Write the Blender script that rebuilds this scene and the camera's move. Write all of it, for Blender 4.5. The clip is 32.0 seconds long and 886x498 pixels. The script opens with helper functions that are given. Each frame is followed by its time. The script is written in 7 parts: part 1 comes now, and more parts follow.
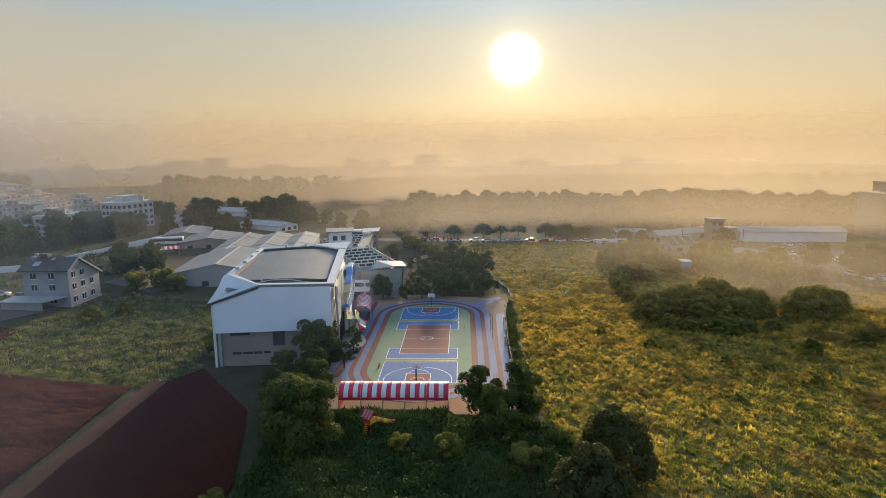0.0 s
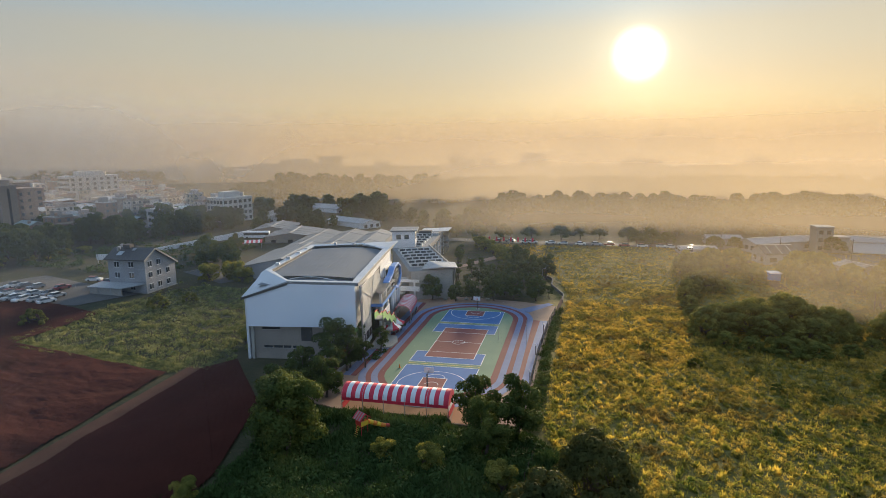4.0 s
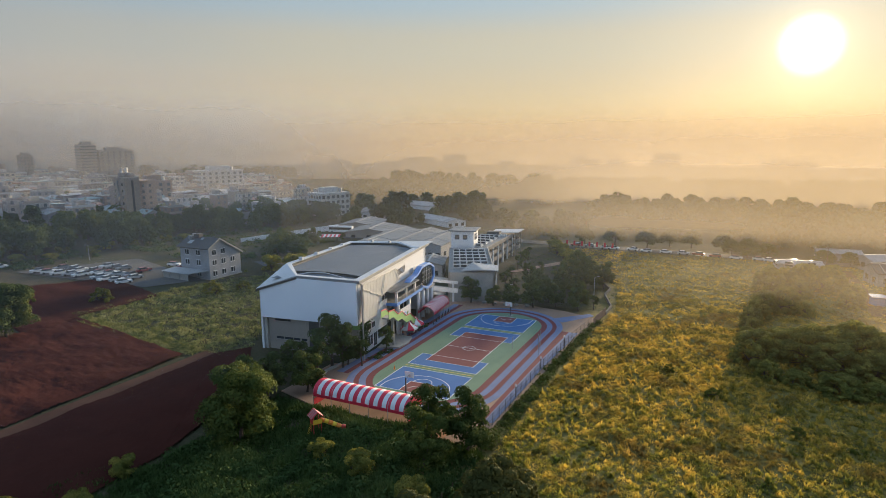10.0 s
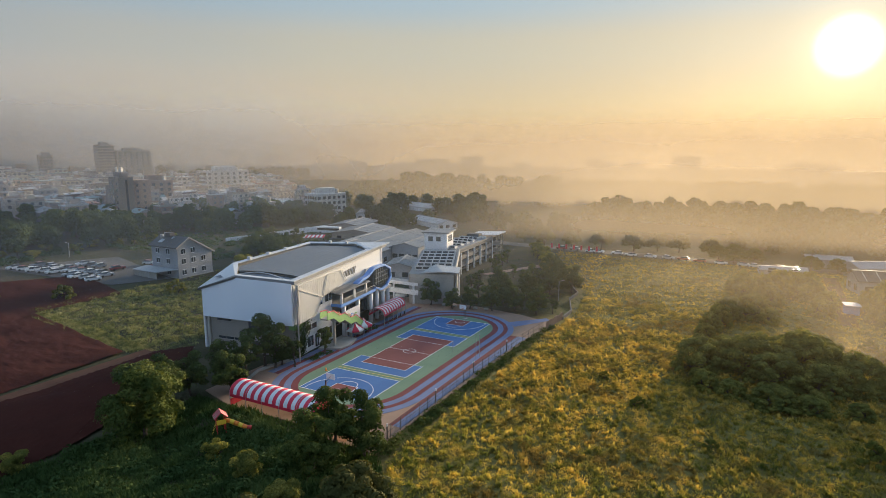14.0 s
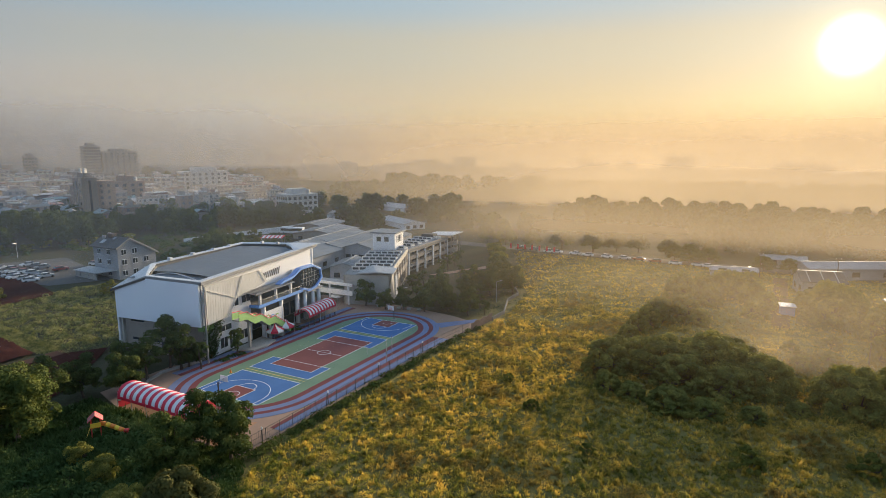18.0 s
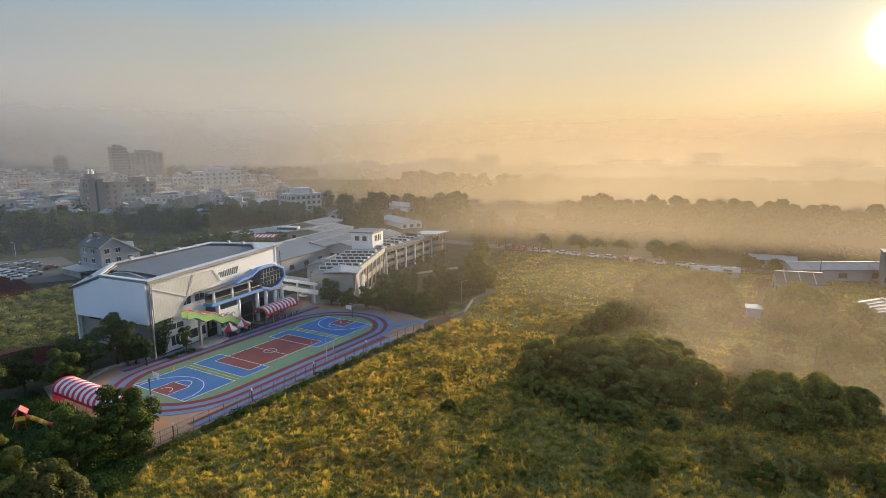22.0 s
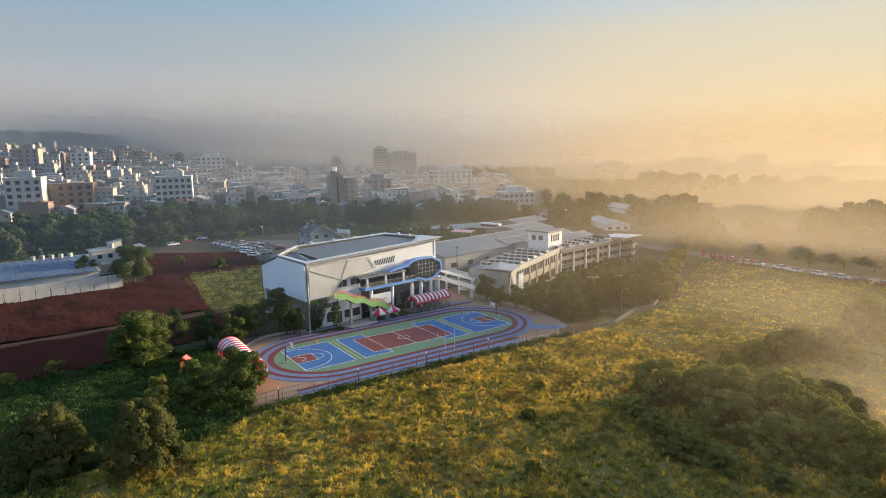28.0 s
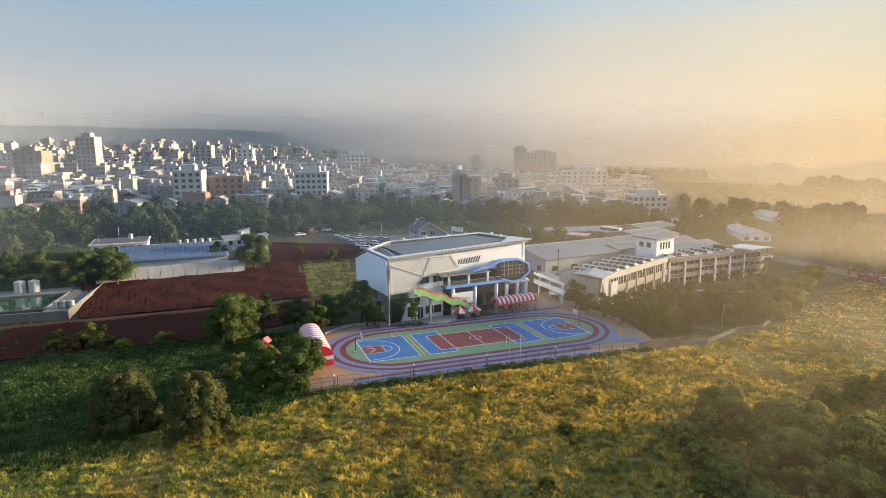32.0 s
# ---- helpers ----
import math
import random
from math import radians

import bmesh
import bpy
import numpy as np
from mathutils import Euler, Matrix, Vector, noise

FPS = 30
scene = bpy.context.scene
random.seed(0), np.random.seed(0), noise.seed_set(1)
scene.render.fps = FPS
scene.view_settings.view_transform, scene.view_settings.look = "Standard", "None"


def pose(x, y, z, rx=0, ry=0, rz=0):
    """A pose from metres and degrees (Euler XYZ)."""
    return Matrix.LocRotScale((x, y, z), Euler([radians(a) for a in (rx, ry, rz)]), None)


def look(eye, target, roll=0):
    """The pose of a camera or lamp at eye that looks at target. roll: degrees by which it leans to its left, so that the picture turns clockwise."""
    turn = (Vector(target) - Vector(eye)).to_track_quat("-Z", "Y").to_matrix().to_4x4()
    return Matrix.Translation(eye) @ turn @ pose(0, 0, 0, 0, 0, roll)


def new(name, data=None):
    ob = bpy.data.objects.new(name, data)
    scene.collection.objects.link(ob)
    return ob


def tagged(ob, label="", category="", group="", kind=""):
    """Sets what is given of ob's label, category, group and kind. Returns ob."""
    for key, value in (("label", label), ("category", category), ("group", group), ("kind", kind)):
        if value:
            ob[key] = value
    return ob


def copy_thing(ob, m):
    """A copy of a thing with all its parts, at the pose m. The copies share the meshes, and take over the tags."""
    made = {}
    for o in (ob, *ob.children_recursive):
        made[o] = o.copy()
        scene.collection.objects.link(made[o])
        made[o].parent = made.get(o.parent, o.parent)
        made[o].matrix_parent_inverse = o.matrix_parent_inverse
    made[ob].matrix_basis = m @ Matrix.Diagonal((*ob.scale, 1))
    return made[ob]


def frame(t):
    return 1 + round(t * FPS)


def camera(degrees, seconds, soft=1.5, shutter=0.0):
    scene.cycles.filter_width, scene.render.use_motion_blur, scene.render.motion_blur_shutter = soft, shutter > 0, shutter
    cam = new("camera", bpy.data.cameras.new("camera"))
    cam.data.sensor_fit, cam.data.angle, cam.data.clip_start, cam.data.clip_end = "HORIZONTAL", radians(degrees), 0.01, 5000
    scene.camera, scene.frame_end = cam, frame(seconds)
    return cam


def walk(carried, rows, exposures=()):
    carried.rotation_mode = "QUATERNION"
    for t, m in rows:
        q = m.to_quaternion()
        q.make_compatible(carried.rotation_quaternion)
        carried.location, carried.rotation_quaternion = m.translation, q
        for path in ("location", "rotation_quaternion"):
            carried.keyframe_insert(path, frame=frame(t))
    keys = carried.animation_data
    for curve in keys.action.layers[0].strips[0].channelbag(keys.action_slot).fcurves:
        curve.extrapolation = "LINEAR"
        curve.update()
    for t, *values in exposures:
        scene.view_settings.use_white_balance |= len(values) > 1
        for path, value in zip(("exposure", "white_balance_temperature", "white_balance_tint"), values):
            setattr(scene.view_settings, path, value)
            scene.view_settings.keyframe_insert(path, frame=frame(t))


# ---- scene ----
cam = camera(73.0, 32.0, 0.7)
# seconds, x, y, z, yaw, pitch, roll
ROWS = [
    (0.0, 6.22, -4.71, 43.28, 1.89, -9.82, 0.70),
    (0.5, 8.45, -4.49, 43.30, 3.20, -9.81, 0.71),
    (1.0, 10.66, -4.12, 43.33, 4.51, -9.80, 0.73),
    (1.5, 12.85, -3.61, 43.35, 5.87, -9.80, 0.74),
    (2.0, 14.94, -3.02, 43.37, 7.21, -9.79, 0.76),
    (2.5, 17.02, -2.36, 43.40, 8.60, -9.80, 0.76),
    (3.0, 19.07, -1.61, 43.42, 9.99, -9.80, 0.76),
    (3.5, 21.14, -0.74, 43.44, 11.39, -9.81, 0.76),
    (5.5, 29.27, 2.84, 43.49, 16.57, -9.83, 0.71),
    (6.0, 31.23, 3.75, 43.48, 17.64, -9.85, 0.70),
    (6.5, 33.21, 4.72, 43.47, 18.77, -9.85, 0.67),
    (7.0, 35.17, 5.70, 43.45, 20.01, -9.86, 0.62),
    (7.5, 37.11, 6.71, 43.43, 21.10, -9.87, 0.59),
    (8.0, 39.03, 7.74, 43.40, 22.13, -9.85, 0.55),
    (8.5, 40.96, 8.81, 43.36, 23.16, -9.85, 0.50),
    (9.0, 42.86, 9.85, 43.32, 24.17, -9.83, 0.47),
    (9.5, 44.77, 10.95, 43.28, 25.17, -9.82, 0.42),
    (10.0, 46.68, 12.08, 43.24, 25.75, -9.79, 0.40),
    (10.5, 48.61, 13.21, 43.19, 26.25, -9.77, 0.37),
    (11.0, 50.52, 14.36, 43.14, 26.81, -9.75, 0.33),
    (11.5, 52.43, 15.51, 43.09, 27.41, -9.73, 0.28),
    (12.0, 54.35, 16.68, 43.04, 27.94, -9.70, 0.25),
    (12.5, 56.28, 17.88, 42.99, 28.16, -9.67, 0.24),
    (13.0, 58.19, 19.05, 42.94, 28.20, -9.64, 0.20),
    (13.5, 60.10, 20.29, 42.88, 28.24, -9.60, 0.18),
    (14.0, 62.00, 21.54, 42.82, 28.24, -9.59, 0.18),
    (14.5, 63.92, 22.78, 42.75, 28.25, -9.57, 0.15),
    (16.5, 71.66, 28.00, 42.47, 28.30, -9.54, 0.23),
    (17.0, 73.64, 29.27, 42.42, 28.36, -9.54, 0.24),
    (17.5, 75.63, 30.52, 42.38, 28.43, -9.53, 0.27),
    (18.0, 77.65, 31.74, 42.36, 28.49, -9.52, 0.30),
    (18.5, 79.66, 32.85, 42.37, 28.57, -9.53, 0.36),
    (19.0, 81.75, 33.98, 42.40, 28.78, -9.56, 0.40),
    (19.5, 83.88, 35.09, 42.46, 29.06, -9.58, 0.46),
    (20.0, 86.01, 36.21, 42.53, 29.35, -9.60, 0.54),
    (20.5, 88.16, 37.35, 42.60, 29.68, -9.63, 0.62),
    (21.0, 90.27, 38.49, 42.66, 30.16, -9.66, 0.68),
    (21.5, 92.34, 39.66, 42.72, 30.74, -9.68, 0.74),
    (22.0, 94.36, 40.87, 42.76, 31.63, -9.69, 0.78),
    (22.5, 96.33, 42.15, 42.76, 32.84, -9.70, 0.86),
    (23.0, 98.20, 43.51, 42.74, 34.58, -9.70, 0.90),
    (23.5, 99.95, 44.94, 42.67, 36.40, -9.70, 0.96),
    (24.0, 101.53, 46.46, 42.56, 38.33, -9.63, 0.98),
    (24.5, 103.02, 48.10, 42.43, 40.38, -9.61, 1.04),
    (25.0, 104.40, 49.78, 42.27, 42.53, -9.53, 1.10),
    (25.5, 105.70, 51.50, 42.11, 44.71, -9.47, 1.15),
    (27.5, 110.48, 58.56, 41.52, 53.52, -9.27, 1.25),
    (28.0, 111.51, 60.34, 41.45, 55.75, -9.24, 1.20),
    (28.5, 112.53, 62.10, 41.41, 57.83, -9.21, 1.16),
    (29.0, 113.50, 63.88, 41.39, 59.81, -9.19, 1.08),
    (29.5, 114.44, 65.68, 41.39, 61.78, -9.17, 1.03),
    (30.0, 115.33, 67.45, 41.40, 63.72, -9.17, 0.94),
    (30.5, 116.15, 69.25, 41.42, 65.47, -9.15, 0.85),
    (31.0, 116.93, 71.06, 41.44, 67.14, -9.14, 0.77),
    (31.5, 117.68, 72.92, 41.46, 68.63, -9.13, 0.69),
    (32.0, 118.34, 74.82, 41.47, 70.05, -9.12, 0.60),
]
EXPOSURES = [(0.0, 1.84), (10.0, 1.88), (22.0, 1.88), (28.0, 2.08), (32.0, 2.24)]
walk(cam, [(t, pose(x, y, z, 90 + pitch, roll, yaw)) for t, x, y, z, yaw, pitch, roll in ROWS], EXPOSURES)

# ---- sky, sun and mist ----
SUN_EL, SUN_AZ = 7.6, 4.8
SUN_DIR = Vector((math.sin(radians(SUN_AZ)) * math.cos(radians(SUN_EL)), math.cos(radians(SUN_AZ)) * math.cos(radians(SUN_EL)), math.sin(radians(SUN_EL))))
world = bpy.data.worlds.new("morning_sky")
scene.world = world
world.use_nodes = True
wt = world.node_tree
wt.nodes.clear()


def wmath(op, a, b=None, clamp=False):
    n = wt.nodes.new("ShaderNodeMath")
    n.operation, n.use_clamp = op, clamp
    for i, v in enumerate((a, b)):
        if v is None:
            continue
        if isinstance(v, (int, float)):
            n.inputs[i].default_value = v
        else:
            wt.links.new(v, n.inputs[i])
    return n.outputs[0]


def wmix(fac, a, b, blend="MIX"):
    n = wt.nodes.new("ShaderNodeMix")
    n.data_type, n.blend_type = "RGBA", blend
    for sock, v in ((n.inputs[0], fac), (n.inputs[6], a), (n.inputs[7], b)):
        if isinstance(v, (int, float)):
            sock.default_value = v
        elif isinstance(v, tuple):
            sock.default_value = (*v, 1)
        else:
            wt.links.new(v, sock)
    return n.outputs[2]


def wramp(fac, stops):
    n = wt.nodes.new("ShaderNodeValToRGB")
    n.color_ramp.interpolation = "EASE"
    el = n.color_ramp.elements
    while len(el) < len(stops):
        el.new(0.5)
    for e, (p, c) in zip(el, stops):
        e.position, e.color = p, (*c, 1)
    wt.links.new(fac, n.inputs[0])
    return n.outputs[0]


sky = wt.nodes.new("ShaderNodeTexSky")
sky.sky_type, sky.sun_disc = "NISHITA", False
sky.sun_elevation, sky.sun_rotation = radians(SUN_EL), radians(SUN_AZ)
sky.air_density, sky.dust_density, sky.ozone_density = 1.0, 0.2, 2.0
coord = wt.nodes.new("ShaderNodeTexCoord")
dot = wt.nodes.new("ShaderNodeVectorMath")
dot.operation = "DOT_PRODUCT"
wt.links.new(coord.outputs["Generated"], dot.inputs[0])
dot.inputs[1].default_value = SUN_DIR
sep = wt.nodes.new("ShaderNodeSeparateXYZ")
wt.links.new(coord.outputs["Generated"], sep.inputs[0])
# hazy air: bright and warm towards the sun, greyer away from it
toward = wmath("MULTIPLY_ADD", dot.outputs["Value"], 0.5)
wt.nodes[-1].inputs[2].default_value = 0.5
elev = wmath("MULTIPLY_ADD", sep.outputs["Z"], 0.5)
wt.nodes[-1].inputs[2].default_value = 0.5
sunny = wramp(elev, [(0.0, (0.55, 0.36, 0.18)), (0.495, (0.78, 0.53, 0.28)), (0.535, (0.84, 0.59, 0.32)), (0.58, (0.78, 0.65, 0.43)), (0.612, (0.55, 0.64, 0.67)), (0.70, (0.50, 0.68, 0.90)), (0.9, (0.52, 0.76, 1.12))])
shady = wramp(elev, [(0.0, (0.42, 0.38, 0.38)), (0.495, (0.55, 0.50, 0.51)), (0.535, (0.62, 0.555, 0.555)), (0.585, (0.44, 0.49, 0.55)), (0.615, (0.33, 0.47, 0.60)), (0.70, (0.48, 0.68, 0.92)), (0.9, (0.52, 0.76, 1.12))])
side = wramp(toward, [(0.0, (0, 0, 0)), (0.5, (0, 0, 0)), (0.63, (0.15, 0.15, 0.15)), (0.77, (0.5, 0.5, 0.5)), (0.89, (0.85, 0.85, 0.85)), (0.97, (1, 1, 1)), (1.0, (1, 1, 1))])
behind = wramp(elev, [(0.0, (0.34, 0.36, 0.40)), (0.5, (0.40, 0.56, 0.86)), (0.60, (0.40, 0.60, 0.94)), (0.70, (0.48, 0.70, 1.02)), (0.9, (0.60, 0.84, 1.18))])
back = wramp(toward, [(0.0, (1, 1, 1)), (0.16, (1, 1, 1)), (0.30, (0, 0, 0)), (1.0, (0, 0, 0))])
haze = wmix(back, wmix(side, shady, sunny), behind)
glow = wmath("POWER", wmath("MAXIMUM", dot.outputs["Value"], 0.0), 60.0)
halo = wmath("POWER", wmath("MAXIMUM", dot.outputs["Value"], 0.0), 700.0)
haze = wmix(1.0, haze, wmix(glow, (0, 0, 0), (0.14, 0.13, 0.09)), "ADD")
haze = wmix(1.0, haze, wmix(halo, (0, 0, 0), (0.5, 0.45, 0.3)), "ADD")
disc = wt.nodes.new("ShaderNodeMapRange")
disc.interpolation_type = "SMOOTHSTEP"
disc.inputs[1].default_value, disc.inputs[2].default_value = math.cos(radians(2.7)), math.cos(radians(0.9))
wt.links.new(dot.outputs["Value"], disc.inputs[0])
haze = wmix(1.0, haze, wmix(disc.outputs[0], (0, 0, 0), (1.6, 1.6, 1.3)), "ADD")
bg_sky, bg_haze, both, wout = (wt.nodes.new("ShaderNode" + k) for k in ("Background", "Background", "AddShader", "OutputWorld"))
wt.links.new(sky.outputs[0], bg_sky.inputs[0])
wt.links.new(haze, bg_haze.inputs[0])
bg_sky.inputs[1].default_value, bg_haze.inputs[1].default_value = 0.0085, 0.184
wt.links.new(bg_sky.outputs[0], both.inputs[0])
wt.links.new(bg_haze.outputs[0], both.inputs[1])
wt.links.new(both.outputs[0], wout.inputs[0])

sun_data = bpy.data.lights.new("sun", "SUN")
sun_data.energy, sun_data.angle, sun_data.color = 4.5, radians(11.0), (1.0, 0.79, 0.52)
sun = new("sun", sun_data)
sun.matrix_basis = look(SUN_DIR * 900, (0, 0, 0))

# ---- materials ----
def material(name):
    m = bpy.data.materials.new(name)
    m.use_nodes = True
    m.node_tree.nodes.clear()
    return m, m.node_tree


def link(t, a, b):
    t.links.new(a, b)


def noise_tex(t, scale, detail=3, vec=None, rough=0.6):
    n = t.nodes.new("ShaderNodeTexNoise")
    n.inputs["Scale"].default_value, n.inputs["Detail"].default_value, n.inputs["Roughness"].default_value = scale, detail, rough
    if vec is not None:
        link(t, vec, n.inputs["Vector"])
    return n.outputs["Fac"]


def ramp(t, fac, stops):
    n = t.nodes.new("ShaderNodeValToRGB")
    el = n.color_ramp.elements
    while len(el) < len(stops):
        el.new(0.5)
    for e, (p, c) in zip(el, stops):
        e.position, e.color = p, (*c, 1)
    link(t, fac, n.inputs[0])
    return n.outputs[0]


def mix(t, fac, a, b, blend="MIX"):
    n = t.nodes.new("ShaderNodeMix")
    n.data_type, n.blend_type = "RGBA", blend
    for sock, v in ((n.inputs[0], fac), (n.inputs[6], a), (n.inputs[7], b)):
        if isinstance(v, (int, float)):
            sock.default_value = v
        elif isinstance(v, tuple):
            sock.default_value = (*v, 1)
        else:
            link(t, v, sock)
    return n.outputs[2]


def mth(t, op, a, b=0.0):
    n = t.nodes.new("ShaderNodeMath")
    n.operation = op
    for i, v in enumerate((a, b)):
        if isinstance(v, (int, float)):
            n.inputs[i].default_value = v
        else:
            link(t, v, n.inputs[i])
    return n.outputs[0]


def position(t):
    return t.nodes.new("ShaderNodeNewGeometry").outputs["Position"]


def finish(t, color, rough=0.7, metal=0.0, bump=None, bump_d=0.02, spec=0.5, coat=0.0):
    p = t.nodes.new("ShaderNodeBsdfPrincipled")
    for key, v in (("Base Color", color), ("Roughness", rough), ("Metallic", metal)):
        if isinstance(v, tuple):
            p.inputs[key].default_value = (*v, 1)
        elif isinstance(v, (int, float)):
            p.inputs[key].default_value = v
        else:
            link(t, v, p.inputs[key])
    p.inputs["Specular IOR Level"].default_value = spec
    p.inputs["Coat Weight"].default_value = coat
    if bump is not None:
        b = t.nodes.new("ShaderNodeBump")
        b.inputs["Strength"].default_value, b.inputs["Distance"].default_value = 0.7, bump_d
        link(t, bump, b.inputs["Height"])
        link(t, b.outputs[0], p.inputs["Normal"])
    o = t.nodes.new("ShaderNodeOutputMaterial")
    link(t, p.outputs[0], o.inputs[0])
    return p


def surface(name, c1, c2, coarse=0.25, fine=4.0, rough=0.7, metal=0.0, bump_d=0.02, rnd=0.0, spec=0.4, dirt=(0.5, 0.5, 0.5), coat=0.0):
    """A worn surface: two colours in broad stains, fine grain, optional change from object to object."""
    m, t = material(name)
    pos = position(t)
    big, small = noise_tex(t, coarse, 4, pos), noise_tex(t, fine, 4, pos)
    fac = ramp(t, big, [(0.35, (0, 0, 0)), (0.68, (1, 1, 1))])
    col = mix(t, fac, c1, c2)
    col = mix(t, 0.35, col, mix(t, small, (0.35, 0.35, 0.35), (0.68, 0.68, 0.68)), "OVERLAY")
    if rnd:
        info = t.nodes.new("ShaderNodeObjectInfo").outputs["Random"]
        col = mix(t, rnd, col, ramp(t, info, [(0.0, (0.25, 0.25, 0.25)), (1.0, (0.75, 0.75, 0.75))]), "OVERLAY")
    rr = mth(t, "MULTIPLY_ADD", small, 0.25)
    t.nodes[-1].inputs[2].default_value = rough - 0.12
    finish(t, col, rr, metal, small, bump_d, spec, coat)
    return m


def palette(name, colors, rough=0.75, coarse=0.15, bump_d=0.02, island=False):
    """One of several colours for each object, with stains."""
    m, t = material(name)
    pos = position(t)
    info = t.nodes.new("ShaderNodeNewGeometry").outputs["Random Per Island"] if island else t.nodes.new("ShaderNodeObjectInfo").outputs["Random"]
    n = t.nodes.new("ShaderNodeValToRGB")
    n.color_ramp.interpolation = "CONSTANT"
    el = n.color_ramp.elements
    while len(el) < len(colors):
        el.new(0.5)
    for i, (e, c) in enumerate(zip(el, colors)):
        e.position, e.color = i / len(colors), (*c, 1)
    link(t, info, n.inputs[0])
    big, small = noise_tex(t, coarse, 5, pos), noise_tex(t, 2.5, 3, pos)
    col = mix(t, mth(t, "MULTIPLY", big, 0.6), n.outputs[0], mix(t, 0.5, n.outputs[0], (0.16, 0.15, 0.14)))
    col = mix(t, 0.3, col, mix(t, small, (0.35, 0.35, 0.35), (0.68, 0.68, 0.68)), "OVERLAY")
    finish(t, col, rough, 0.0, small, bump_d)
    return m


def foliage(name, dark, mid, bright, trans=0.45, patch=0.12, patch2=0.0, south=None, rust=None):
    """Leaves that let light through, in patches of three greens; south: a greener near palette that gives way to the
    first northward.
    """
    m, t = material(name)
    pos = position(t)
    geo = t.nodes.new("ShaderNodeNewGeometry")
    info = t.nodes.new("ShaderNodeObjectInfo").outputs["Random"]
    big = noise_tex(t, patch, 3, pos)
    if patch2:
        tuft = mth(t, "MULTIPLY", ramp(t, noise_tex(t, patch2 * 3.6, 2, pos), [(0.38, (0, 0, 0)), (0.62, (1, 1, 1))]), 0.34)
        big = mth(t, "ADD", mth(t, "MULTIPLY", big, 0.34), mth(t, "ADD", tuft, mth(t, "MULTIPLY", ramp(t, noise_tex(t, patch2, 2, pos), [(0.35, (0, 0, 0)), (0.65, (1, 1, 1))]), 0.36)))
    mixv = mth(t, "ADD", mth(t, "MULTIPLY", big, 0.7), mth(t, "MULTIPLY_ADD", geo.outputs["Random Per Island"], 0.15))
    t.nodes[-2].inputs[2].default_value = 0.085
    col = ramp(t, mixv, [(0.28, dark), (0.5, mid), (0.73, bright)])
    # greener near, golden far: the sunlit distance is put into the colour
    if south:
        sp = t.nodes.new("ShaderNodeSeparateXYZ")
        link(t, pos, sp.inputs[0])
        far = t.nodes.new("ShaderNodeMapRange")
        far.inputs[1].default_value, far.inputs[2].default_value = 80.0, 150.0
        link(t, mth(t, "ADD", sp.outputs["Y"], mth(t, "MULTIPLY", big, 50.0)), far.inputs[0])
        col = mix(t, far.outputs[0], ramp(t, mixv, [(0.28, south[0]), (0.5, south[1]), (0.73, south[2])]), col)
    if rust:
        col = mix(t, mth(t, "MULTIPLY", ramp(t, noise_tex(t, 0.075, 3, pos), [(0.52, (0, 0, 0)), (0.64, (1, 1, 1))]), 0.7), col, rust)
    col = mix(t, 0.35, col, ramp(t, info, [(0, (0.32, 0.36, 0.4)), (1, (0.62, 0.58, 0.5))]), "OVERLAY")
    p = t.nodes.new("ShaderNodeBsdfPrincipled")
    link(t, col, p.inputs["Base Color"])
    p.inputs["Roughness"].default_value = 0.75
    p.inputs["Specular IOR Level"].default_value = 0.04
    tr = t.nodes.new("ShaderNodeBsdfTranslucent")
    link(t, mix(t, 0.6, col, (1.0, 0.9, 0.35), "MULTIPLY"), tr.inputs[0])
    ms = t.nodes.new("ShaderNodeMixShader")
    ms.inputs[0].default_value = trans
    link(t, p.outputs[0], ms.inputs[1])
    link(t, tr.outputs[0], ms.inputs[2])
    o = t.nodes.new("ShaderNodeOutputMaterial")
    link(t, ms.outputs[0], o.inputs[0])
    return m


def glass(name, tint, rough=0.08):
    m, t = material(name)
    pos = position(t)
    finish(t, mix(t, noise_tex(t, 0.6, 2, pos), tint, tuple(c * 1.8 for c in tint)), rough, 0.0, spec=0.9)
    return m


MAT = {}
MAT["house_grey"] = surface("grey_house_render", (0.33, 0.335, 0.355), (0.26, 0.265, 0.28), 0.2, 4, 0.85)
MAT["concrete"] = surface("concrete", (0.36, 0.34, 0.31), (0.28, 0.27, 0.25), 0.3, 5, 0.8)
MAT["beige"] = surface("beige_render", (0.30, 0.262, 0.225), (0.245, 0.215, 0.19), 0.2, 6, 0.8)
MAT["white"] = surface("white_panel", (0.70, 0.71, 0.73), (0.62, 0.63, 0.66), 0.15, 3, 0.55)
# white cladding with the blue of the open sky put into its colour
MAT["end_wall"] = surface("sky_tinted_white_cladding", (0.80, 0.85, 0.92), (0.73, 0.78, 0.86), 0.15, 3, 0.5)
MAT["white_metal"] = surface("white_roof_metal", (0.56, 0.575, 0.60), (0.46, 0.48, 0.50), 0.2, 3, 0.42, 0.1)
MAT["grey_roof"] = surface("grey_roof_sheet", (0.085, 0.105, 0.13), (0.115, 0.135, 0.16), 0.12, 5, 0.55, 0.0, spec=0.3)
MAT["hall_roof"] = surface("blue_grey_roof_sheet", (0.13, 0.145, 0.16), (0.18, 0.185, 0.19), 0.08, 3, 0.5, 0.2, rnd=0.2)
MAT["pale_roof"] = surface("pale_roof_sheet", (0.36, 0.37, 0.38), (0.27, 0.28, 0.285), 0.1, 3, 0.6, 0.1, rnd=0.25, spec=0.25)
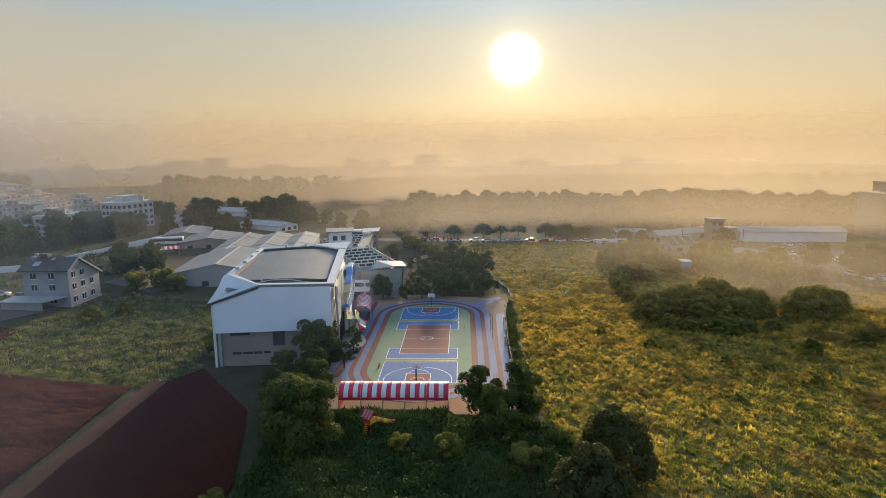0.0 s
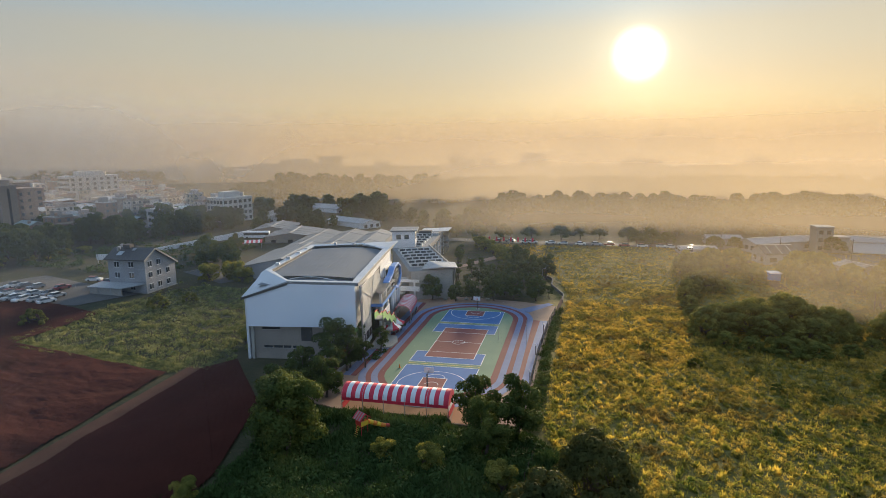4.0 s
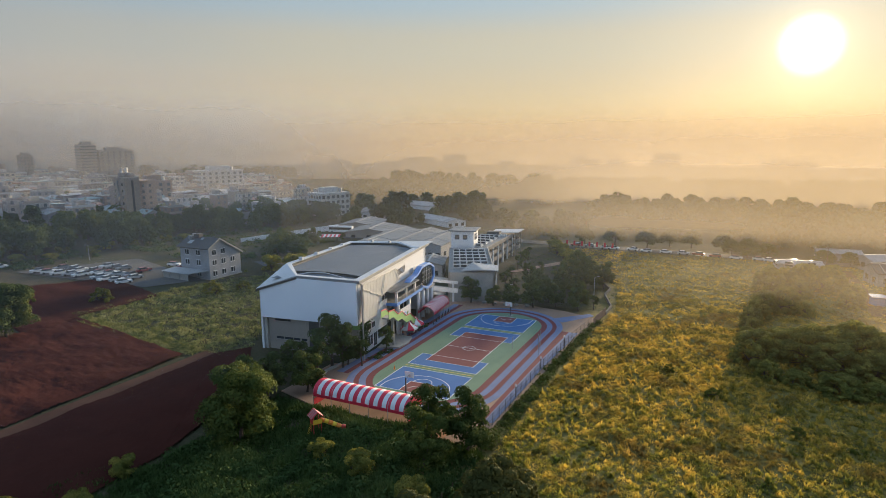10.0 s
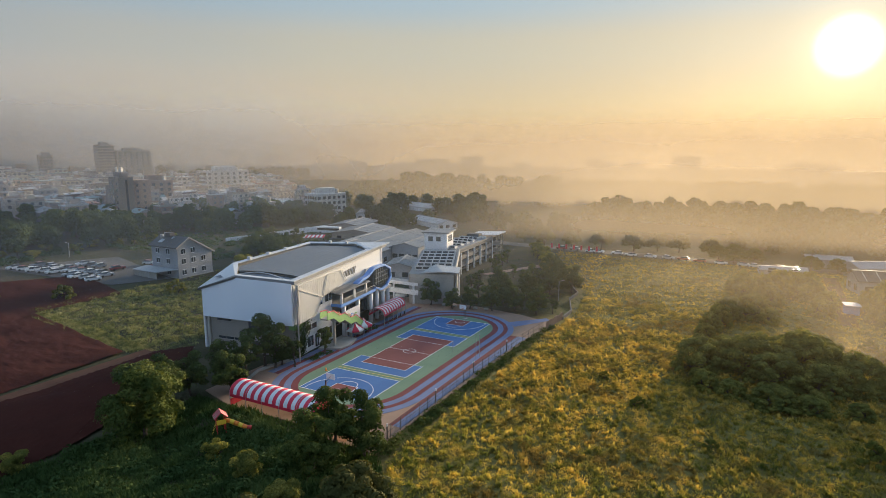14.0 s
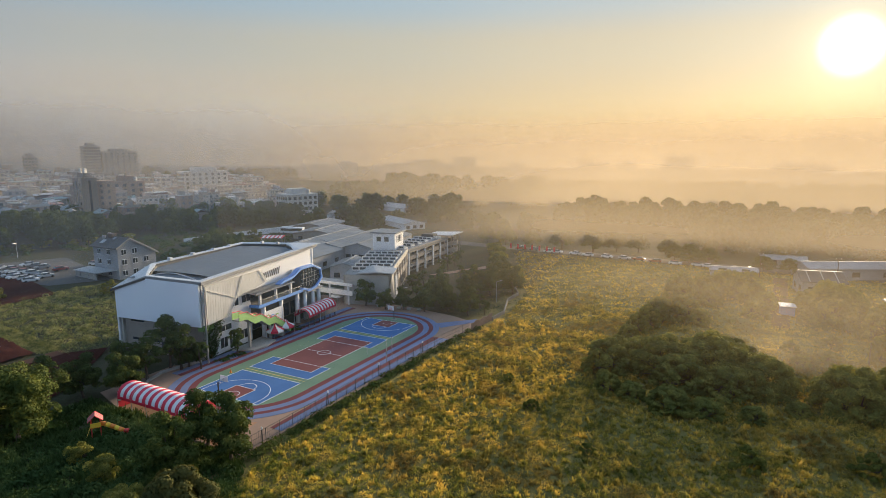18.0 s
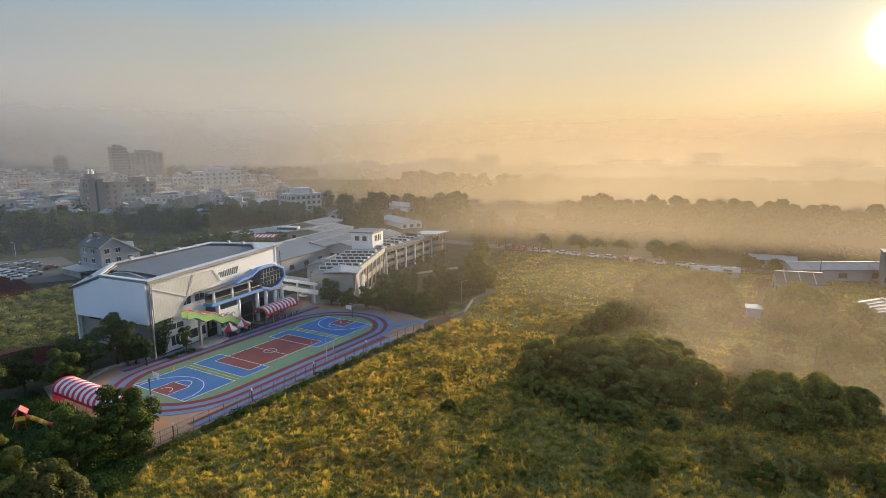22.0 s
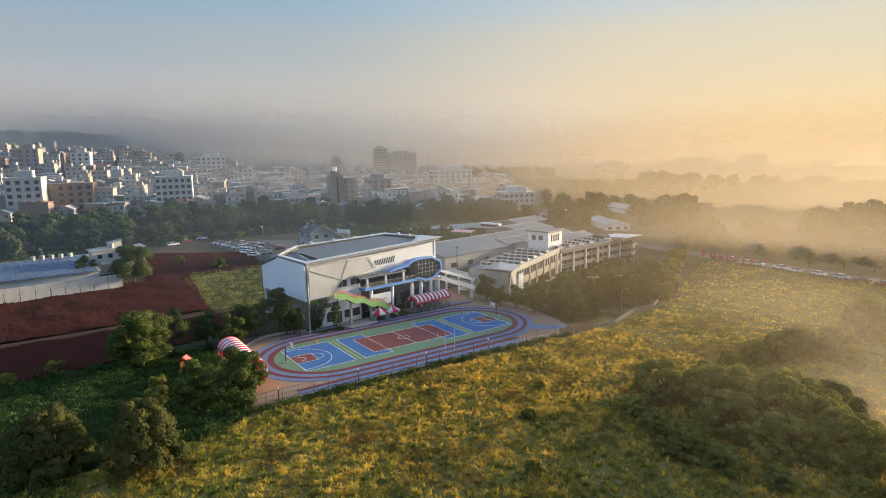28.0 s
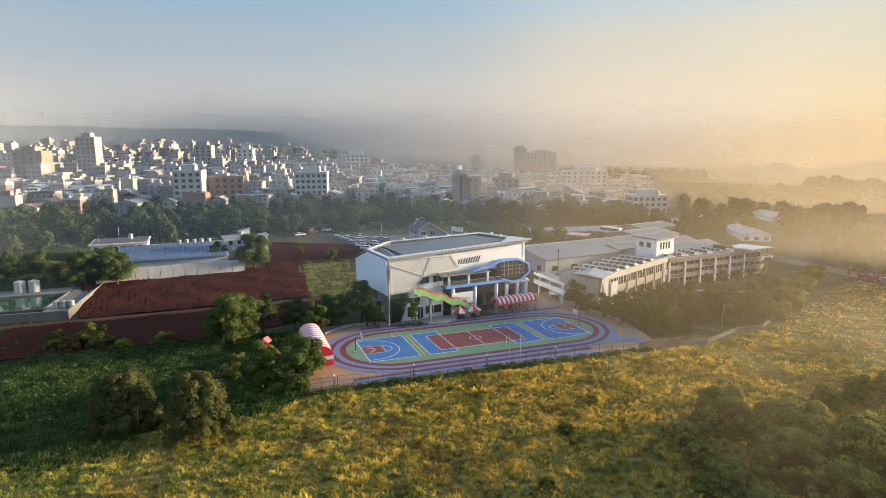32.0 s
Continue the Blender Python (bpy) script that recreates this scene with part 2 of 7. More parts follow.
MAT["dark_roof"] = surface("dark_roof_tile", (0.07, 0.06, 0.06), (0.10, 0.09, 0.08), 0.3, 4, 0.6)
MAT["fascia_grey"] = surface("grey_fascia", (0.17, 0.175, 0.185), (0.22, 0.225, 0.235), 0.2, 4, 0.6)
# near-black for dark parts; also the painted shade of openings, slots, terrace
MAT["dark"] = surface("dark_parts_and_recess_shade", (0.05, 0.05, 0.05), (0.08, 0.075, 0.07), 0.3, 4, 0.7)
MAT["glass"] = glass("window_glass", (0.025, 0.03, 0.035))
MAT["blue"] = surface("blue_painted_steel", (0.10, 0.25, 0.62), (0.14, 0.30, 0.66), 0.3, 4, 0.45)
MAT["steel"] = surface("galvanised_steel", (0.40, 0.40, 0.40), (0.30, 0.30, 0.30), 0.5, 6, 0.45, 0.5)
MAT["mesh_panel"] = surface("perforated_metal", (0.56, 0.56, 0.55), (0.46, 0.46, 0.45), 0.25, 8, 0.5, 0.2)
MAT["lime"] = surface("lime_green_paint", (0.26, 0.46, 0.15), (0.22, 0.40, 0.13), 0.3, 4, 0.6)
MAT["red"] = surface("red_paint", (0.60, 0.05, 0.04), (0.50, 0.04, 0.04), 0.4, 4, 0.5)
MAT["tent_red"] = surface("red_tent_cloth", (0.62, 0.03, 0.06), (0.50, 0.02, 0.05), 0.5, 5, 0.55)
MAT["tent_white"] = surface("white_tent_cloth", (0.68, 0.68, 0.68), (0.60, 0.60, 0.61), 0.5, 5, 0.55)
MAT["orange"] = surface("orange_plastic", (0.80, 0.25, 0.03), (0.72, 0.20, 0.03), 0.5, 5, 0.4)
MAT["yellow"] = surface("yellow_plastic", (0.85, 0.55, 0.05), (0.75, 0.48, 0.05), 0.5, 5, 0.4)
MAT["court_green"] = surface("court_green", (0.1518, 0.23, 0.1518), (0.1288, 0.2024, 0.138), 0.15, 6, 0.8, bump_d=0.004, spec=0.12)
MAT["court_blue"] = surface("court_blue", (0.069, 0.1582, 0.3404), (0.0552, 0.1334, 0.3036), 0.15, 6, 0.8, bump_d=0.004, spec=0.12)
MAT["court_red"] = surface("court_red", (0.207, 0.07544, 0.06992), (0.1794, 0.0644, 0.06072), 0.15, 6, 0.8, bump_d=0.004, spec=0.12)
MAT["track_red"] = surface("track_red", (0.1656, 0.0506, 0.0552), (0.138, 0.04324, 0.046), 0.2, 6, 0.8, bump_d=0.004, spec=0.12)
MAT["track_blue"] = surface("track_grey_blue", (0.1564, 0.1932, 0.3128), (0.1288, 0.161, 0.2576), 0.2, 6, 0.8, bump_d=0.004, spec=0.12)
MAT["line"] = surface("white_line_paint", (0.78, 0.78, 0.78), (0.62, 0.62, 0.62), 0.8, 6, 0.7, bump_d=0.002)
MAT["paving"] = surface("tan_paving", (0.297, 0.198, 0.144), (0.243, 0.1665, 0.126), 0.15, 3, 0.9, rnd=0.15, spec=0.1)
MAT["orange_paving"] = surface("orange_paving", (0.36, 0.19, 0.11), (0.30, 0.16, 0.09), 0.15, 3, 0.9, rnd=0.12, spec=0.1)
MAT["asphalt"] = surface("asphalt", (0.06, 0.06, 0.06), (0.085, 0.08, 0.075), 0.1, 5, 0.85)
MAT["soil"] = surface("red_soil", (0.060, 0.0192, 0.0138), (0.042, 0.0143, 0.0106), 0.06, 1.2, 0.95, bump_d=0.14, spec=0.03)
MAT["dirt"] = surface("dirt_track", (0.13, 0.065, 0.042), (0.09, 0.045, 0.03), 0.1, 1.5, 0.95, bump_d=0.02, spec=0.05)
MAT["bark"] = surface("bark", (0.10, 0.075, 0.055), (0.06, 0.045, 0.035), 1.0, 6, 0.9, bump_d=0.05)
MAT["rubber"] = surface("rubber", (0.02, 0.02, 0.02), (0.03, 0.03, 0.03), 1, 8, 0.8)
MAT["car"] = palette("car_paint", [(0.75, 0.76, 0.77), (0.72, 0.73, 0.74), (0.08, 0.08, 0.09), (0.45, 0.46, 0.48), (0.78, 0.78, 0.78), (0.22, 0.23, 0.25), (0.70, 0.71, 0.73), (0.25, 0.03, 0.03)], 0.3, 0.5, 0.001)
TOWN_WALLS = [(0.399, 0.365, 0.342), (0.285, 0.268, 0.257), (0.490, 0.456, 0.427), (0.410, 0.331, 0.285), (0.245, 0.228, 0.217), (0.536, 0.519, 0.502), (0.353, 0.285, 0.239), (0.456, 0.410, 0.319), (0.251, 0.165, 0.125), (0.479, 0.439, 0.393)]
TOWN_ROOFS = [(0.25, 0.25, 0.25), (0.20, 0.28, 0.29), (0.42, 0.42, 0.42), (0.15, 0.155, 0.16), (0.30, 0.14, 0.10), (0.28, 0.36, 0.36), (0.48, 0.47, 0.45), (0.14, 0.24, 0.24)]
MAT["town"] = palette("town_wall", TOWN_WALLS)
MAT["town_far"] = palette("far_town_wall", TOWN_WALLS, island=True)
MAT["roof_far"] = palette("far_town_roof", TOWN_ROOFS, 0.55, island=True)
MAT["town_roof"] = palette("town_roof", TOWN_ROOFS, 0.55)
MAT["pink_beige"] = surface("pinkish_beige_wall", (0.40, 0.315, 0.265), (0.34, 0.27, 0.23), 0.1, 4, 0.8)
MAT["brick_brown"] = surface("brown_tile_wall", (0.26, 0.17, 0.12), (0.22, 0.14, 0.10), 0.1, 4, 0.7)
MAT["tower_grey"] = surface("grey_brown_tile_wall", (0.25, 0.20, 0.165), (0.21, 0.17, 0.14), 0.1, 4, 0.7)
MAT["solar"] = surface("solar_panel", (0.085, 0.12, 0.19), (0.11, 0.15, 0.22), 0.4, 3, 0.6, 0.0, bump_d=0.001, rnd=0.25, spec=0.12)
MAT["old_concrete"] = surface("old_grey_concrete", (0.15, 0.145, 0.135), (0.105, 0.10, 0.095), 0.3, 4, 0.9)
MAT["yard_wall"] = surface("weathered_white_wall", (0.50, 0.49, 0.47), (0.39, 0.385, 0.37), 0.5, 3, 0.85)
MAT["town_glass"] = surface("town_window", (0.09, 0.10, 0.11), (0.15, 0.155, 0.16), 0.2, 2, 0.4)
MAT["pond"] = glass("pond_water", (0.03, 0.06, 0.035), 0.06)
MAT["leaf"] = foliage("tree_leaves", (0.03312, 0.05336, 0.01748), (0.069, 0.09568, 0.02852), (0.1472, 0.161, 0.046), 0.25, 0.25)
MAT["leaf_thicket"] = foliage("thicket_leaves", (0.081, 0.1044, 0.0324), (0.189, 0.198, 0.054), (0.468, 0.396, 0.099), 0.42, 0.4)
MAT["leaf_bush"] = foliage("bush_leaves", (0.055, 0.075, 0.02), (0.14, 0.15, 0.036), (0.32, 0.27, 0.065), 0.42, 0.3)
MAT["leaf_dry"] = foliage("dry_tree_leaves", (0.042, 0.050, 0.02), (0.072, 0.078, 0.028), (0.12, 0.112, 0.04), 0.25)
MAT["leaf_far"] = foliage("far_tree_leaves", (0.034, 0.054, 0.026), (0.06, 0.088, 0.036), (0.12, 0.145, 0.055), 0.25, 0.05)
MAT["weeds"] = foliage("broad_weeds", (0.0261, 0.0522, 0.01827), (0.05394, 0.09135, 0.02958), (0.1305, 0.1653, 0.05394), 0.18, 0.08)
# far palette carries the low sun's gold, south the greener near grass
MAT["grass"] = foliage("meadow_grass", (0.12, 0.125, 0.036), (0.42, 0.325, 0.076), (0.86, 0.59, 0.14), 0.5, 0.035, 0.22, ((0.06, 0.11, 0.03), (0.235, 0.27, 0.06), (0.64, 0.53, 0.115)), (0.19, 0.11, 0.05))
MAT["slope_grass"] = foliage("slope_grass", (0.08, 0.105, 0.045), (0.18, 0.20, 0.085), (0.34, 0.33, 0.15), 0.28, 0.06, 0.3)


def ground_material():
    m, t = material("meadow_ground")
    pos = position(t)
    big, mid, small = noise_tex(t, 0.018, 4, pos), noise_tex(t, 0.12, 5, pos), noise_tex(t, 1.3, 5, pos)
    f = mth(t, "ADD", mth(t, "MULTIPLY", big, 0.45), mth(t, "ADD", mth(t, "MULTIPLY", mid, 0.35), mth(t, "MULTIPLY", small, 0.25)))
    col = ramp(t, f, [(0.36, (0.075, 0.072, 0.024)), (0.47, (0.125, 0.11, 0.036)), (0.56, (0.19, 0.155, 0.05)), (0.68, (0.26, 0.20, 0.066))])
    sp = t.nodes.new("ShaderNodeSeparateXYZ")
    link(t, pos, sp.inputs[0])
    wob = mth(t, "MULTIPLY", mid, 26.0)
    east = t.nodes.new("ShaderNodeMapRange")
    east.inputs[1].default_value, east.inputs[2].default_value = 20.0, 34.0
    link(t, mth(t, "ADD", sp.outputs["X"], wob), east.inputs[0])
    near = t.nodes.new("ShaderNodeMapRange")
    near.inputs[1].default_value, near.inputs[2].default_value, near.inputs[3].default_value, near.inputs[4].default_value = 268.0, 282.0, 1.0, 0.0
    link(t, mth(t, "ADD", sp.outputs["Y"], wob), near.inputs[0])
    scrub = ramp(t, f, [(0.36, (0.028, 0.036, 0.016)), (0.50, (0.05, 0.05, 0.026)), (0.60, (0.075, 0.06, 0.036)), (0.70, (0.10, 0.075, 0.05))])
    col = mix(t, mth(t, "MULTIPLY", east.outputs[0], near.outputs[0]), scrub, col)
    finish(t, col, 0.95, 0.0, mth(t, "ADD", small, mth(t, "MULTIPLY", mid, 2.0)), 0.35, 0.1)
    return m


MAT["ground"] = ground_material()


# ---- mesh building ----
class Build:
    """Collects vertices and faces of one mesh."""

    def __init__(self):
        self.v, self.f = [], []

    def add(self, verts, faces):
        n = len(self.v)
        self.v += [tuple(p) for p in verts]
        self.f += [tuple(i + n for i in fc) for fc in faces]
        return self

    def box(self, x0, x1, y0, y1, z0, z1):
        return self.add([(x0, y0, z0), (x1, y0, z0), (x1, y1, z0), (x0, y1, z0), (x0, y0, z1), (x1, y0, z1), (x1, y1, z1), (x0, y1, z1)],
                        [(3, 2, 1, 0), (4, 5, 6, 7), (0, 1, 5, 4), (1, 2, 6, 5), (2, 3, 7, 6), (3, 0, 4, 7)])

    def prism(self, poly, z0, z1):
        """An upright prism over a plan polygon; z0 and z1 may be lists, one height a corner."""
        n = len(poly)
        a = z0 if isinstance(z0, (list, tuple)) else [z0] * n
        b = z1 if isinstance(z1, (list, tuple)) else [z1] * n
        area = sum(poly[i][0] * poly[(i + 1) % n][1] - poly[(i + 1) % n][0] * poly[i][1] for i in range(n))
        vs = [(p[0], p[1], h) for p, h in zip(poly, a)] + [(p[0], p[1], h) for p, h in zip(poly, b)]
        up, down = tuple(range(n, 2 * n)), tuple(reversed(range(n)))
        sides = [(i, (i + 1) % n, n + (i + 1) % n, n + i) for i in range(n)]
        fs = [up, down] + sides
        if area < 0:
            fs = [tuple(reversed(fc)) for fc in fs]
        return self.add(vs, fs)

    def plate(self, pts, thick):
        """A flat plate on a 3D polygon, thickened along its normal."""
        p = [Vector(q) for q in pts]
        nrm = Vector((0, 0, 0))
        for i in range(1, len(p) - 1):
            nrm += (p[i] - p[0]).cross(p[i + 1] - p[0])
        nrm.normalize()
        n = len(p)
        vs = [tuple(q) for q in p] + [tuple(q - nrm * thick) for q in p]
        return self.add(vs, [tuple(range(n)), tuple(reversed(range(n, 2 * n)))] + [((i + 1) % n, i, n + i, n + (i + 1) % n) for i in range(n)])

    def rod(self, a, b, r0, r1=None, n=6, cap=True):
        a, b = Vector(a), Vector(b)
        r1 = r0 if r1 is None else r1
        d = (b - a).normalized()
        u = d.orthogonal().normalized()
        w = d.cross(u)
        ring = [(u * math.cos(i * 2 * math.pi / n) + w * math.sin(i * 2 * math.pi / n)) for i in range(n)]
        vs = [a + k * r0 for k in ring] + [b + k * r1 for k in ring]
        fs = [(i, (i + 1) % n, n + (i + 1) % n, n + i) for i in range(n)]
        if cap:
            fs += [tuple(reversed(range(n))), tuple(range(n, 2 * n))]
        return self.add(vs, fs)

    def band(self, outer, inner, z0, z1):
        """A flat ring between two closed polygons of equal length."""
        n = len(outer)
        vs = [(*p, z1) for p in outer] + [(*p, z1) for p in inner] + [(*p, z0) for p in outer]
        fs = [(i, (i + 1) % n, n + (i + 1) % n, n + i) for i in range(n)] + [((i + 1) % n, i, 2 * n + i, 2 * n + (i + 1) % n) for i in range(n)]
        return self.add(vs, fs)

    def mesh(self, name, mat, smooth=False):
        me = bpy.data.meshes.new(name)
        me.from_pydata(self.v, [], self.f)
        me.materials.append(mat)
        if smooth:
            me.shade_smooth()
        return me


def part(name, build, mat, parent, label="", smooth=False, bevel=0.0):
    """One mesh object under a thing or a part."""
    me = build if isinstance(build, bpy.types.Mesh) else build.mesh(name, mat, smooth)
    ob = new(name, me)
    ob.parent = parent
    if label:
        ob["label"] = label
    if bevel:
        b = ob.modifiers.new("bevel", "BEVEL")
        b.width, b.segments = bevel, 2
    return ob


def thing(name, label, category, x=0.0, y=0.0, z=0.0, rz=0.0, group="", kind=""):
    ob = new(name)
    ob.empty_display_size = 0.3
    ob.matrix_basis = pose(x, y, z, 0, 0, rz)
    return tagged(ob, label, category, group, kind)


def solid(name, build, mat, label, category, x=0.0, y=0.0, z=0.0, rz=0.0, group="", kind="", smooth=False, bevel=0.0):
    """A thing of a single mesh."""
    me = build if isinstance(build, bpy.types.Mesh) else build.mesh(name, mat, smooth)
    ob = new(name, me)
    ob.matrix_basis = pose(x, y, z, 0, 0, rz)
    if bevel:
        b = ob.modifiers.new("bevel", "BEVEL")
        b.width, b.segments = bevel, 2
    return tagged(ob, label, category, group, kind)


def fast_mesh(name, verts, tris, mat):
    """A large mesh of triangles or quads from arrays."""
    me = bpy.data.meshes.new(name)
    k = tris.shape[1]
    me.vertices.add(len(verts))
    me.vertices.foreach_set("co", np.asarray(verts, np.float32).ravel())
    me.loops.add(tris.size)
    me.loops.foreach_set("vertex_index", tris.astype(np.int32).ravel())
    me.polygons.add(len(tris))
    me.polygons.foreach_set("loop_start", np.arange(0, tris.size, k, dtype=np.int32))
    me.update(calc_edges=True)
    me.materials.append(mat)
    return me


# ---- the lie of the land ----
def height(x, y):
    """Ground height: level round the school, rising westward towards the town and the hill."""
    rise = np.interp(-np.asarray(x, float), [40, 60, 95, 140, 180, 235, 330, 450, 600, 900, 1400, 2600], [0, 0.9, 3.4, 5.0, 7.0, 12.5, 19, 27, 38, 62, 85, 95])
    south = np.interp(np.asarray(y, float), [-400, 60, 100, 160, 200, 300, 450, 700, 1500], [1.15, 1.0, 1.0, 0.95, 0.75, 0.42, 0.28, 0.2, 0.1])
    return rise * south


def lump(x, y, seed=9):
    """Uneven field of -1 to 1, with lumps three to eight metres across."""
    rs = np.random.RandomState(seed)
    x, y = np.asarray(x, float), np.asarray(y, float)
    v = 0.0
    for k in range(14):
        a, wl, ph = rs.uniform(0, math.pi), rs.uniform(3.0, 9.0), rs.uniform(0, 6.283)
        v = v + np.sin((x * math.cos(a) + y * math.sin(a)) * 2 * math.pi / wl + ph + 1.5 * np.sin((x * math.sin(a) - y * math.cos(a)) * 2 * math.pi / (wl * 2.3)))
    return v / 4.2


def rounded(x0, x1, y0, y1, n=20):
    """A running-track outline: straight sides, half-round ends."""
    r, cx = (x1 - x0) / 2, (x0 + x1) / 2
    top = [(cx + r * math.cos(math.pi * i / n), y1 - r + r * math.sin(math.pi * i / n)) for i in range(n + 1)]
    low = [(cx + r * math.cos(math.pi + math.pi * i / n), y0 + r + r * math.sin(math.pi + math.pi * i / n)) for i in range(n + 1)]
    return top + low

# ---- ground ----
def land():
    """One sheet to the horizon: fine near the walk, coarse far off."""
    xs = np.unique(np.concatenate([np.linspace(-4200, -900, 12), np.linspace(-900, -260, 33), np.linspace(-260, 20, 94), np.linspace(20, 150, 118), np.linspace(150, 400, 26), np.linspace(400, 4200, 14)]))
    ys = np.unique(np.concatenate([np.linspace(-4200, -300, 12), np.linspace(-300, 20, 41), np.linspace(20, 290, 225), np.linspace(290, 700, 42), np.linspace(700, 4300, 16)]))
    gx, gy = np.meshgrid(xs, ys)
    gz = height(gx, gy)
    rng = np.random.RandomState(3)
    bump = np.zeros_like(gz)
    for wl, amp in ((3.2, 0.16), (5.5, 0.2), (11.0, 0.22), (26.0, 0.25)):
        for _ in range(5):
            a, ph = rng.uniform(0, math.pi), rng.uniform(0, 6.28)
            bump += amp / 2.2 * np.sin((gx * math.cos(a) + gy * math.sin(a)) * 2 * math.pi / (wl * rng.uniform(0.8, 1.3)) + ph)
    meadow = np.clip((gx - 19) / 4, 0, 1) * np.clip((150 - gx) / 20, 0, 1) * np.clip((gy - 10) / 20, 0, 1) * np.clip((262 - gy) / 15, 0, 1)
    far = np.clip((-gx - 250) / 200, 0, 1) * 1.5
    gz = gz - 0.12 + (bump * 0.12 + 0.16 * np.clip(lump(gx, gy), -1, 1.6)) * meadow + bump * far * 0.3
    nx, ny = len(xs), len(ys)
    verts = np.stack([gx, gy, gz], -1).reshape(-1, 3)
    i = np.arange(nx - 1)[None, :] + nx * np.arange(ny - 1)[:, None]
    quads = np.stack([i, i + 1, i + nx + 1, i + nx], -1).reshape(-1, 4)
    me = fast_mesh("ground", verts, quads, MAT["ground"])
    me.shade_smooth()
    return tagged(new("ground", me), "rough olive and yellow meadow ground", "ground", kind="structure")


land()


def draped(name, corners, mat, label, category, lift=0.05, step=4.0, ridge=0.0, kind="structure", cell=None):
    """A sheet between four plan corners that follows the land; ridge: height of furrows."""
    a, b, c, d = (np.array(p, float) for p in corners)
    nu = max(2, int(max(np.linalg.norm(b - a), np.linalg.norm(c - d)) / step) + 1)
    nv = max(2, int(max(np.linalg.norm(d - a), np.linalg.norm(c - b)) / (cell or step)) + 1)
    u, v = np.meshgrid(np.linspace(0, 1, nu), np.linspace(0, 1, nv))
    u, v = u[..., None], v[..., None]
    p = (a * (1 - u) + b * u) * (1 - v) + (d * (1 - u) + c * u) * v
    z = height(p[..., 0], p[..., 1]) + lift
    if ridge:
        rng = np.random.RandomState(5)
        z = z + ridge * (np.arange(nv)[:, None] % 2) * (0.55 + 0.45 * lump(p[..., 0] * 0.6, p[..., 1] * 0.6, 4)) + rng.uniform(0, ridge * 0.7, z.shape) + 0.12 * lump(p[..., 0] * 0.5, p[..., 1] * 0.5, 6)
    verts = np.stack([p[..., 0], p[..., 1], z], -1).reshape(-1, 3)
    i = np.arange(nu - 1)[None, :] + nu * np.arange(nv - 1)[:, None]
    quads = np.stack([i, i + 1, i + nu + 1, i + nu], -1).reshape(-1, 4)
    me = fast_mesh(name, verts, quads, mat)
    return tagged(new(name, me), label, category, kind=kind)


# ploughed plots, the track between them, the car park and the roads
draped("ploughed_field", [(-52, 37.5), (-91, 31), (-93, 99), (-54, 96)], MAT["soil"], "freshly ploughed red soil field with furrows", "field", 0.10, 0.9, 0.3, cell=0.75)
draped("ploughed_field", [(-24, 20), (-49, 24), (-49, 100), (-24, 66)], MAT["soil"], "bare dark red soil field below the dirt track", "field", 0.10, 0.8, 0.22, cell=0.7)
draped("ploughed_field", [(-24, 66), (-49, 100), (-45, 106), (-30, 88)], MAT["soil"], "bare dark red soil beside the gym", "field", 0.09, 0.8, 0.2, cell=0.7)
draped("ploughed_field", [(-93, 86), (-140, 92), (-122, 128), (-93, 122)], MAT["soil"], "ploughed red soil field beside the car park", "field", 0.10, 1.0, 0.17, cell=0.65)
draped("dirt_track", [(-49, 18), (-49, 100), (-52, 100), (-52, 18)], MAT["dirt"], "pale dirt track between two red fields", "track", 0.09, 2.0)
draped("car_park", [(-104, 126), (-97, 141), (-140, 152), (-152, 118)], MAT["asphalt"], "grey asphalt car park by the house", "car park", 0.07, 4.0)
draped("road", [(-104, 170), (-84, 160), (-78, 172), (-100, 184)], MAT["asphalt"], "narrow asphalt lane by the house", "road", 0.05, 4.0)
draped("road", [(-60, 268), (130, 258), (130, 266), (-60, 277)], MAT["asphalt"], "asphalt road behind the meadow", "road", 0.05, 8.0)
draped("road", [(-110, 232), (-60, 262), (-60, 277), (-116, 250)], MAT["asphalt"], "asphalt road beside the school wing", "road", 0.04, 8.0)
draped("car_park", [(118, 168), (160, 172), (160, 258), (118, 255)], MAT["asphalt"], "wide asphalt parking area", "car park", 0.06, 8.0)
draped("dirt_track", [(80.5, 190), (84.5, 190), (85, 252), (81, 252)], MAT["dirt"], "dirt lane between the hedgerow and the shed", "track", 0.09, 3.0)
draped("lawn_path", [(-22, 205), (-19, 205), (-4, 232), (-8, 234)], MAT["paving"], "curved tan path through the school garden", "path", 0.06, 3.0)

# school yard
yard = Build().prism([(-24, 91), (-16, 88.7), (3.5, 88.7), (4.5, 87), (15.3, 86.6), (16.9, 144), (18.0, 160), (9, 163.5), (-6, 166), (-36, 166), (-36, 152), (-25, 150), (-19.5, 109), (-24, 106)], -0.3, 0.02)
solid("pavement", yard, MAT["paving"], "tan paved school yard", "pavement", kind="structure")
solid("pavement", Build().prism([(4.2, 87.2), (10.2, 87.2), (9.6, 95.4), (4, 93), (-12, 93), (-18, 97), (-16, 92.4), (3.6, 92.4)], -0.3, 0.035), MAT["orange_paving"], "orange paved strip by the striped tent", "pavement", kind="structure")

oval = [-12.9, 7.7, 96.6, 155.4]


def grow(d):
    return rounded(oval[0] - d, oval[1] + d, oval[2] - d, oval[3] + d)


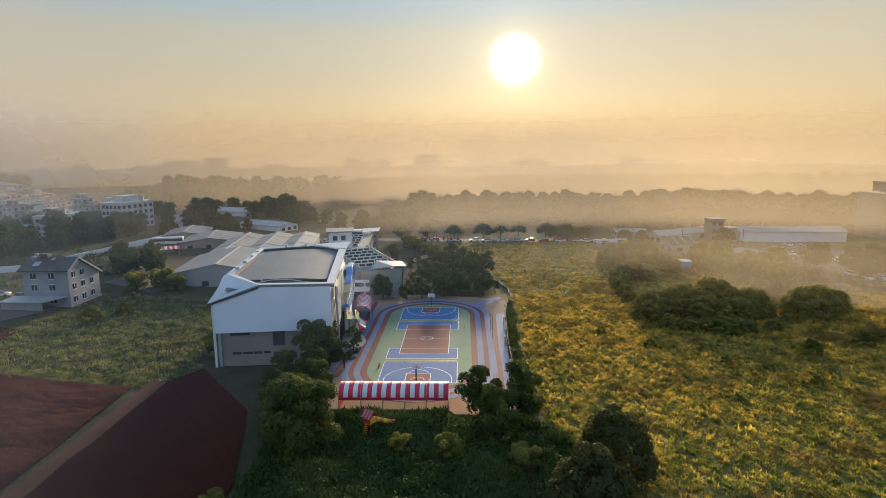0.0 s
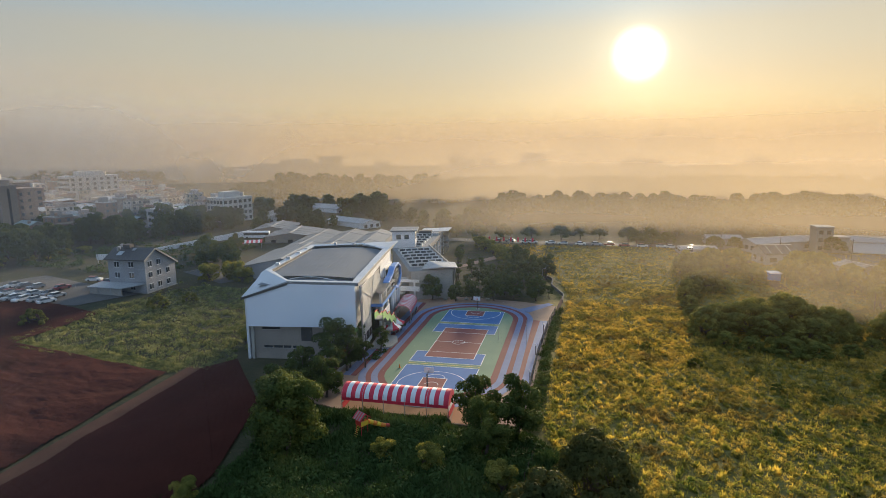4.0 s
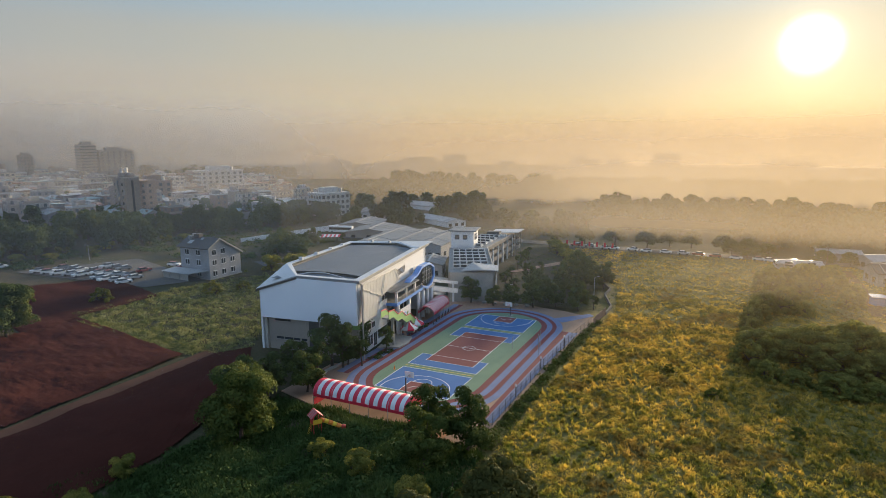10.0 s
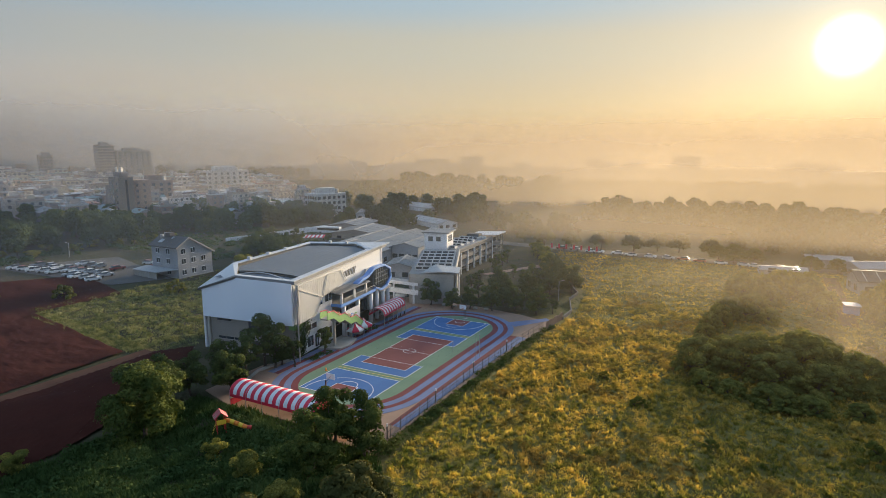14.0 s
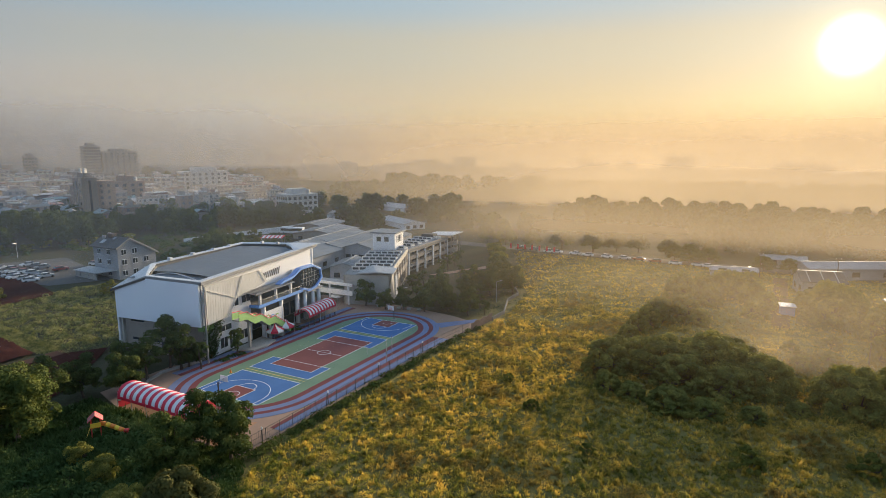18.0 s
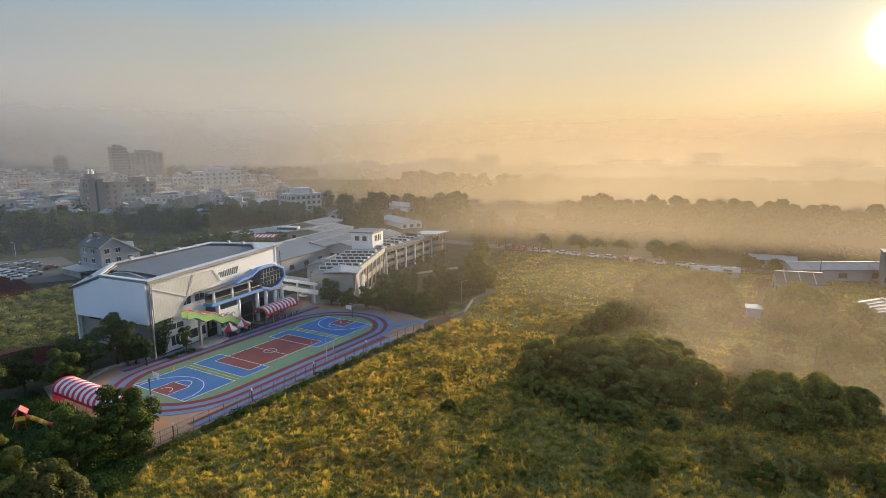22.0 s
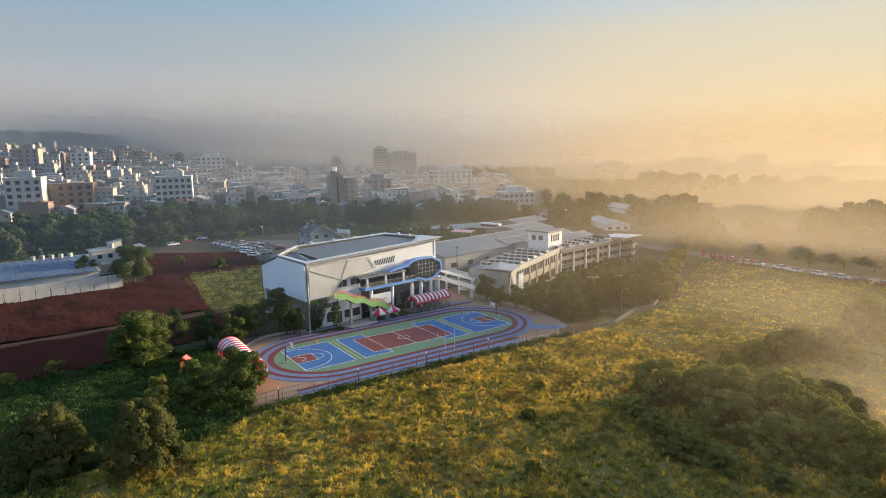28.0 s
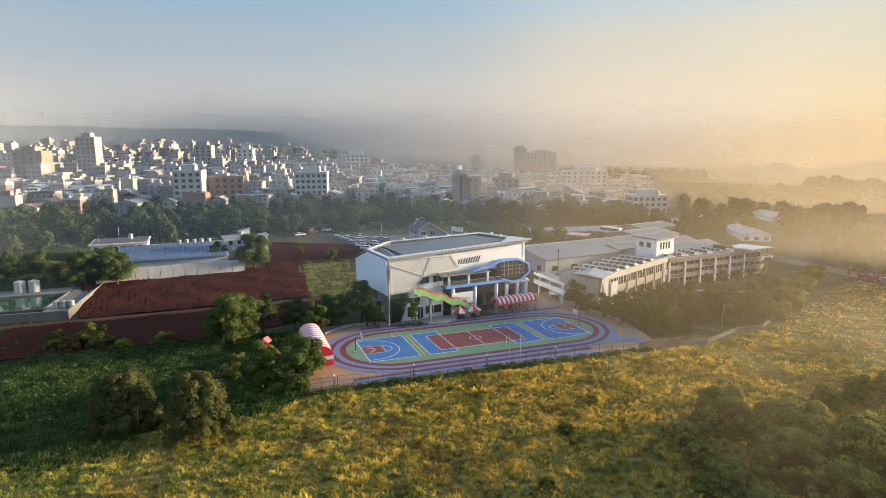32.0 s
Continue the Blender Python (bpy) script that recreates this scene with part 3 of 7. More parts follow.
track = thing("running_track", "oval running track with red and grey-blue lanes", "running track", kind="structure")
for name, d0, d1, m, z in (("red_lane", 0.0, 1.3, "track_red", 0.050), ("blue_lane", 1.3, 2.6, "track_blue", 0.054), ("red_lane", 2.6, 3.6, "track_red", 0.050), ("blue_lane", 3.6, 5.0, "track_blue", 0.054)):
    part(name, Build().band(grow(d1), grow(d0), 0.0, z), MAT[m], track)
for name, x0, x1, m in (("red_lane", -19.0, -17.9, "track_red"), ("blue_lane", -20.6, -19.0, "track_blue")):
    part(name, Build().box(x0, x1, 103, 158, 0.0, 0.047), MAT[m], track)
part("red_lane", Build().prism([(12.7, 95), (13.5, 95), (13.7, 121), (14.4, 146), (12.7, 146)], 0.0, 0.047), MAT["track_red"], track)
part("blue_lane", Build().prism([(13.5, 95), (15.1, 95), (15.4, 121), (16.6, 146), (14.4, 146), (13.7, 121)], 0.0, 0.044), MAT["track_blue"], track)
part("blue_lane", Build().prism([(11, 153), (17, 162), (15.5, 163.5), (8, 155.5)], 0.0, 0.049), MAT["track_blue"], track)

court = thing("sports_court", "green sports court with blue and red playing areas and white lines", "sports court", kind="structure")
part("infield", Build().prism(grow(0.0), 0.0, 0.052), MAT["court_green"], court)
CX, HW = -2.6, 7.45


def rect_line(b, x0, x1, y0, y1, w=0.11, z=0.066):
    b.box(x0, x1, y0, y0 + w, 0.05, z).box(x0, x1, y1 - w, y1, 0.05, z).box(x0, x0 + w, y0 + w, y1 - w, 0.05, z).box(x1 - w, x1, y0 + w, y1 - w, 0.05, z)


def arc_line(b, cx, cy, r, a0, a1, w=0.11, z=0.066, n=28):
    for i in range(n):
        t0, t1 = radians(a0 + (a1 - a0) * i / n), radians(a0 + (a1 - a0) * (i + 1) / n)
        b.prism([(cx + r * math.cos(t0), cy + r * math.sin(t0)), (cx + (r + w) * math.cos(t0), cy + (r + w) * math.sin(t0)), (cx + (r + w) * math.cos(t1), cy + (r + w) * math.sin(t1)), (cx + r * math.cos(t1), cy + r * math.sin(t1))], 0.05, z)


for y0, y1, base, sgn in ((100.0, 110.8, 100.0, 1), (141.0, 152.0, 152.0, -1)):
    part("half_court", Build().box(CX - HW, CX + HW, y0, y1, 0.0, 0.056), MAT["court_blue"], court)
    ky0, ky1 = sorted((base, base + sgn * 4.7))
    part("key_area", Build().box(CX - 2.4, CX + 2.4, ky0, ky1, 0.0, 0.060), MAT["court_red"], court)
    b = Build()
    rect_line(b, CX - HW, CX + HW, y0, y1)
    rect_line(b, CX - 2.4, CX + 2.4, ky0, ky1, z=0.068)
    arc_line(b, CX, base + sgn * 4.7, 1.75, 0 if sgn > 0 else 180, 180 if sgn > 0 else 360)
    arc_line(b, CX, base + sgn * 1.4, 1.2, 0 if sgn > 0 else 180, 180 if sgn > 0 else 360)
    arc_line(b, CX, base + sgn * 1.5, 6.4, 0 if sgn > 0 else 180, 180 if sgn > 0 else 360)
    for sx in (-6.4, 6.4):
        b.box(CX + sx - 0.055, CX + sx + 0.055, min(base, base + sgn * 1.5), max(base, base + sgn * 1.5), 0.05, 0.067)
    part("court_lines", b, MAT["line"], court)
for y0, y1 in ((112.7, 119.2), (132.7, 139.4)):
    part("end_zone", Build().box(CX - HW, CX + HW, y0, y1, 0.0, 0.056), MAT["court_blue"], court)
part("centre_court", Build().box(-7.6, 2.9, 115.8, 136.2, 0.0, 0.060), MAT["court_red"], court)
b = Build()
rect_line(b, -7.6, 2.9, 115.8, 136.2, z=0.068)
for y0, y1 in ((112.7, 119.2), (132.7, 139.4)):
    rect_line(b, CX - HW, CX + HW, y0, y1, z=0.064)
b.box(-7.5, 2.8, 125.95, 126.06, 0.05, 0.067)
arc_line(b, -2.35, 126.0, 1.3, 0, 360)
part("court_lines", b, MAT["line"], court)
b = Build()
for y in (111.7, 140.2):
    b.box(CX - HW, CX + HW, y - 0.05, y + 0.05, 0.05, 0.064)
part("court_lines", b, MAT["yellow"], court, "thin yellow court lines")

# ---- sports hall ----
gym = thing("sports_hall", "white sports hall with folded grey roof and perforated facade panels", "building", -20.0, 110.6, 0, 7.0)


def in_yz(pts, x, thick, parent, name, mat, label=""):
    """A plate that stands in the plane x, from (y, z) corners."""
    return part(name, Build().plate([(x, y, z) for y, z in pts], thick), mat, parent, label)


part("upper_wall", Build().plate([(-23.2, 0, 7.2), (-0.35, 0, 7.2), (-0.35, 0, 16.0), (-14.0, 0, 16.2), (-23.2, 0, 13.0)], -0.4), MAT["end_wall"], gym, "white metal clad end wall")
part("lower_wall", Build().box(-22.6, -1.2, 0.75, 1.3, -1.0, 7.2), MAT["beige"], gym, "beige rendered lower wall")
part("soffit", Build().box(-23.2, -1.2, 0.4, 0.75, 7.0, 7.2), MAT["concrete"], gym)
part("corner_wall", Build().box(-1.2, -0.4, 0.4, 1.4, 0, 6.1), MAT["beige"], gym)
part("corner_wall", Build().box(-1.2, -0.4, 0.4, 1.4, 7.2, 16.0), MAT["white"], gym)
part("corner_panel", Build().box(-1.9, -0.36, 0.36, 3.2, 6.1, 7.2), MAT["lime"], gym, "lime green corner panel")
part("west_wall", Build().plate([(-23.2, 0, -1.0), (-23.2, 0, 13.0), (-23.0, 9, 16.6), (-22.2, 38.5, 17.2), (-22.2, 40, -1.0)], -0.5), MAT["white"], gym)
part("north_wall", Build().plate([(-22.4, 40.2, -1.0), (-22.4, 40.2, 17.2), (-0.6, 40.2, 17.6), (-0.6, 40.2, -1.0)], 0.5), MAT["white"], gym)
for x0, x1, z0, z1, lab in ((-20.6, -16.8, 6.3, 6.8, ""), (-20.4, -18.6, 2.3, 2.8, ""), (-18.4, -16.4, 2.3, 2.8, ""), (-16.2, -14.6, 2.3, 2.8, ""), (-14.2, -12.9, 2.3, 2.8, "")):
    w = part("window", Build().box(x0, x1, 0.71, 0.80, z0, z1), MAT["glass"], gym)
    part("window_sill", Build().box(x0 - 0.1, x1 + 0.1, 0.63, 0.75, z0 - 0.12, z0), MAT["concrete"], w)
# both openings are dark slabs on the wall, their inner shade as colour
part("opening", Build().box(-12.3, -9.9, 0.69, 0.80, 3.9, 6.9), MAT["dark"], gym, "tall opening as a dark slab")
part("opening", Build().box(-12.3, -9.9, 0.69, 0.80, 0.2, 2.6), MAT["dark"], gym, "doorway as a dark slab")
part("side_column", Build().box(-22.9, -22.3, 0.2, 0.8, -1.0, 7.4), MAT["concrete"], gym)

# roof: a white ring round a sunken arched sheet
ring_o = [(0.4, -0.3, 16.6), (-14.2, -0.3, 16.8), (-22.6, 9.0, 17.2), (-21.8, 38.5, 17.8), (-8.5, 40.6, 18.0), (0.4, 40.7, 18.2)]
ring_i = [(-1.1, 0.75, 16.65), (-14.6, 0.8, 16.8), (-21.3, 9.2, 17.15), (-20.6, 37.3, 17.65), (-8.3, 39.4, 17.85), (-1.3, 33.5, 17.85)]
for i in range(6):
    j = (i + 1) % 6
    part("roof_ring", Build().plate([ring_o[j], ring_o[i], ring_i[i], ring_i[j]], 0.12), MAT["white_metal"], gym)
    a, c = ring_o[i], ring_o[j]
    part("fascia", Build().plate([(a[0], a[1], a[2] - 0.16), (c[0], c[1], c[2] - 0.16), (c[0], c[1], c[2] - 0.75), (a[0], a[1], a[2] - 0.75)], 0.15), MAT["fascia_grey"], gym)
    a, c = ring_i[i], ring_i[j]
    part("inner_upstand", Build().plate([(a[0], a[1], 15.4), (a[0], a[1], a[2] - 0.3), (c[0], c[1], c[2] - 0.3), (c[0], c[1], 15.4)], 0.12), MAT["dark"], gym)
part("roof_facet", Build().plate([(-24.2, -0.5, 13.3), (-14.2, -0.3, 16.8), (-22.6, 9.0, 17.2)], 0.3), MAT["white_metal"], gym, "sloping white corner facet")
part("facet_edge", Build().plate([(-24.2, -0.52, 13.3), (-24.2, -0.52, 12.8), (-14.2, -0.32, 16.0), (-14.2, -0.32, 16.5)], -0.15), MAT["dark"], gym)
NX = 14
arch = Build()
for k, (y0, y1) in enumerate(((0.8, 5.2), (5.2, 35.4), (35.4, 39.5))):
    for i in range(NX):
        xa, xb = -21.2 + 20.0 * i / NX, -21.2 + 20.0 * (i + 1) / NX
        za, zb = (16.1 + 0.45 * math.sin(math.pi * (x + 21.2) / 20.0) for x in (xa, xb))
        drop = 0.55 if k != 1 else 0.0
        s0, s1 = y0 * 0.029 - drop, y1 * 0.029 - drop
        arch.add([(xa, y0, za + s0), (xb, y0, zb + s0), (xb, y1, zb + s1), (xa, y1, za + s1)], [(0, 1, 2, 3)])
part("arched_roof", arch, MAT["grey_roof"], gym, "sunken dark grey arched roof sheet")
for i in range(1, NX):
    x = -21.2 + 20.0 * i / NX
    z = 16.1 + 0.45 * math.sin(math.pi * i / NX)
    part("roof_seam", Build().plate([(x - 0.02, 5.3, z + 0.175), (x + 0.02, 5.3, z + 0.175), (x + 0.02, 35.3, z + 1.045), (x - 0.02, 35.3, z + 1.045)], 0.04), MAT["grey_roof"], gym)
part("sheet_edge", Build().box(-20.4, -2.0, 5.05, 5.2, 15.4, 16.3), MAT["dark"], gym)
part("roof_fin", Build().plate([(-8.5, 40.6, 18.02), (-2.0, 33.5, 17.84), (0.42, 33.0, 18.0), (1.2, 41.2, 18.4)], 0.2), MAT["white_metal"], gym, "pointed white roof fin")
pipe = Build()
for i in range(12):
    q = [(-17.0 + 12.6 * t, 3.4, 15.9 + 1.0 * math.sin(math.pi * t)) for t in (i / 12, (i + 1) / 12)]
    pipe.rod(q[0], q[1], 0.11)
part("roof_pipe", pipe, MAT["white_metal"], gym)
for y in (13, 20, 27, 33):
    part("roof_vent", Build().box(-21.9, -21.0, y, y + 0.7, 17.3, 17.9), MAT["white_metal"], gym)
for x in (-15.5, -10.5):
    part("roof_vent", Build().box(x, x + 0.6, 38.2, 38.9, 17.8, 18.4), MAT["white_metal"], gym)

# east facade
part("east_wall", Build().box(-1.2, -0.7, 1.4, 15.2, 0, 16.0), MAT["white"], gym)
part("east_wall", Build().plate([(-0.7, 15.2, 11.0), (-0.7, 40.2, 11.0), (-0.7, 40.2, 17.0), (-0.7, 15.2, 16.0)], 0.5), MAT["white"], gym)
part("east_wall", Build().box(-1.2, -0.7, 33.5, 40.0, 7.4, 11.0), MAT["white"], gym)
part("bay_back_wall", Build().box(-0.7, -0.3, 30.6, 39.4, 11.0, 13.2), MAT["white"], gym)
# shade of the deep terrace put into a dark back wall
part("terrace_back_wall", Build().box(-5.2, -4.8, 15.2, 33.5, 7.6, 11.0), MAT["dark"], gym, "back wall with the terrace shade in its colour")
part("ground_back_wall", Build().box(-5.6, -5.2, 15.2, 40.0, 0, 7.2), MAT["beige"], gym)
part("terrace_floor", Build().box(-5.2, 2.0, 15.0, 33.6, 7.6, 8.05), MAT["concrete"], gym)
part("terrace_edge", Build().plate([(2.1, 14.6, 7.55), (2.1, 31.2, 7.65), (2.1, 31.2, 8.35), (2.1, 14.6, 8.25)], 0.12), MAT["blue"], gym, "blue painted terrace edge")
part("terrace_edge", Build().plate([(-0.6, 14.58, 7.55), (2.1, 14.58, 7.55), (2.1, 14.58, 8.25), (-0.6, 14.58, 8.25)], 0.12), MAT["blue"], gym)
part("upper_floor_soffit", Build().box(-5.2, -1.2, 15.2, 40.0, 10.9, 11.1), MAT["concrete"], gym)
part("upper_floor_slab", Build().box(-5.2, 2.0, 33.6, 40.2, 6.9, 7.4), MAT["concrete"], gym)
rail = part("railing", Build().rod((2.0, 15, 9.25), (2.0, 31, 9.25), 0.05), MAT["steel"], gym)
for i in range(33):
    part("baluster", Build().rod((2.0, 15 + i * 0.5, 8.05), (2.0, 15 + i * 0.5, 9.25), 0.025, n=4), MAT["steel"], rail)
for y in (15.8, 21.5, 27.2):
    part("terrace_column", Build().box(1.2, 1.7, y - 0.25, y + 0.25, 8.05, 11.0), MAT["white"], gym)
part("terrace_canopy", Build().plate([(-0.7, 13.2, 11.4), (2.6, 13.2, 11.0), (2.6, 27.5, 11.0), (-0.7, 27.5, 11.4)], 0.12), MAT["steel"], gym, "grey slatted canopy over the terrace")
for i in range(14):
    part("canopy_slat", Build().box(-0.6, 2.6, 13.5 + i, 13.62 + i, 11.15, 11.42), MAT["steel"], gym)
for y in (17.0, 23.5, 30.0, 33.2, 36.6, 39.4):
    part("round_column", Build().rod((1.2, y, 0), (1.2, y, 7.7), 0.5, n=14), MAT["white"], gym, smooth=True)
for y0, y1, z0, z1 in ((8.5, 11.2, 9.1, 10.8), (12.4, 15.0, 9.2, 10.8), (5.2, 7.2, 1.0, 3.2), (8.0, 9.4, 0.2, 3.2), (10.2, 14.6, 1.2, 3.2), (4.8, 8.6, 4.6, 5.8)):
    w = part("window", Build().box(-0.72, -0.62, y0, y1, z0, z1), MAT["glass"], gym)
    part("window_frame", Build().box(-0.66, -0.56, y0 - 0.1, y1 + 0.1, z1, z1 + 0.12).box(-0.66, -0.56, y0 - 0.1, y1 + 0.1, z0 - 0.12, z0).box(-0.66, -0.58, (y0 + y1) / 2 - 0.05, (y0 + y1) / 2 + 0.05, z0, z1), MAT["white"], w)
for y0, y1 in ((16, 20), (21, 25), (26, 29.5), (31, 35), (36, 39.5)):
    part("glazed_door", Build().box(-5.2, -5.1, y0, y1, 0.2, 3.4), MAT["glass"], gym)
# perforated panels hung before the wall, with ribs
in_yz([(0.1, 7.7), (6.0, 8.0), (9.0, 11.3), (11.0, 15.7), (0.1, 15.7)], 0.9, 0.08, gym, "perforated_panel", MAT["mesh_panel"], "grey perforated metal facade panel")
in_yz([(9.0, 11.3), (19.0, 12.9), (17.0, 15.8), (11.0, 15.7)], 0.85, 0.08, gym, "perforated_panel", MAT["mesh_panel"], "grey perforated metal facade panel")
for i in range(15):
    y = 0.4 + i * 0.72
    zb = 7.8 if y < 6 else (8.0 + (y - 6) * 1.1 if y < 9 else 11.3 + (y - 9) * 2.2)
    part("panel_rib", Build().rod((0.98, y, zb), (0.98, min(y + 0.25, 11.0), 15.7), 0.018, n=4), MAT["mesh_panel"], gym)
for i in range(9):
    y = 10.4 + i * 0.9
    part("panel_rib", Build().rod((0.93, y, 11.6 + i * 0.14), (0.93, y + 1.0, 15.6 - max(0, i - 6) * 0.7), 0.018, n=4), MAT["mesh_panel"], gym)
for a, c in (((0.1, 7.7), (0.1, 15.7)), ((0.1, 7.7), (6, 8.0)), ((6, 8), (9, 11.3)), ((9, 11.3), (11, 15.7)), ((9, 11.3), (19, 12.9)), ((19, 12.9), (17, 15.8)), ((0.1, 15.7), (17, 15.8)), ((0.1, 14.9), (9, 11.3))):
    part("panel_edge", Build().rod((1.0, *a), (1.0, *c), 0.06, n=5), MAT["steel"], gym)
# slots are dark plates before the wall; the shade inside is their colour
for i in range(9):
    y = 19.4 + i * 0.75
    part("wall_slot", Build().plate([(-0.64, y, 13.0 + i * 0.02), (-0.64, y + 0.34, 13.0 + i * 0.02), (-0.64, y + 0.9, 14.35 + i * 0.06), (-0.64, y + 0.56, 14.35 + i * 0.06)], 0.05), MAT["dark"], gym)
part("leaning_column", Build().rod((1.2, -0.6, -0.2), (0.7, -0.1, 16.0), 0.17, n=8), MAT["steel"], gym)
part("side_brace", Build().rod((-0.4, 0.9, 7.0), (1.1, -0.4, 7.4), 0.1), MAT["steel"], gym)
# glazed bay window held in a blue band that runs on into a wave
glazing = [(31.2, 9.0), (31.2, 12.6), (33.0, 13.1), (36.1, 13.0), (39.1, 11.7), (39.6, 9.6), (37.2, 8.1), (34.9, 7.7), (32.7, 8.3)]
bay_ob = part("bay_window", Build().plate([(1.7, y, z) for y, z in glazing], 0.06), MAT["glass"], gym, "dark gridded bay window glass")
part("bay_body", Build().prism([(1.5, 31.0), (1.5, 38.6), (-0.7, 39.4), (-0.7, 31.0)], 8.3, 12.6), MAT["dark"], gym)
for y in (32.2, 33.4, 34.6, 35.8, 37.0, 38.2):
    part("mullion", Build().box(1.72, 1.80, y - 0.035, y + 0.035, 8.6 if 33 < y < 37 else 9.0, 12.9 if y < 36.5 else 12.0), MAT["steel"], bay_ob)
for z in (9.6, 10.7, 11.8):
    part("transom", Build().box(1.72, 1.79, 31.3, 39.0, z - 0.035, z + 0.035), MAT["steel"], bay_ob)


def ribbon(path, x0, x1, thick):
    """A bent band with the (y, z) path as its outer face."""
    rows = []
    for i, (y, z) in enumerate(path):
        (ya, za), (yb, zb) = path[max(0, i - 1)], path[min(len(path) - 1, i + 1)]
        d = math.hypot(yb - ya, zb - za)
        ny, nz = (zb - za) / d, -(yb - ya) / d
        rows.append([(x1, y, z), (x0, y, z), (x0, y + ny * thick, z + nz * thick), (x1, y + ny * thick, z + nz * thick)])
    b = Build()
    n = len(rows)
    fs = [(4 * i + k, 4 * i + (k + 1) % 4, 4 * i + 4 + (k + 1) % 4, 4 * i + 4 + k) for i in range(n - 1) for k in range(4)]
    return b.add([p for r in rows for p in r], fs + [(3, 2, 1, 0), (4 * n - 4, 4 * n - 3, 4 * n - 2, 4 * n - 1)])


band_path = [(22.4, 11.45), (23.8, 11.9), (25.0, 12.1), (26.4, 12.15), (27.7, 12.4), (29.0, 12.9), (30.0, 13.4), (31.0, 13.65), (33.5, 13.7), (36.4, 13.6), (39.7, 12.1), (40.2, 9.5), (37.5, 7.55), (34.9, 7.1), (33.6, 7.3), (32.4, 7.8), (31.0, 8.2)]
part("wave_band", ribbon(band_path, 0.7, 2.15, 0.52), MAT["blue"], gym, "blue band that waves round the bay window", bevel=0.05)

# outside stair with lime panel and red rail
stair = thing("outside_stair", "outside stair with lime green side panel and red handrail", "staircase", -20.0, 110.6, 0, 7.0)
flight = [(5.8, 8.7), (8.2, 8.5), (10.6, 6.9), (12.8, 6.9), (15.4, 5.2), (17.6, 5.2), (20.6, 3.2), (23.2, 1.6)]
for (ya, za), (yb, zb) in zip(flight, flight[1:]):
    for x in (2.2, 4.0):
        part("side_panel", Build().plate([(x, ya, za - 1.45), (x, yb, zb - 1.45), (x, yb, zb), (x, ya, za)], 0.12), MAT["lime"], stair, "lime green side panel")
        part("handrail", Build().rod((x, ya, za + 0.2), (x, yb, zb + 0.2), 0.09), MAT["red"], stair, "red handrail")
    n = max(1, int(abs(za - zb) / 0.17))
    for k in range(n):
        y0, y1 = ya + (yb - ya) * k / n, ya + (yb - ya) * (k + 1) / n
        z = za - 1.1 + (zb - za) * (k + 1) / n
        part("step", Build().box(2.25, 3.95, y0, y1, z - 0.3, z), MAT["concrete"], stair)
for y, z in ((9.5, 6.5), (16.5, 3.3)):
    part("post", Build().box(2.8, 3.3, y, y + 0.5, 0, z), MAT["concrete"], stair)
part("post", Build().box(2.3, 4.0, 19.5, 20.6, 0, 2.0), MAT["concrete"], stair)
screen = thing("activity_wall", "white wall panel with round coloured openings", "panel", -20.0, 110.6, 0, 7.0)
part("board", Build().box(2.0, 2.2, 16.2, 22.4, 3.4, 6.3), MAT["white"], screen)
for k, (y, m) in enumerate(((17.2, "lime"), (18.9, "blue"), (20.6, "lime"))):
    part("disc", Build().rod((2.2, y, 4.9 - 0.25 * k), (2.3, y, 4.9 - 0.25 * k), 0.62, n=16), MAT[m], screen)
    part("disc", Build().rod((2.3, y, 4.9 - 0.25 * k), (2.36, y, 4.9 - 0.25 * k), 0.4, n=16), MAT["white"], screen)
for y in (16.5, 21.9):
    part("post", Build().box(2.0, 2.2, y, y + 0.2, 0, 3.4), MAT["white"], screen)
solid("stone_terrace", Build().prism([(0.5, 7), (5.0, 8.5), (5.8, 12), (5.0, 16), (0.5, 17)], -0.1, 0.35), MAT["concrete"], "low curved pale stone terrace", "terrace", -20, 110.6, 0, 7.0, kind="structure")


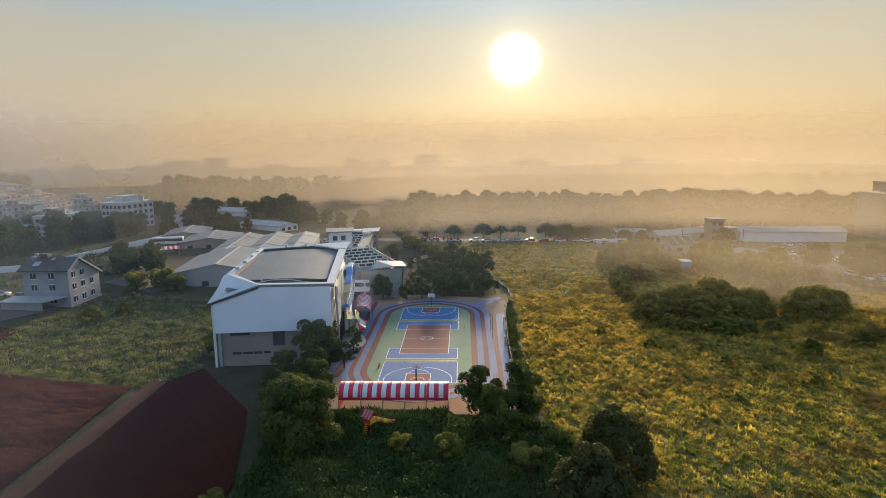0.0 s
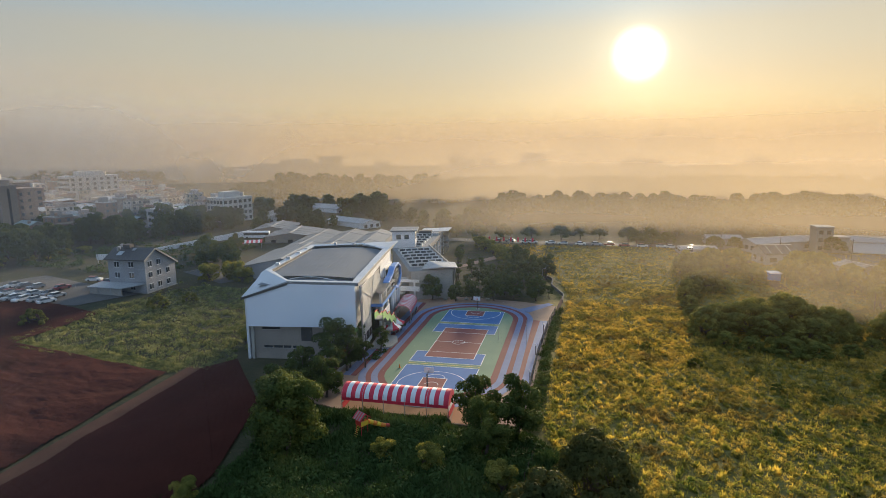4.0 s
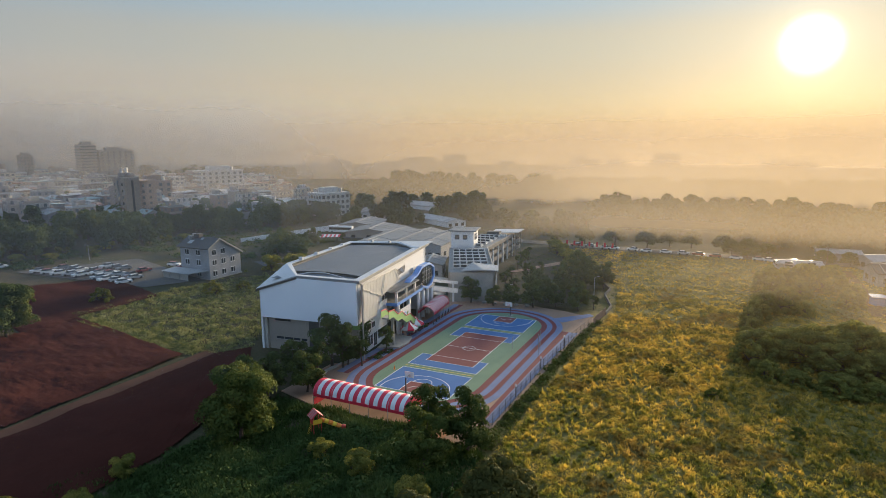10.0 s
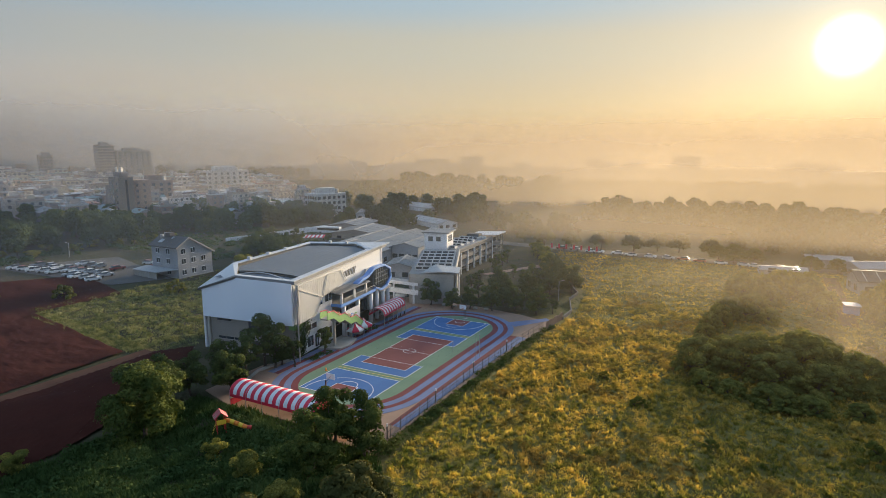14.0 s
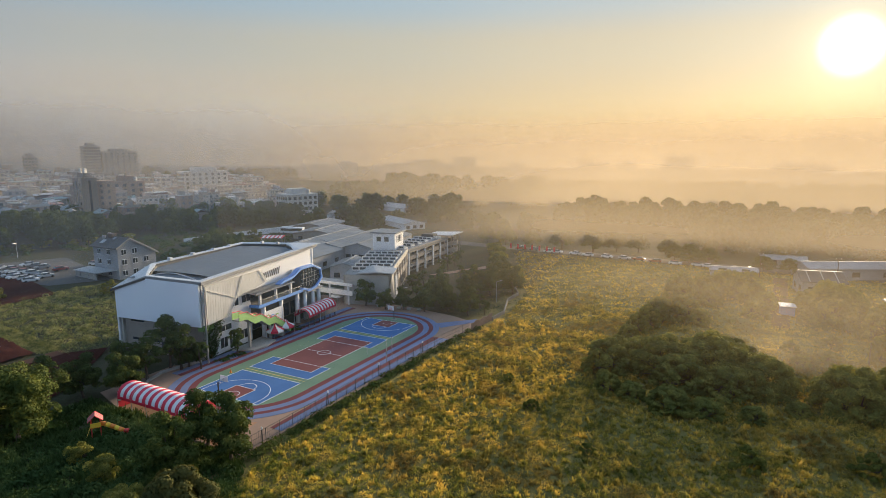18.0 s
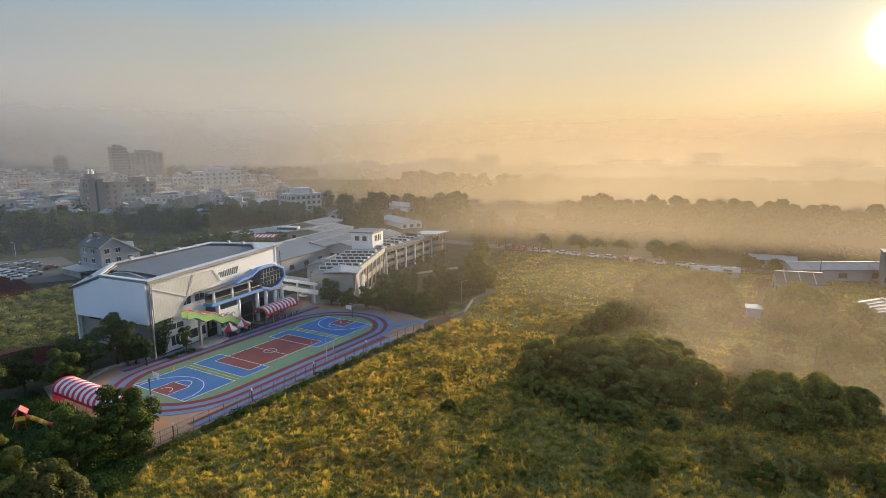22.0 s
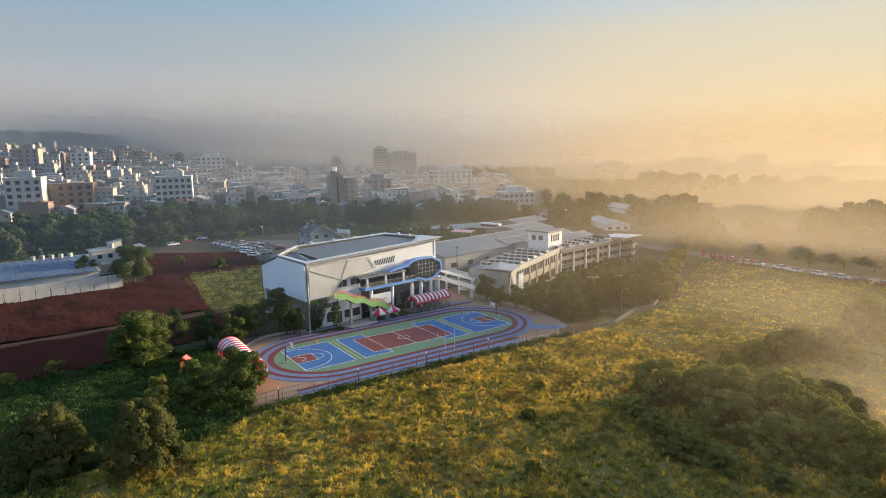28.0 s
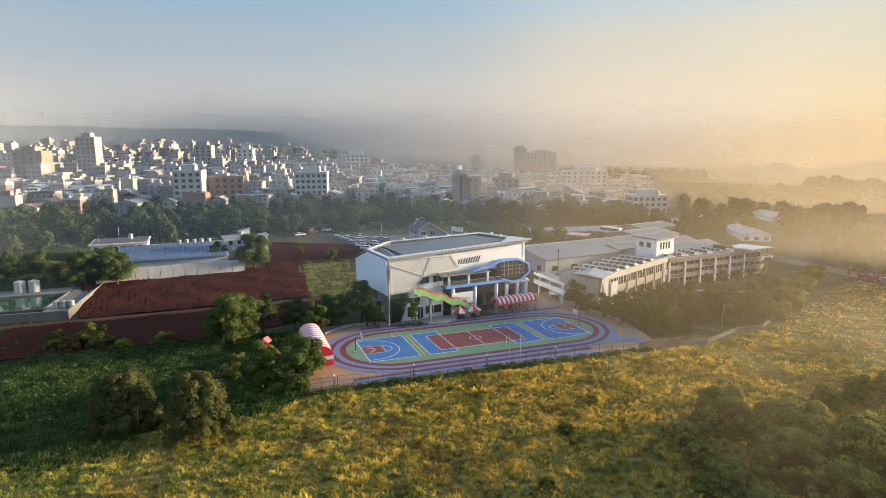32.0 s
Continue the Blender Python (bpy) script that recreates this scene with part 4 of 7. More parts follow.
def striped_tent(label, length, width, rise, eave, stripes, x, y, rz, closed=False):
    """A barrel-vaulted tent, one cloth strip a stripe, on thin posts."""
    t = thing("striped_tent", label, "tent", x, y, 0, rz)
    n = 10
    for s in range(stripes):
        y0, y1 = -length / 2 + length * s / stripes, -length / 2 + length * (s + 1) / stripes
        arc = [(width / 2 * math.cos(math.pi * i / n), eave + rise * math.sin(math.pi * i / n)) for i in range(n + 1)]
        rows = [(y0, 0.0), ((y0 + y1) / 2, 0.03), (y1, 0.0)]
        b = Build().add([(px, yy, pz - sag) for yy, sag in rows for px, pz in arc], [(k * (n + 1) + i, (k + 1) * (n + 1) + i, (k + 1) * (n + 1) + i + 1, k * (n + 1) + i + 1) for k in range(2) for i in range(n)])
        part("cloth_strip", b, MAT["tent_red" if s % 2 == 0 else "tent_white"], t, smooth=True)
    for sx in (-1, 1):
        part("side_flap", Build().box(sx * width / 2 - 0.03, sx * width / 2 + 0.03, -length / 2, length / 2, eave - 0.5, eave), MAT["tent_red"], t)
        for k in range(6):
            yy = -length / 2 + length * k / 5
            part("post", Build().rod((sx * width / 2, yy, 0), (sx * width / 2, yy, eave), 0.06), MAT["steel"], t)
    for k in range(6):
        yy = -length / 2 + length * k / 5
        b = Build()
        for i in range(n):
            t0, t1 = math.pi * i / n, math.pi * (i + 1) / n
            b.rod((width / 2 * math.cos(t0), yy, eave - 0.05 + rise * math.sin(t0)), (width / 2 * math.cos(t1), yy, eave - 0.05 + rise * math.sin(t1)), 0.04, n=4)
        part("hoop", b, MAT["steel"], t)
    if closed:
        for s in (-1, 1):
            ye = s * (length / 2 + 0.04)
            poly = [(width / 2, eave - 0.3)] + [(width / 2 * math.cos(math.pi * i / n), eave + rise * math.sin(math.pi * i / n)) for i in range(n + 1)] + [(-width / 2, eave - 0.3)]
            part("end_cloth", Build().plate([(px, ye, pz) for px, pz in poly], 0.05), MAT["tent_red"], t, "red end cloth")
            part("end_band", Build().box(-width / 2, width / 2, ye - 0.04, ye + 0.04, eave - 1.05, eave - 0.3), MAT["tent_white"], t, "white band of the end wall")
            part("end_skirt", Build().box(-width / 2, width / 2, ye - 0.05, ye + 0.05, 0.1, eave - 1.05), MAT["tent_red"], t, "red lower end cloth")
    return t


striped_tent("long red and white striped barrel tent at the court's end", 18.2, 4.6, 1.7, 2.3, 23, -5.6, 90.6, 90, True)
striped_tent("red and white striped barrel canopy before the sports hall", 12.2, 4.2, 1.5, 2.9, 19, -19.9, 144.2, 7)


def small_tent(x, y, r, hz, colors, label):
    t = thing("pyramid_tent", label, "tent", x, y, 0, 20)
    for i in range(8):
        a0, a1 = radians(45 * i), radians(45 * i + 45)
        p0, p1 = (r * math.cos(a0), r * math.sin(a0), hz * 0.55), (r * math.cos(a1), r * math.sin(a1), hz * 0.55)
        m0, m1 = (0.35 * p0[0], 0.35 * p0[1], hz * 0.74), (0.35 * p1[0], 0.35 * p1[1], hz * 0.74)
        part("cloth_strip", Build().add([p0, p1, m1, m0, (0, 0, hz), (p0[0], p0[1], hz * 0.45), (p1[0], p1[1], hz * 0.45)], [(0, 1, 2, 3), (3, 2, 4), (5, 6, 1, 0)]), MAT[colors[i % 2]], t)
    for i in range(4):
        a = radians(90 * i + 22)
        part("post", Build().rod((r * 0.9 * math.cos(a), r * 0.9 * math.sin(a), 0), (r * 0.9 * math.cos(a), r * 0.9 * math.sin(a), hz * 0.52), 0.05), MAT["steel"], t)


small_tent(-18.6, 128.6, 2.1, 3.6, ("tent_red", "tent_white"), "small red and white pointed tent")
small_tent(-18.9, 132.4, 2.1, 3.6, ("tent_white", "tent_red"), "small white and red pointed tent")
small_tent(-27.0, 161.6, 1.9, 3.4, ("tent_white", "tent_white"), "small white pointed tent by the walkway")

# ---- classroom wings ----
WA = 24.6
wing = thing("classroom_wing", "two-storey classroom wing with stepped skylight roof", "building", -11.6, 165.6, 0, WA)
LA = 38.5
part("wall", Build().prism([(-0.3, 0), (-13, 0), (-13, LA), (-0.3, LA)], 0, [8.3, 8.3, 8.6, 8.6]), MAT["beige"], wing)
part("parapet", Build().plate([(0, 0, 7.6), (0, LA, 7.9), (0, LA, 9.5), (0, 0, 9.2)], 0.3), MAT["concrete"], wing, "pale concrete roof edge")
part("floor_band", Build().plate([(0, 3, 3.9), (0, LA, 3.9), (0, LA, 5.5), (0, 3, 5.5)], 0.3), MAT["beige"], wing, "pale parapet band below the windows")
for k in range(7):
    y = 3 + k * 5.4
    z = 1.0 + 0.008 * y
    part("pilaster", Build().box(-0.1, 0.22, y - 0.2, y + 0.2, 0, 6.8 + z), MAT["beige"], wing)
    if k < 6:
        w = part("window", Build().box(-0.32, -0.22, y + 0.6, y + 4.8, 5.5, 6.6 + z), MAT["glass"], wing)
        part("window_frame", Build().box(-0.24, -0.14, y + 2.0, y + 2.1, 5.5, 6.6 + z).box(-0.24, -0.14, y + 3.4, y + 3.5, 5.5, 6.6 + z), MAT["white"], w)
        part("window", Build().box(-0.32, -0.22, y + 0.5, y + 4.9, 0.8, 3.3), MAT["glass"], wing)
for k in range(6):
    y0 = 5.0 + k * 5.0
    z = 8.4 + 0.008 * y0
    part("skylight", Build().prism([(-11.8, y0), (-1.2, y0), (-1.2, y0 + 3.4), (-11.8, y0 + 3.4)], z, [z + 1.3, z + 1.3, z + 0.35, z + 0.35]), MAT["white_metal"], wing, "white stepped skylight")
    for q in range(5):
        part("skylight_pane", Build().box(-11.5 + q * 2.05, -9.8 + q * 2.05, y0 - 0.05, y0 + 0.02, z + 0.35, z + 1.0), MAT["glass"], wing)
part("roof", Build().plate([(-12.9, 0, 8.4), (-0.3, 0, 8.4), (-0.3, LA, 8.7), (-12.9, LA, 8.7)], 0.12), MAT["hall_roof"], wing)
part("front_roof", Build().plate([(-9.5, 0.4, 8.7), (-3.4, -1.6, 9.4), (1.0, -0.6, 8.9), (1.3, 4.2, 9.5), (-6.0, 6.5, 9.9)], 0.25), MAT["pale_roof"], wing, "folded pale grey front roof")
part("front_wall", Build().box(-12.5, -0.5, -0.3, 0.0, 0, 8.3), MAT["concrete"], wing)
part("leaning_fin", Build().plate([(-0.6, -0.6, 0), (0.9, 2.6, 0), (0.6, 3.6, 8.7), (0.6, -0.4, 8.7)], 0.2), MAT["concrete"], wing, "pale leaning screen wall")
for k in range(8):
    part("fin_louvre", Build().box(0.75, 0.95, 3.7 + k * 0.42, 3.85 + k * 0.42, 1.2, 7.2), MAT["white"], wing)

WB = 4.5
wing2 = thing("classroom_wing", "three-storey classroom wing with open galleries", "building", -28.0, 201.5, 0, WB)
LB = 32.5
part("wall", Build().box(-12, -2.4, 0, LB, 0, 8.0), MAT["beige"], wing2)
part("roof", Build().box(-12.2, 0.2, -0.2, LB + 0.2, 8.0, 8.3), MAT["hall_roof"], wing2)
part("gallery_parapet", Build().box(-0.15, 0.1, 0, LB, 7.4, 8.75), MAT["beige"], wing2, "deep pale roof parapet")
for z in (2.3, 4.9):
    part("gallery_floor", Build().box(-2.4, -0.15, 0, LB, z, z + 0.3), MAT["concrete"], wing2)
BAY = LB / 5
for k in range(6):
    y = k * BAY
    part("pillar", Build().box(-0.25, 0.32, y - 0.28, y + 0.28, 0, 7.4), MAT["white"], wing2, "white gallery pillar")
for k in range(5):
    y = k * BAY
    for z, solid_bay in ((2.3, k in (1, 2, 4)), (4.9, k in (0, 1, 3, 4))):
        if solid_bay:
            part("gallery_parapet", Build().box(-0.15, 0.1, y + 0.3, y + BAY - 0.3, z, z + 1.35), MAT["beige"], wing2, "pale gallery parapet")
        else:
            part("gallery_rail", Build().rod((0, y + 0.3, z + 1.25), (0, y + BAY - 0.3, z + 1.25), 0.05).rod((0, y + 0.3, z + 0.75), (0, y + BAY - 0.3, z + 0.75), 0.03), MAT["steel"], wing2)
    for z in (0.6, 3.4, 5.9):
        part("window", Build().box(-2.4, -2.3, y + 0.7, y + 4.2, z, z + 1.4), MAT["glass"], wing2)
        part("classroom_door", Build().box(-2.4, -2.32, y + 4.7, y + 5.7, z - 0.6, z + 1.4), MAT["dark"], wing2)
for k in range(5):
    y = 2.5 + k * 5.6
    part("skylight", Build().prism([(-10.5, y), (-3, y), (-3, y + 3), (-10.5, y + 3)], 8.3, [9.4, 9.4, 8.6, 8.6]), MAT["white_metal"], wing2, "white stepped skylight")
    for q in range(4):
        part("skylight_pane", Build().box(-10.2 + q * 1.8, -8.8 + q * 1.8, y - 0.05, y + 0.02, 8.6, 9.15), MAT["glass"], wing2)
part("roof_box", Build().box(-9, -4, LB - 4, LB - 0.6, 8.3, 9.9), MAT["dark"], wing2, "dark plant room on the roof")
for k in range(4):
    part("vent_box", Build().box(-3.6 + k * 0.7, -3.1 + k * 0.7, LB - 4.5, LB - 3.7, 8.3, 9.3), MAT["white_metal"], wing2)
pav = thing("classroom_wing", "end pavilion with curved pale balconies", "building", -30.6, 234.4, 0, 4)
for z in (0.0, 2.6, 5.2):
    ring = [(-9, 0), (0, 0)] + [(1.8 * math.sin(math.pi * i / 8) + 0.0, 1 + 8 * i / 8) for i in range(9)] + [(-1, 10), (-9, 10)]
    if z:
        part("balcony", Build().prism(ring, z - 0.2, z + 0.1), MAT["concrete"], pav)
        part("balcony_parapet", Build().prism([(p[0] + 0.1, p[1]) for p in ring[1:-1]] + [(p[0] - 0.15, p[1]) for p in reversed(ring[1:-1])], z + 0.1, z + 1.2), MAT["beige"], pav)
    part("core_wall", Build().box(-9, -1.5, 0.5, 9.5, z, z + 2.55), MAT["beige"], pav)
    for k in range(3):
        part("window", Build().box(-1.5, -1.4, 1.2 + k * 2.8, 3.4 + k * 2.8, z + 0.7, z + 2.2), MAT["glass"], pav)
part("end_wall", Build().box(-0.4, 0.3, -0.9, 0.0, 0, 8.9), MAT["beige"], pav, "tall plain end wall")
part("canopy", Build().plate([(-9.5, -0.3, 8.9), (2.4, -0.3, 9.5), (2.4, 10.2, 9.5), (-9.5, 10.2, 8.9)], 0.2), MAT["white_metal"], pav, "thin tilted pale roof")
for y in (1, 3.5, 6.5, 9):
    part("column", Build().rod((1.2, y, 0), (1.2, y, 9.3), 0.14, n=8), MAT["beige"], pav)

tower = thing("stair_tower", "white stair tower with overhanging flat roof", "building", -37.4, 203.5, 0, 12)
part("wall", Build().box(-4, 4, -4.2, 4.2, 0, 14.0), MAT["white"], tower)
part("roof", Build().box(-4.8, 4.9, -5.0, 5.0, 14.0, 14.4), MAT["hall_roof"], tower)
for k in range(4):
    part("window", Build().box(3.98, 4.06, -2.4 + k * 1.3, -1.8 + k * 1.3, 10.8, 13.0), MAT["glass"], tower)
for k in range(2):
    part("window", Build().box(-2.6 + k * 2.8, -1.0 + k * 2.8, -4.28, -4.18, 11.2, 12.8), MAT["glass"], tower)

bridge = thing("covered_walkway", "two-level covered concrete walkway between hall and wing", "walkway", -38.0, 160.2, 0, 0)
for z, t in ((5.6, 0.35), (3.0, 0.4)):
    part("deck", Build().plate([(0, 0, z), (17.5, 0, z), (17.5, 4.6, z), (0, 4.6, z)], t), MAT["concrete"], bridge)
part("parapet", Build().box(0, 17.5, -0.1, 0.1, 2.6, 4.0), MAT["white"], bridge)
part("roof_edge", Build().box(0, 17.5, -0.15, 0.1, 5.2, 6.0), MAT["white"], bridge)
for x in (3.0, 9.5, 16.0):
    part("column", Build().box(x - 0.22, x + 0.22, 0.0, 0.44, 0, 5.3), MAT["white"], bridge)

# ---- house by the car park ----
house = thing("house", "grey three-storey house with dark asymmetric gable roof", "house", -110.0, 142.7, 3.0, 0)
house.matrix_basis = pose(-107.4, 142.2, 3.0) @ Matrix.Diagonal((0.84, 0.94, 1, 1))
part("wall", Build().prism([(0, 0), (14.4, 0), (14.4, 4.2), (0, 4.2)], 0, [10.2, 10.2, 12.3, 12.3]), MAT["house_grey"], house, "grey rendered wall")
part("wall", Build().prism([(0, 4.2), (14.4, 4.2), (14.4, 13.6), (0, 13.6)], 0, [12.3, 12.3, 7.2, 7.2]), MAT["house_grey"], house)
part("roof", Build().plate([(-0.8, -0.9, 9.9), (15.2, -0.9, 9.9), (15.2, 4.3, 12.75), (-0.8, 4.3, 12.75)], 0.25), MAT["dark_roof"], house, "dark tiled roof slope")
part("roof", Build().plate([(-0.8, 4.3, 12.75), (15.2, 4.3, 12.75), (15.2, 14.3, 7.1), (-0.8, 14.3, 7.1)], 0.25), MAT["dark_roof"], house, "dark tiled roof slope")
part("roof_edge", Build().plate([(15.25, -0.9, 9.5), (15.25, 4.3, 12.3), (15.25, 4.3, 12.8), (15.25, -0.9, 9.95)], 0.1), MAT["concrete"], house)
part("roof_edge", Build().plate([(15.25, 4.3, 12.3), (15.25, 14.3, 6.6), (15.25, 14.3, 7.15), (15.25, 4.3, 12.8)], 0.1), MAT["concrete"], house)
part("roof_light", Build().plate([(3, 0.6, 11.0), (5, 0.6, 11.0), (5, 2.2, 11.85), (3, 2.2, 11.85)], 0.12), MAT["pale_roof"], house)
part("roof_light", Build().plate([(7.5, 2.6, 12.1), (8.6, 2.6, 12.1), (8.6, 3.5, 12.6), (7.5, 3.5, 12.6)], 0.12), MAT["pale_roof"], house)
part("chimney", Build().box(3.4, 6.0, 3.4, 5.2, 11.6, 13.6), MAT["dark_roof"], house, "dark box-like roof housing")
part("roof_tank", Build().rod((2.0, 3.0, 11.6), (2.0, 3.0, 13.0), 0.6, n=10), MAT["steel"], house)
part("roof_tank", Build().rod((1.0, 5.4, 11.8), (1.0, 5.4, 13.4), 0.6, n=10), MAT["steel"], house)
for z in (1.2, 4.6, 7.7):
    for x in (2.6, 8.2):
        w = part("window", Build().box(x, x + 1.7, -0.06, 0.05, z, z + 1.5), MAT["glass"], house)
        part("window_frame", Build().box(x - 0.12, x + 1.82, -0.1, 0, z + 1.5, z + 1.65).box(x - 0.12, x + 1.82, -0.12, 0, z - 0.15, z).box(x + 0.8, x + 0.9, -0.1, 0, z, z + 1.5), MAT["white"], w)
    for y in (1.4, 5.2, 9.2):
        if z > 7 and y > 6:
            continue
        w = part("window", Build().box(14.36, 14.46, y, y + 1.5, z, z + 1.5), MAT["glass"], house)
        part("window_frame", Build().box(14.4, 14.52, y - 0.12, y + 1.62, z + 1.5, z + 1.65).box(14.4, 14.52, y - 0.12, y + 1.62, z - 0.15, z).box(14.4, 14.5, y + 0.7, y + 0.8, z, z + 1.5), MAT["white"], w)
for z in (3.7, 6.9):
    part("floor_band", Build().box(-0.1, 14.5, -0.1, 0.0, z, z + 0.3), MAT["house_grey"], house)
    part("floor_band", Build().box(14.4, 14.5, 0, 13.6, z, z + 0.3), MAT["house_grey"], house)
part("porch_roof", Build().plate([(-3.5, -5.5, 2.9), (9.5, -5.5, 2.7), (14.0, 0.0, 3.1), (-3.5, 0.0, 3.3)], 0.18), MAT["pale_roof"], house, "pale sheet lean-to roof")
part("porch_wall", Build().box(-3.2, 9.3, -5.0, -4.8, -0.5, 2.7), MAT["concrete"], house)
for x in (0.0, 5.0, 9.0):
    part("porch_post", Build().box(x, x + 0.2, -5.2, -5.0, -0.5, 2.8), MAT["steel"], house)
part("plinth", Build().box(-0.2, 14.6, -0.2, 13.8, -1.5, 0.4), MAT["concrete"], house)


# ---- cars ----
def car_parts():
    t = thing("car", "parked passenger car on asphalt", "car", 0, 0, -50)
    side = [(-2.2, 0.35), (2.2, 0.35), (2.25, 0.75), (2.1, 0.95), (1.1, 1.02), (-1.9, 1.05), (-2.2, 0.9)]
    roof = [(1.05, 1.0), (0.35, 1.5), (-1.3, 1.55), (-1.95, 1.02)]
    b = Build()
    n = len(side)
    b.add([(x, -0.88, z) for x, z in side] + [(x, 0.88, z) for x, z in side], [tuple(range(n)), tuple(reversed(range(n, 2 * n)))] + [((i + 1) % n, i, n + i, n + (i + 1) % n) for i in range(n)])
    part("body", b, MAT["car"], t)
    b = Build()
    b.add([(x, s * (0.8 if z < 1.2 else 0.62), z) for s in (-1, 1) for x, z in roof], [(0, 1, 2, 3), (7, 6, 5, 4), (0, 4, 5, 1), (2, 6, 7, 3)])
    part("cabin_glass", b, MAT["glass"], t, "dark glass cabin")
    b = Build()
    b.add([(x, s * 0.63, 1.5 + dz) for s in (-1, 1) for x, dz in ((0.42, 0.0), (-1.36, 0.05), (-1.36, 0.09), (0.42, 0.04))], [(0, 1, 2, 3), (7, 6, 5, 4), (3, 2, 6, 7), (0, 4, 5, 1), (1, 5, 6, 2), (4, 0, 3, 7)])
    part("roof", b, MAT["car"], t)
    for x in (-1.35, 1.4):
        for s in (-1, 1):
            part("wheel", Build().rod((x, s * 0.72, 0.33), (x, s * 0.92, 0.33), 0.33, n=12), MAT["rubber"], t)
    for s in (-1, 1):
        part("headlight", Build().box(2.16, 2.26, s * 0.62 - 0.16, s * 0.62 + 0.16, 0.68, 0.84), MAT["white"], t)
    return t


car = car_parts()
rng = random.Random(7)
spots = []
for row, (y0, y1, n) in enumerate(((122.0, 127, 10), (128.0, 132, 9), (136.0, 141, 7))):
    for k in range(n):
        x = -146 + row * 1.5 + k * 3.7
        if rng.random() < 0.78 and x < -106:
            spots.append((x, y0 + (k * 3.7) * 0.14 + rng.uniform(-0.9, 0.9), 78 + rng.uniform(-14, 14) + (180 if rng.random() < 0.5 else 0)))
spots += [(-152, 105, 100), (-156, 111, 95), (-120, 150, 15), (-114, 148.5, 190), (-160, 118, 70)]
for k in range(15):
    spots.append((-14 + k * 6.3 + rng.uniform(-2, 2), 266.5 - k * 0.45 + rng.uniform(-1, 1), rng.choice((-4, 176))))
for k in range(26):
    spots.append((rng.uniform(121, 155), rng.choice((182, 190, 204, 212, 226, 236, 246)) + rng.uniform(-1, 1), rng.choice((85, 265)) + rng.uniform(-6, 6)))
spots += [(-56, 262, 40), (-52, 268, 35), (-70, 256, 30)]
for i, (x, y, a) in enumerate(spots):
    copy_thing(car, pose(x, y, float(height(x, y)) + 0.07, 0, 0, a))["group"] = "parked cars"
for o in (*car.children, car):
    bpy.data.objects.remove(o)

# ---- halls and sheds ----
def hall(name, label, x, y, z, rz, w, d, eave, ridge, roof_mat, wall_mat="beige", ribs=6, doors=0):
    """A low gabled hall: ridge along its depth."""
    t = thing(name, label, "building", x, y, z, rz)
    part("wall", Build().prism([(-w / 2, -d / 2), (w / 2, -d / 2), (w / 2, d / 2), (-w / 2, d / 2)], -1.5, eave), MAT[wall_mat], t)
    for s in (-1, 1):
        part("gable", Build().plate([(-w / 2, s * d / 2, eave), (w / 2, s * d / 2, eave), (0, s * d / 2, ridge - 0.1)], 0.2 * s), MAT[wall_mat], t)
        part("roof", Build().plate([(s * (w / 2 + 0.5), -d / 2 - 0.5, eave - 0.1), (s * (w / 2 + 0.5), d / 2 + 0.5, eave - 0.1), (0, d / 2 + 0.5, ridge), (0, -d / 2 - 0.5, ridge)] if s > 0 else [(0, -d / 2 - 0.5, ridge), (0, d / 2 + 0.5, ridge), (-w / 2 - 0.5, d / 2 + 0.5, eave - 0.1), (-w / 2 - 0.5, -d / 2 - 0.5, eave - 0.1)], 0.12), MAT[roof_mat], t)
        for k in range(ribs):
            yy = -d / 2 + d * (k + 0.5) / ribs
            part("roof_rib", Build().plate([(s * (w / 2 + 0.4), yy - 0.12, eave + 0.03), (s * (w / 2 + 0.4), yy + 0.12, eave + 0.03), (0, yy + 0.12, ridge + 0.12), (0, yy - 0.12, ridge + 0.12)] if s > 0 else [(0, yy - 0.12, ridge + 0.12), (0, yy + 0.12, ridge + 0.12), (s * (w / 2 + 0.4), yy + 0.12, eave + 0.03), (s * (w / 2 + 0.4), yy - 0.12, eave + 0.03)], 0.1), MAT["pale_roof"], t)
    part("ridge_cap", Build().box(-0.3, 0.3, -d / 2 - 0.5, d / 2 + 0.5, ridge - 0.02, ridge + 0.14), MAT["pale_roof"], t)
    for k in range(doors):
        yy = -d / 2 + d * (k + 0.5) / doors
        part("window", Build().box(w / 2 - 0.02, w / 2 + 0.06, yy - 1.2, yy + 1.2, 1.0, 2.6), MAT["glass"], t)
        part("window", Build().box(-w / 2 + w * (k + 0.5) / doors - 1.0, -w / 2 + w * (k + 0.5) / doors + 1.0, -d / 2 - 0.06, -d / 2 + 0.02, 1.0, 2.6), MAT["glass"], t)
    return t


hall("warehouse", "large warehouse with smooth blue-grey sheet roof", -71.8, 188.5, 0.6, 8, 28, 33, 5.2, 7.9, "hall_roof", "house_grey", 0, 4)
hall("warehouse", "grey sheet-roofed warehouse bay with pale ridge", -82.5, 226, 0.6, 8, 12, 42, 5.6, 6.9, "hall_roof", "house_grey", 2, 4)
hall("warehouse", "grey sheet-roofed warehouse bay with pale ridge", -70.5, 227.5, 0.6, 8, 12, 42, 5.6, 6.9, "hall_roof", "house_grey", 2, 4)
hall("warehouse", "grey sheet-roofed warehouse bay with pale ridge", -59.0, 230, 0.6, 8, 11, 38, 5.6, 6.9, "hall_roof", "house_grey", 2, 4)
hall("shed", "low grey store beside the skylight wing", -44, 190, 0.2, 20, 9, 14, 4.6, 5.8, "hall_roof", "house_grey", 3, 2)
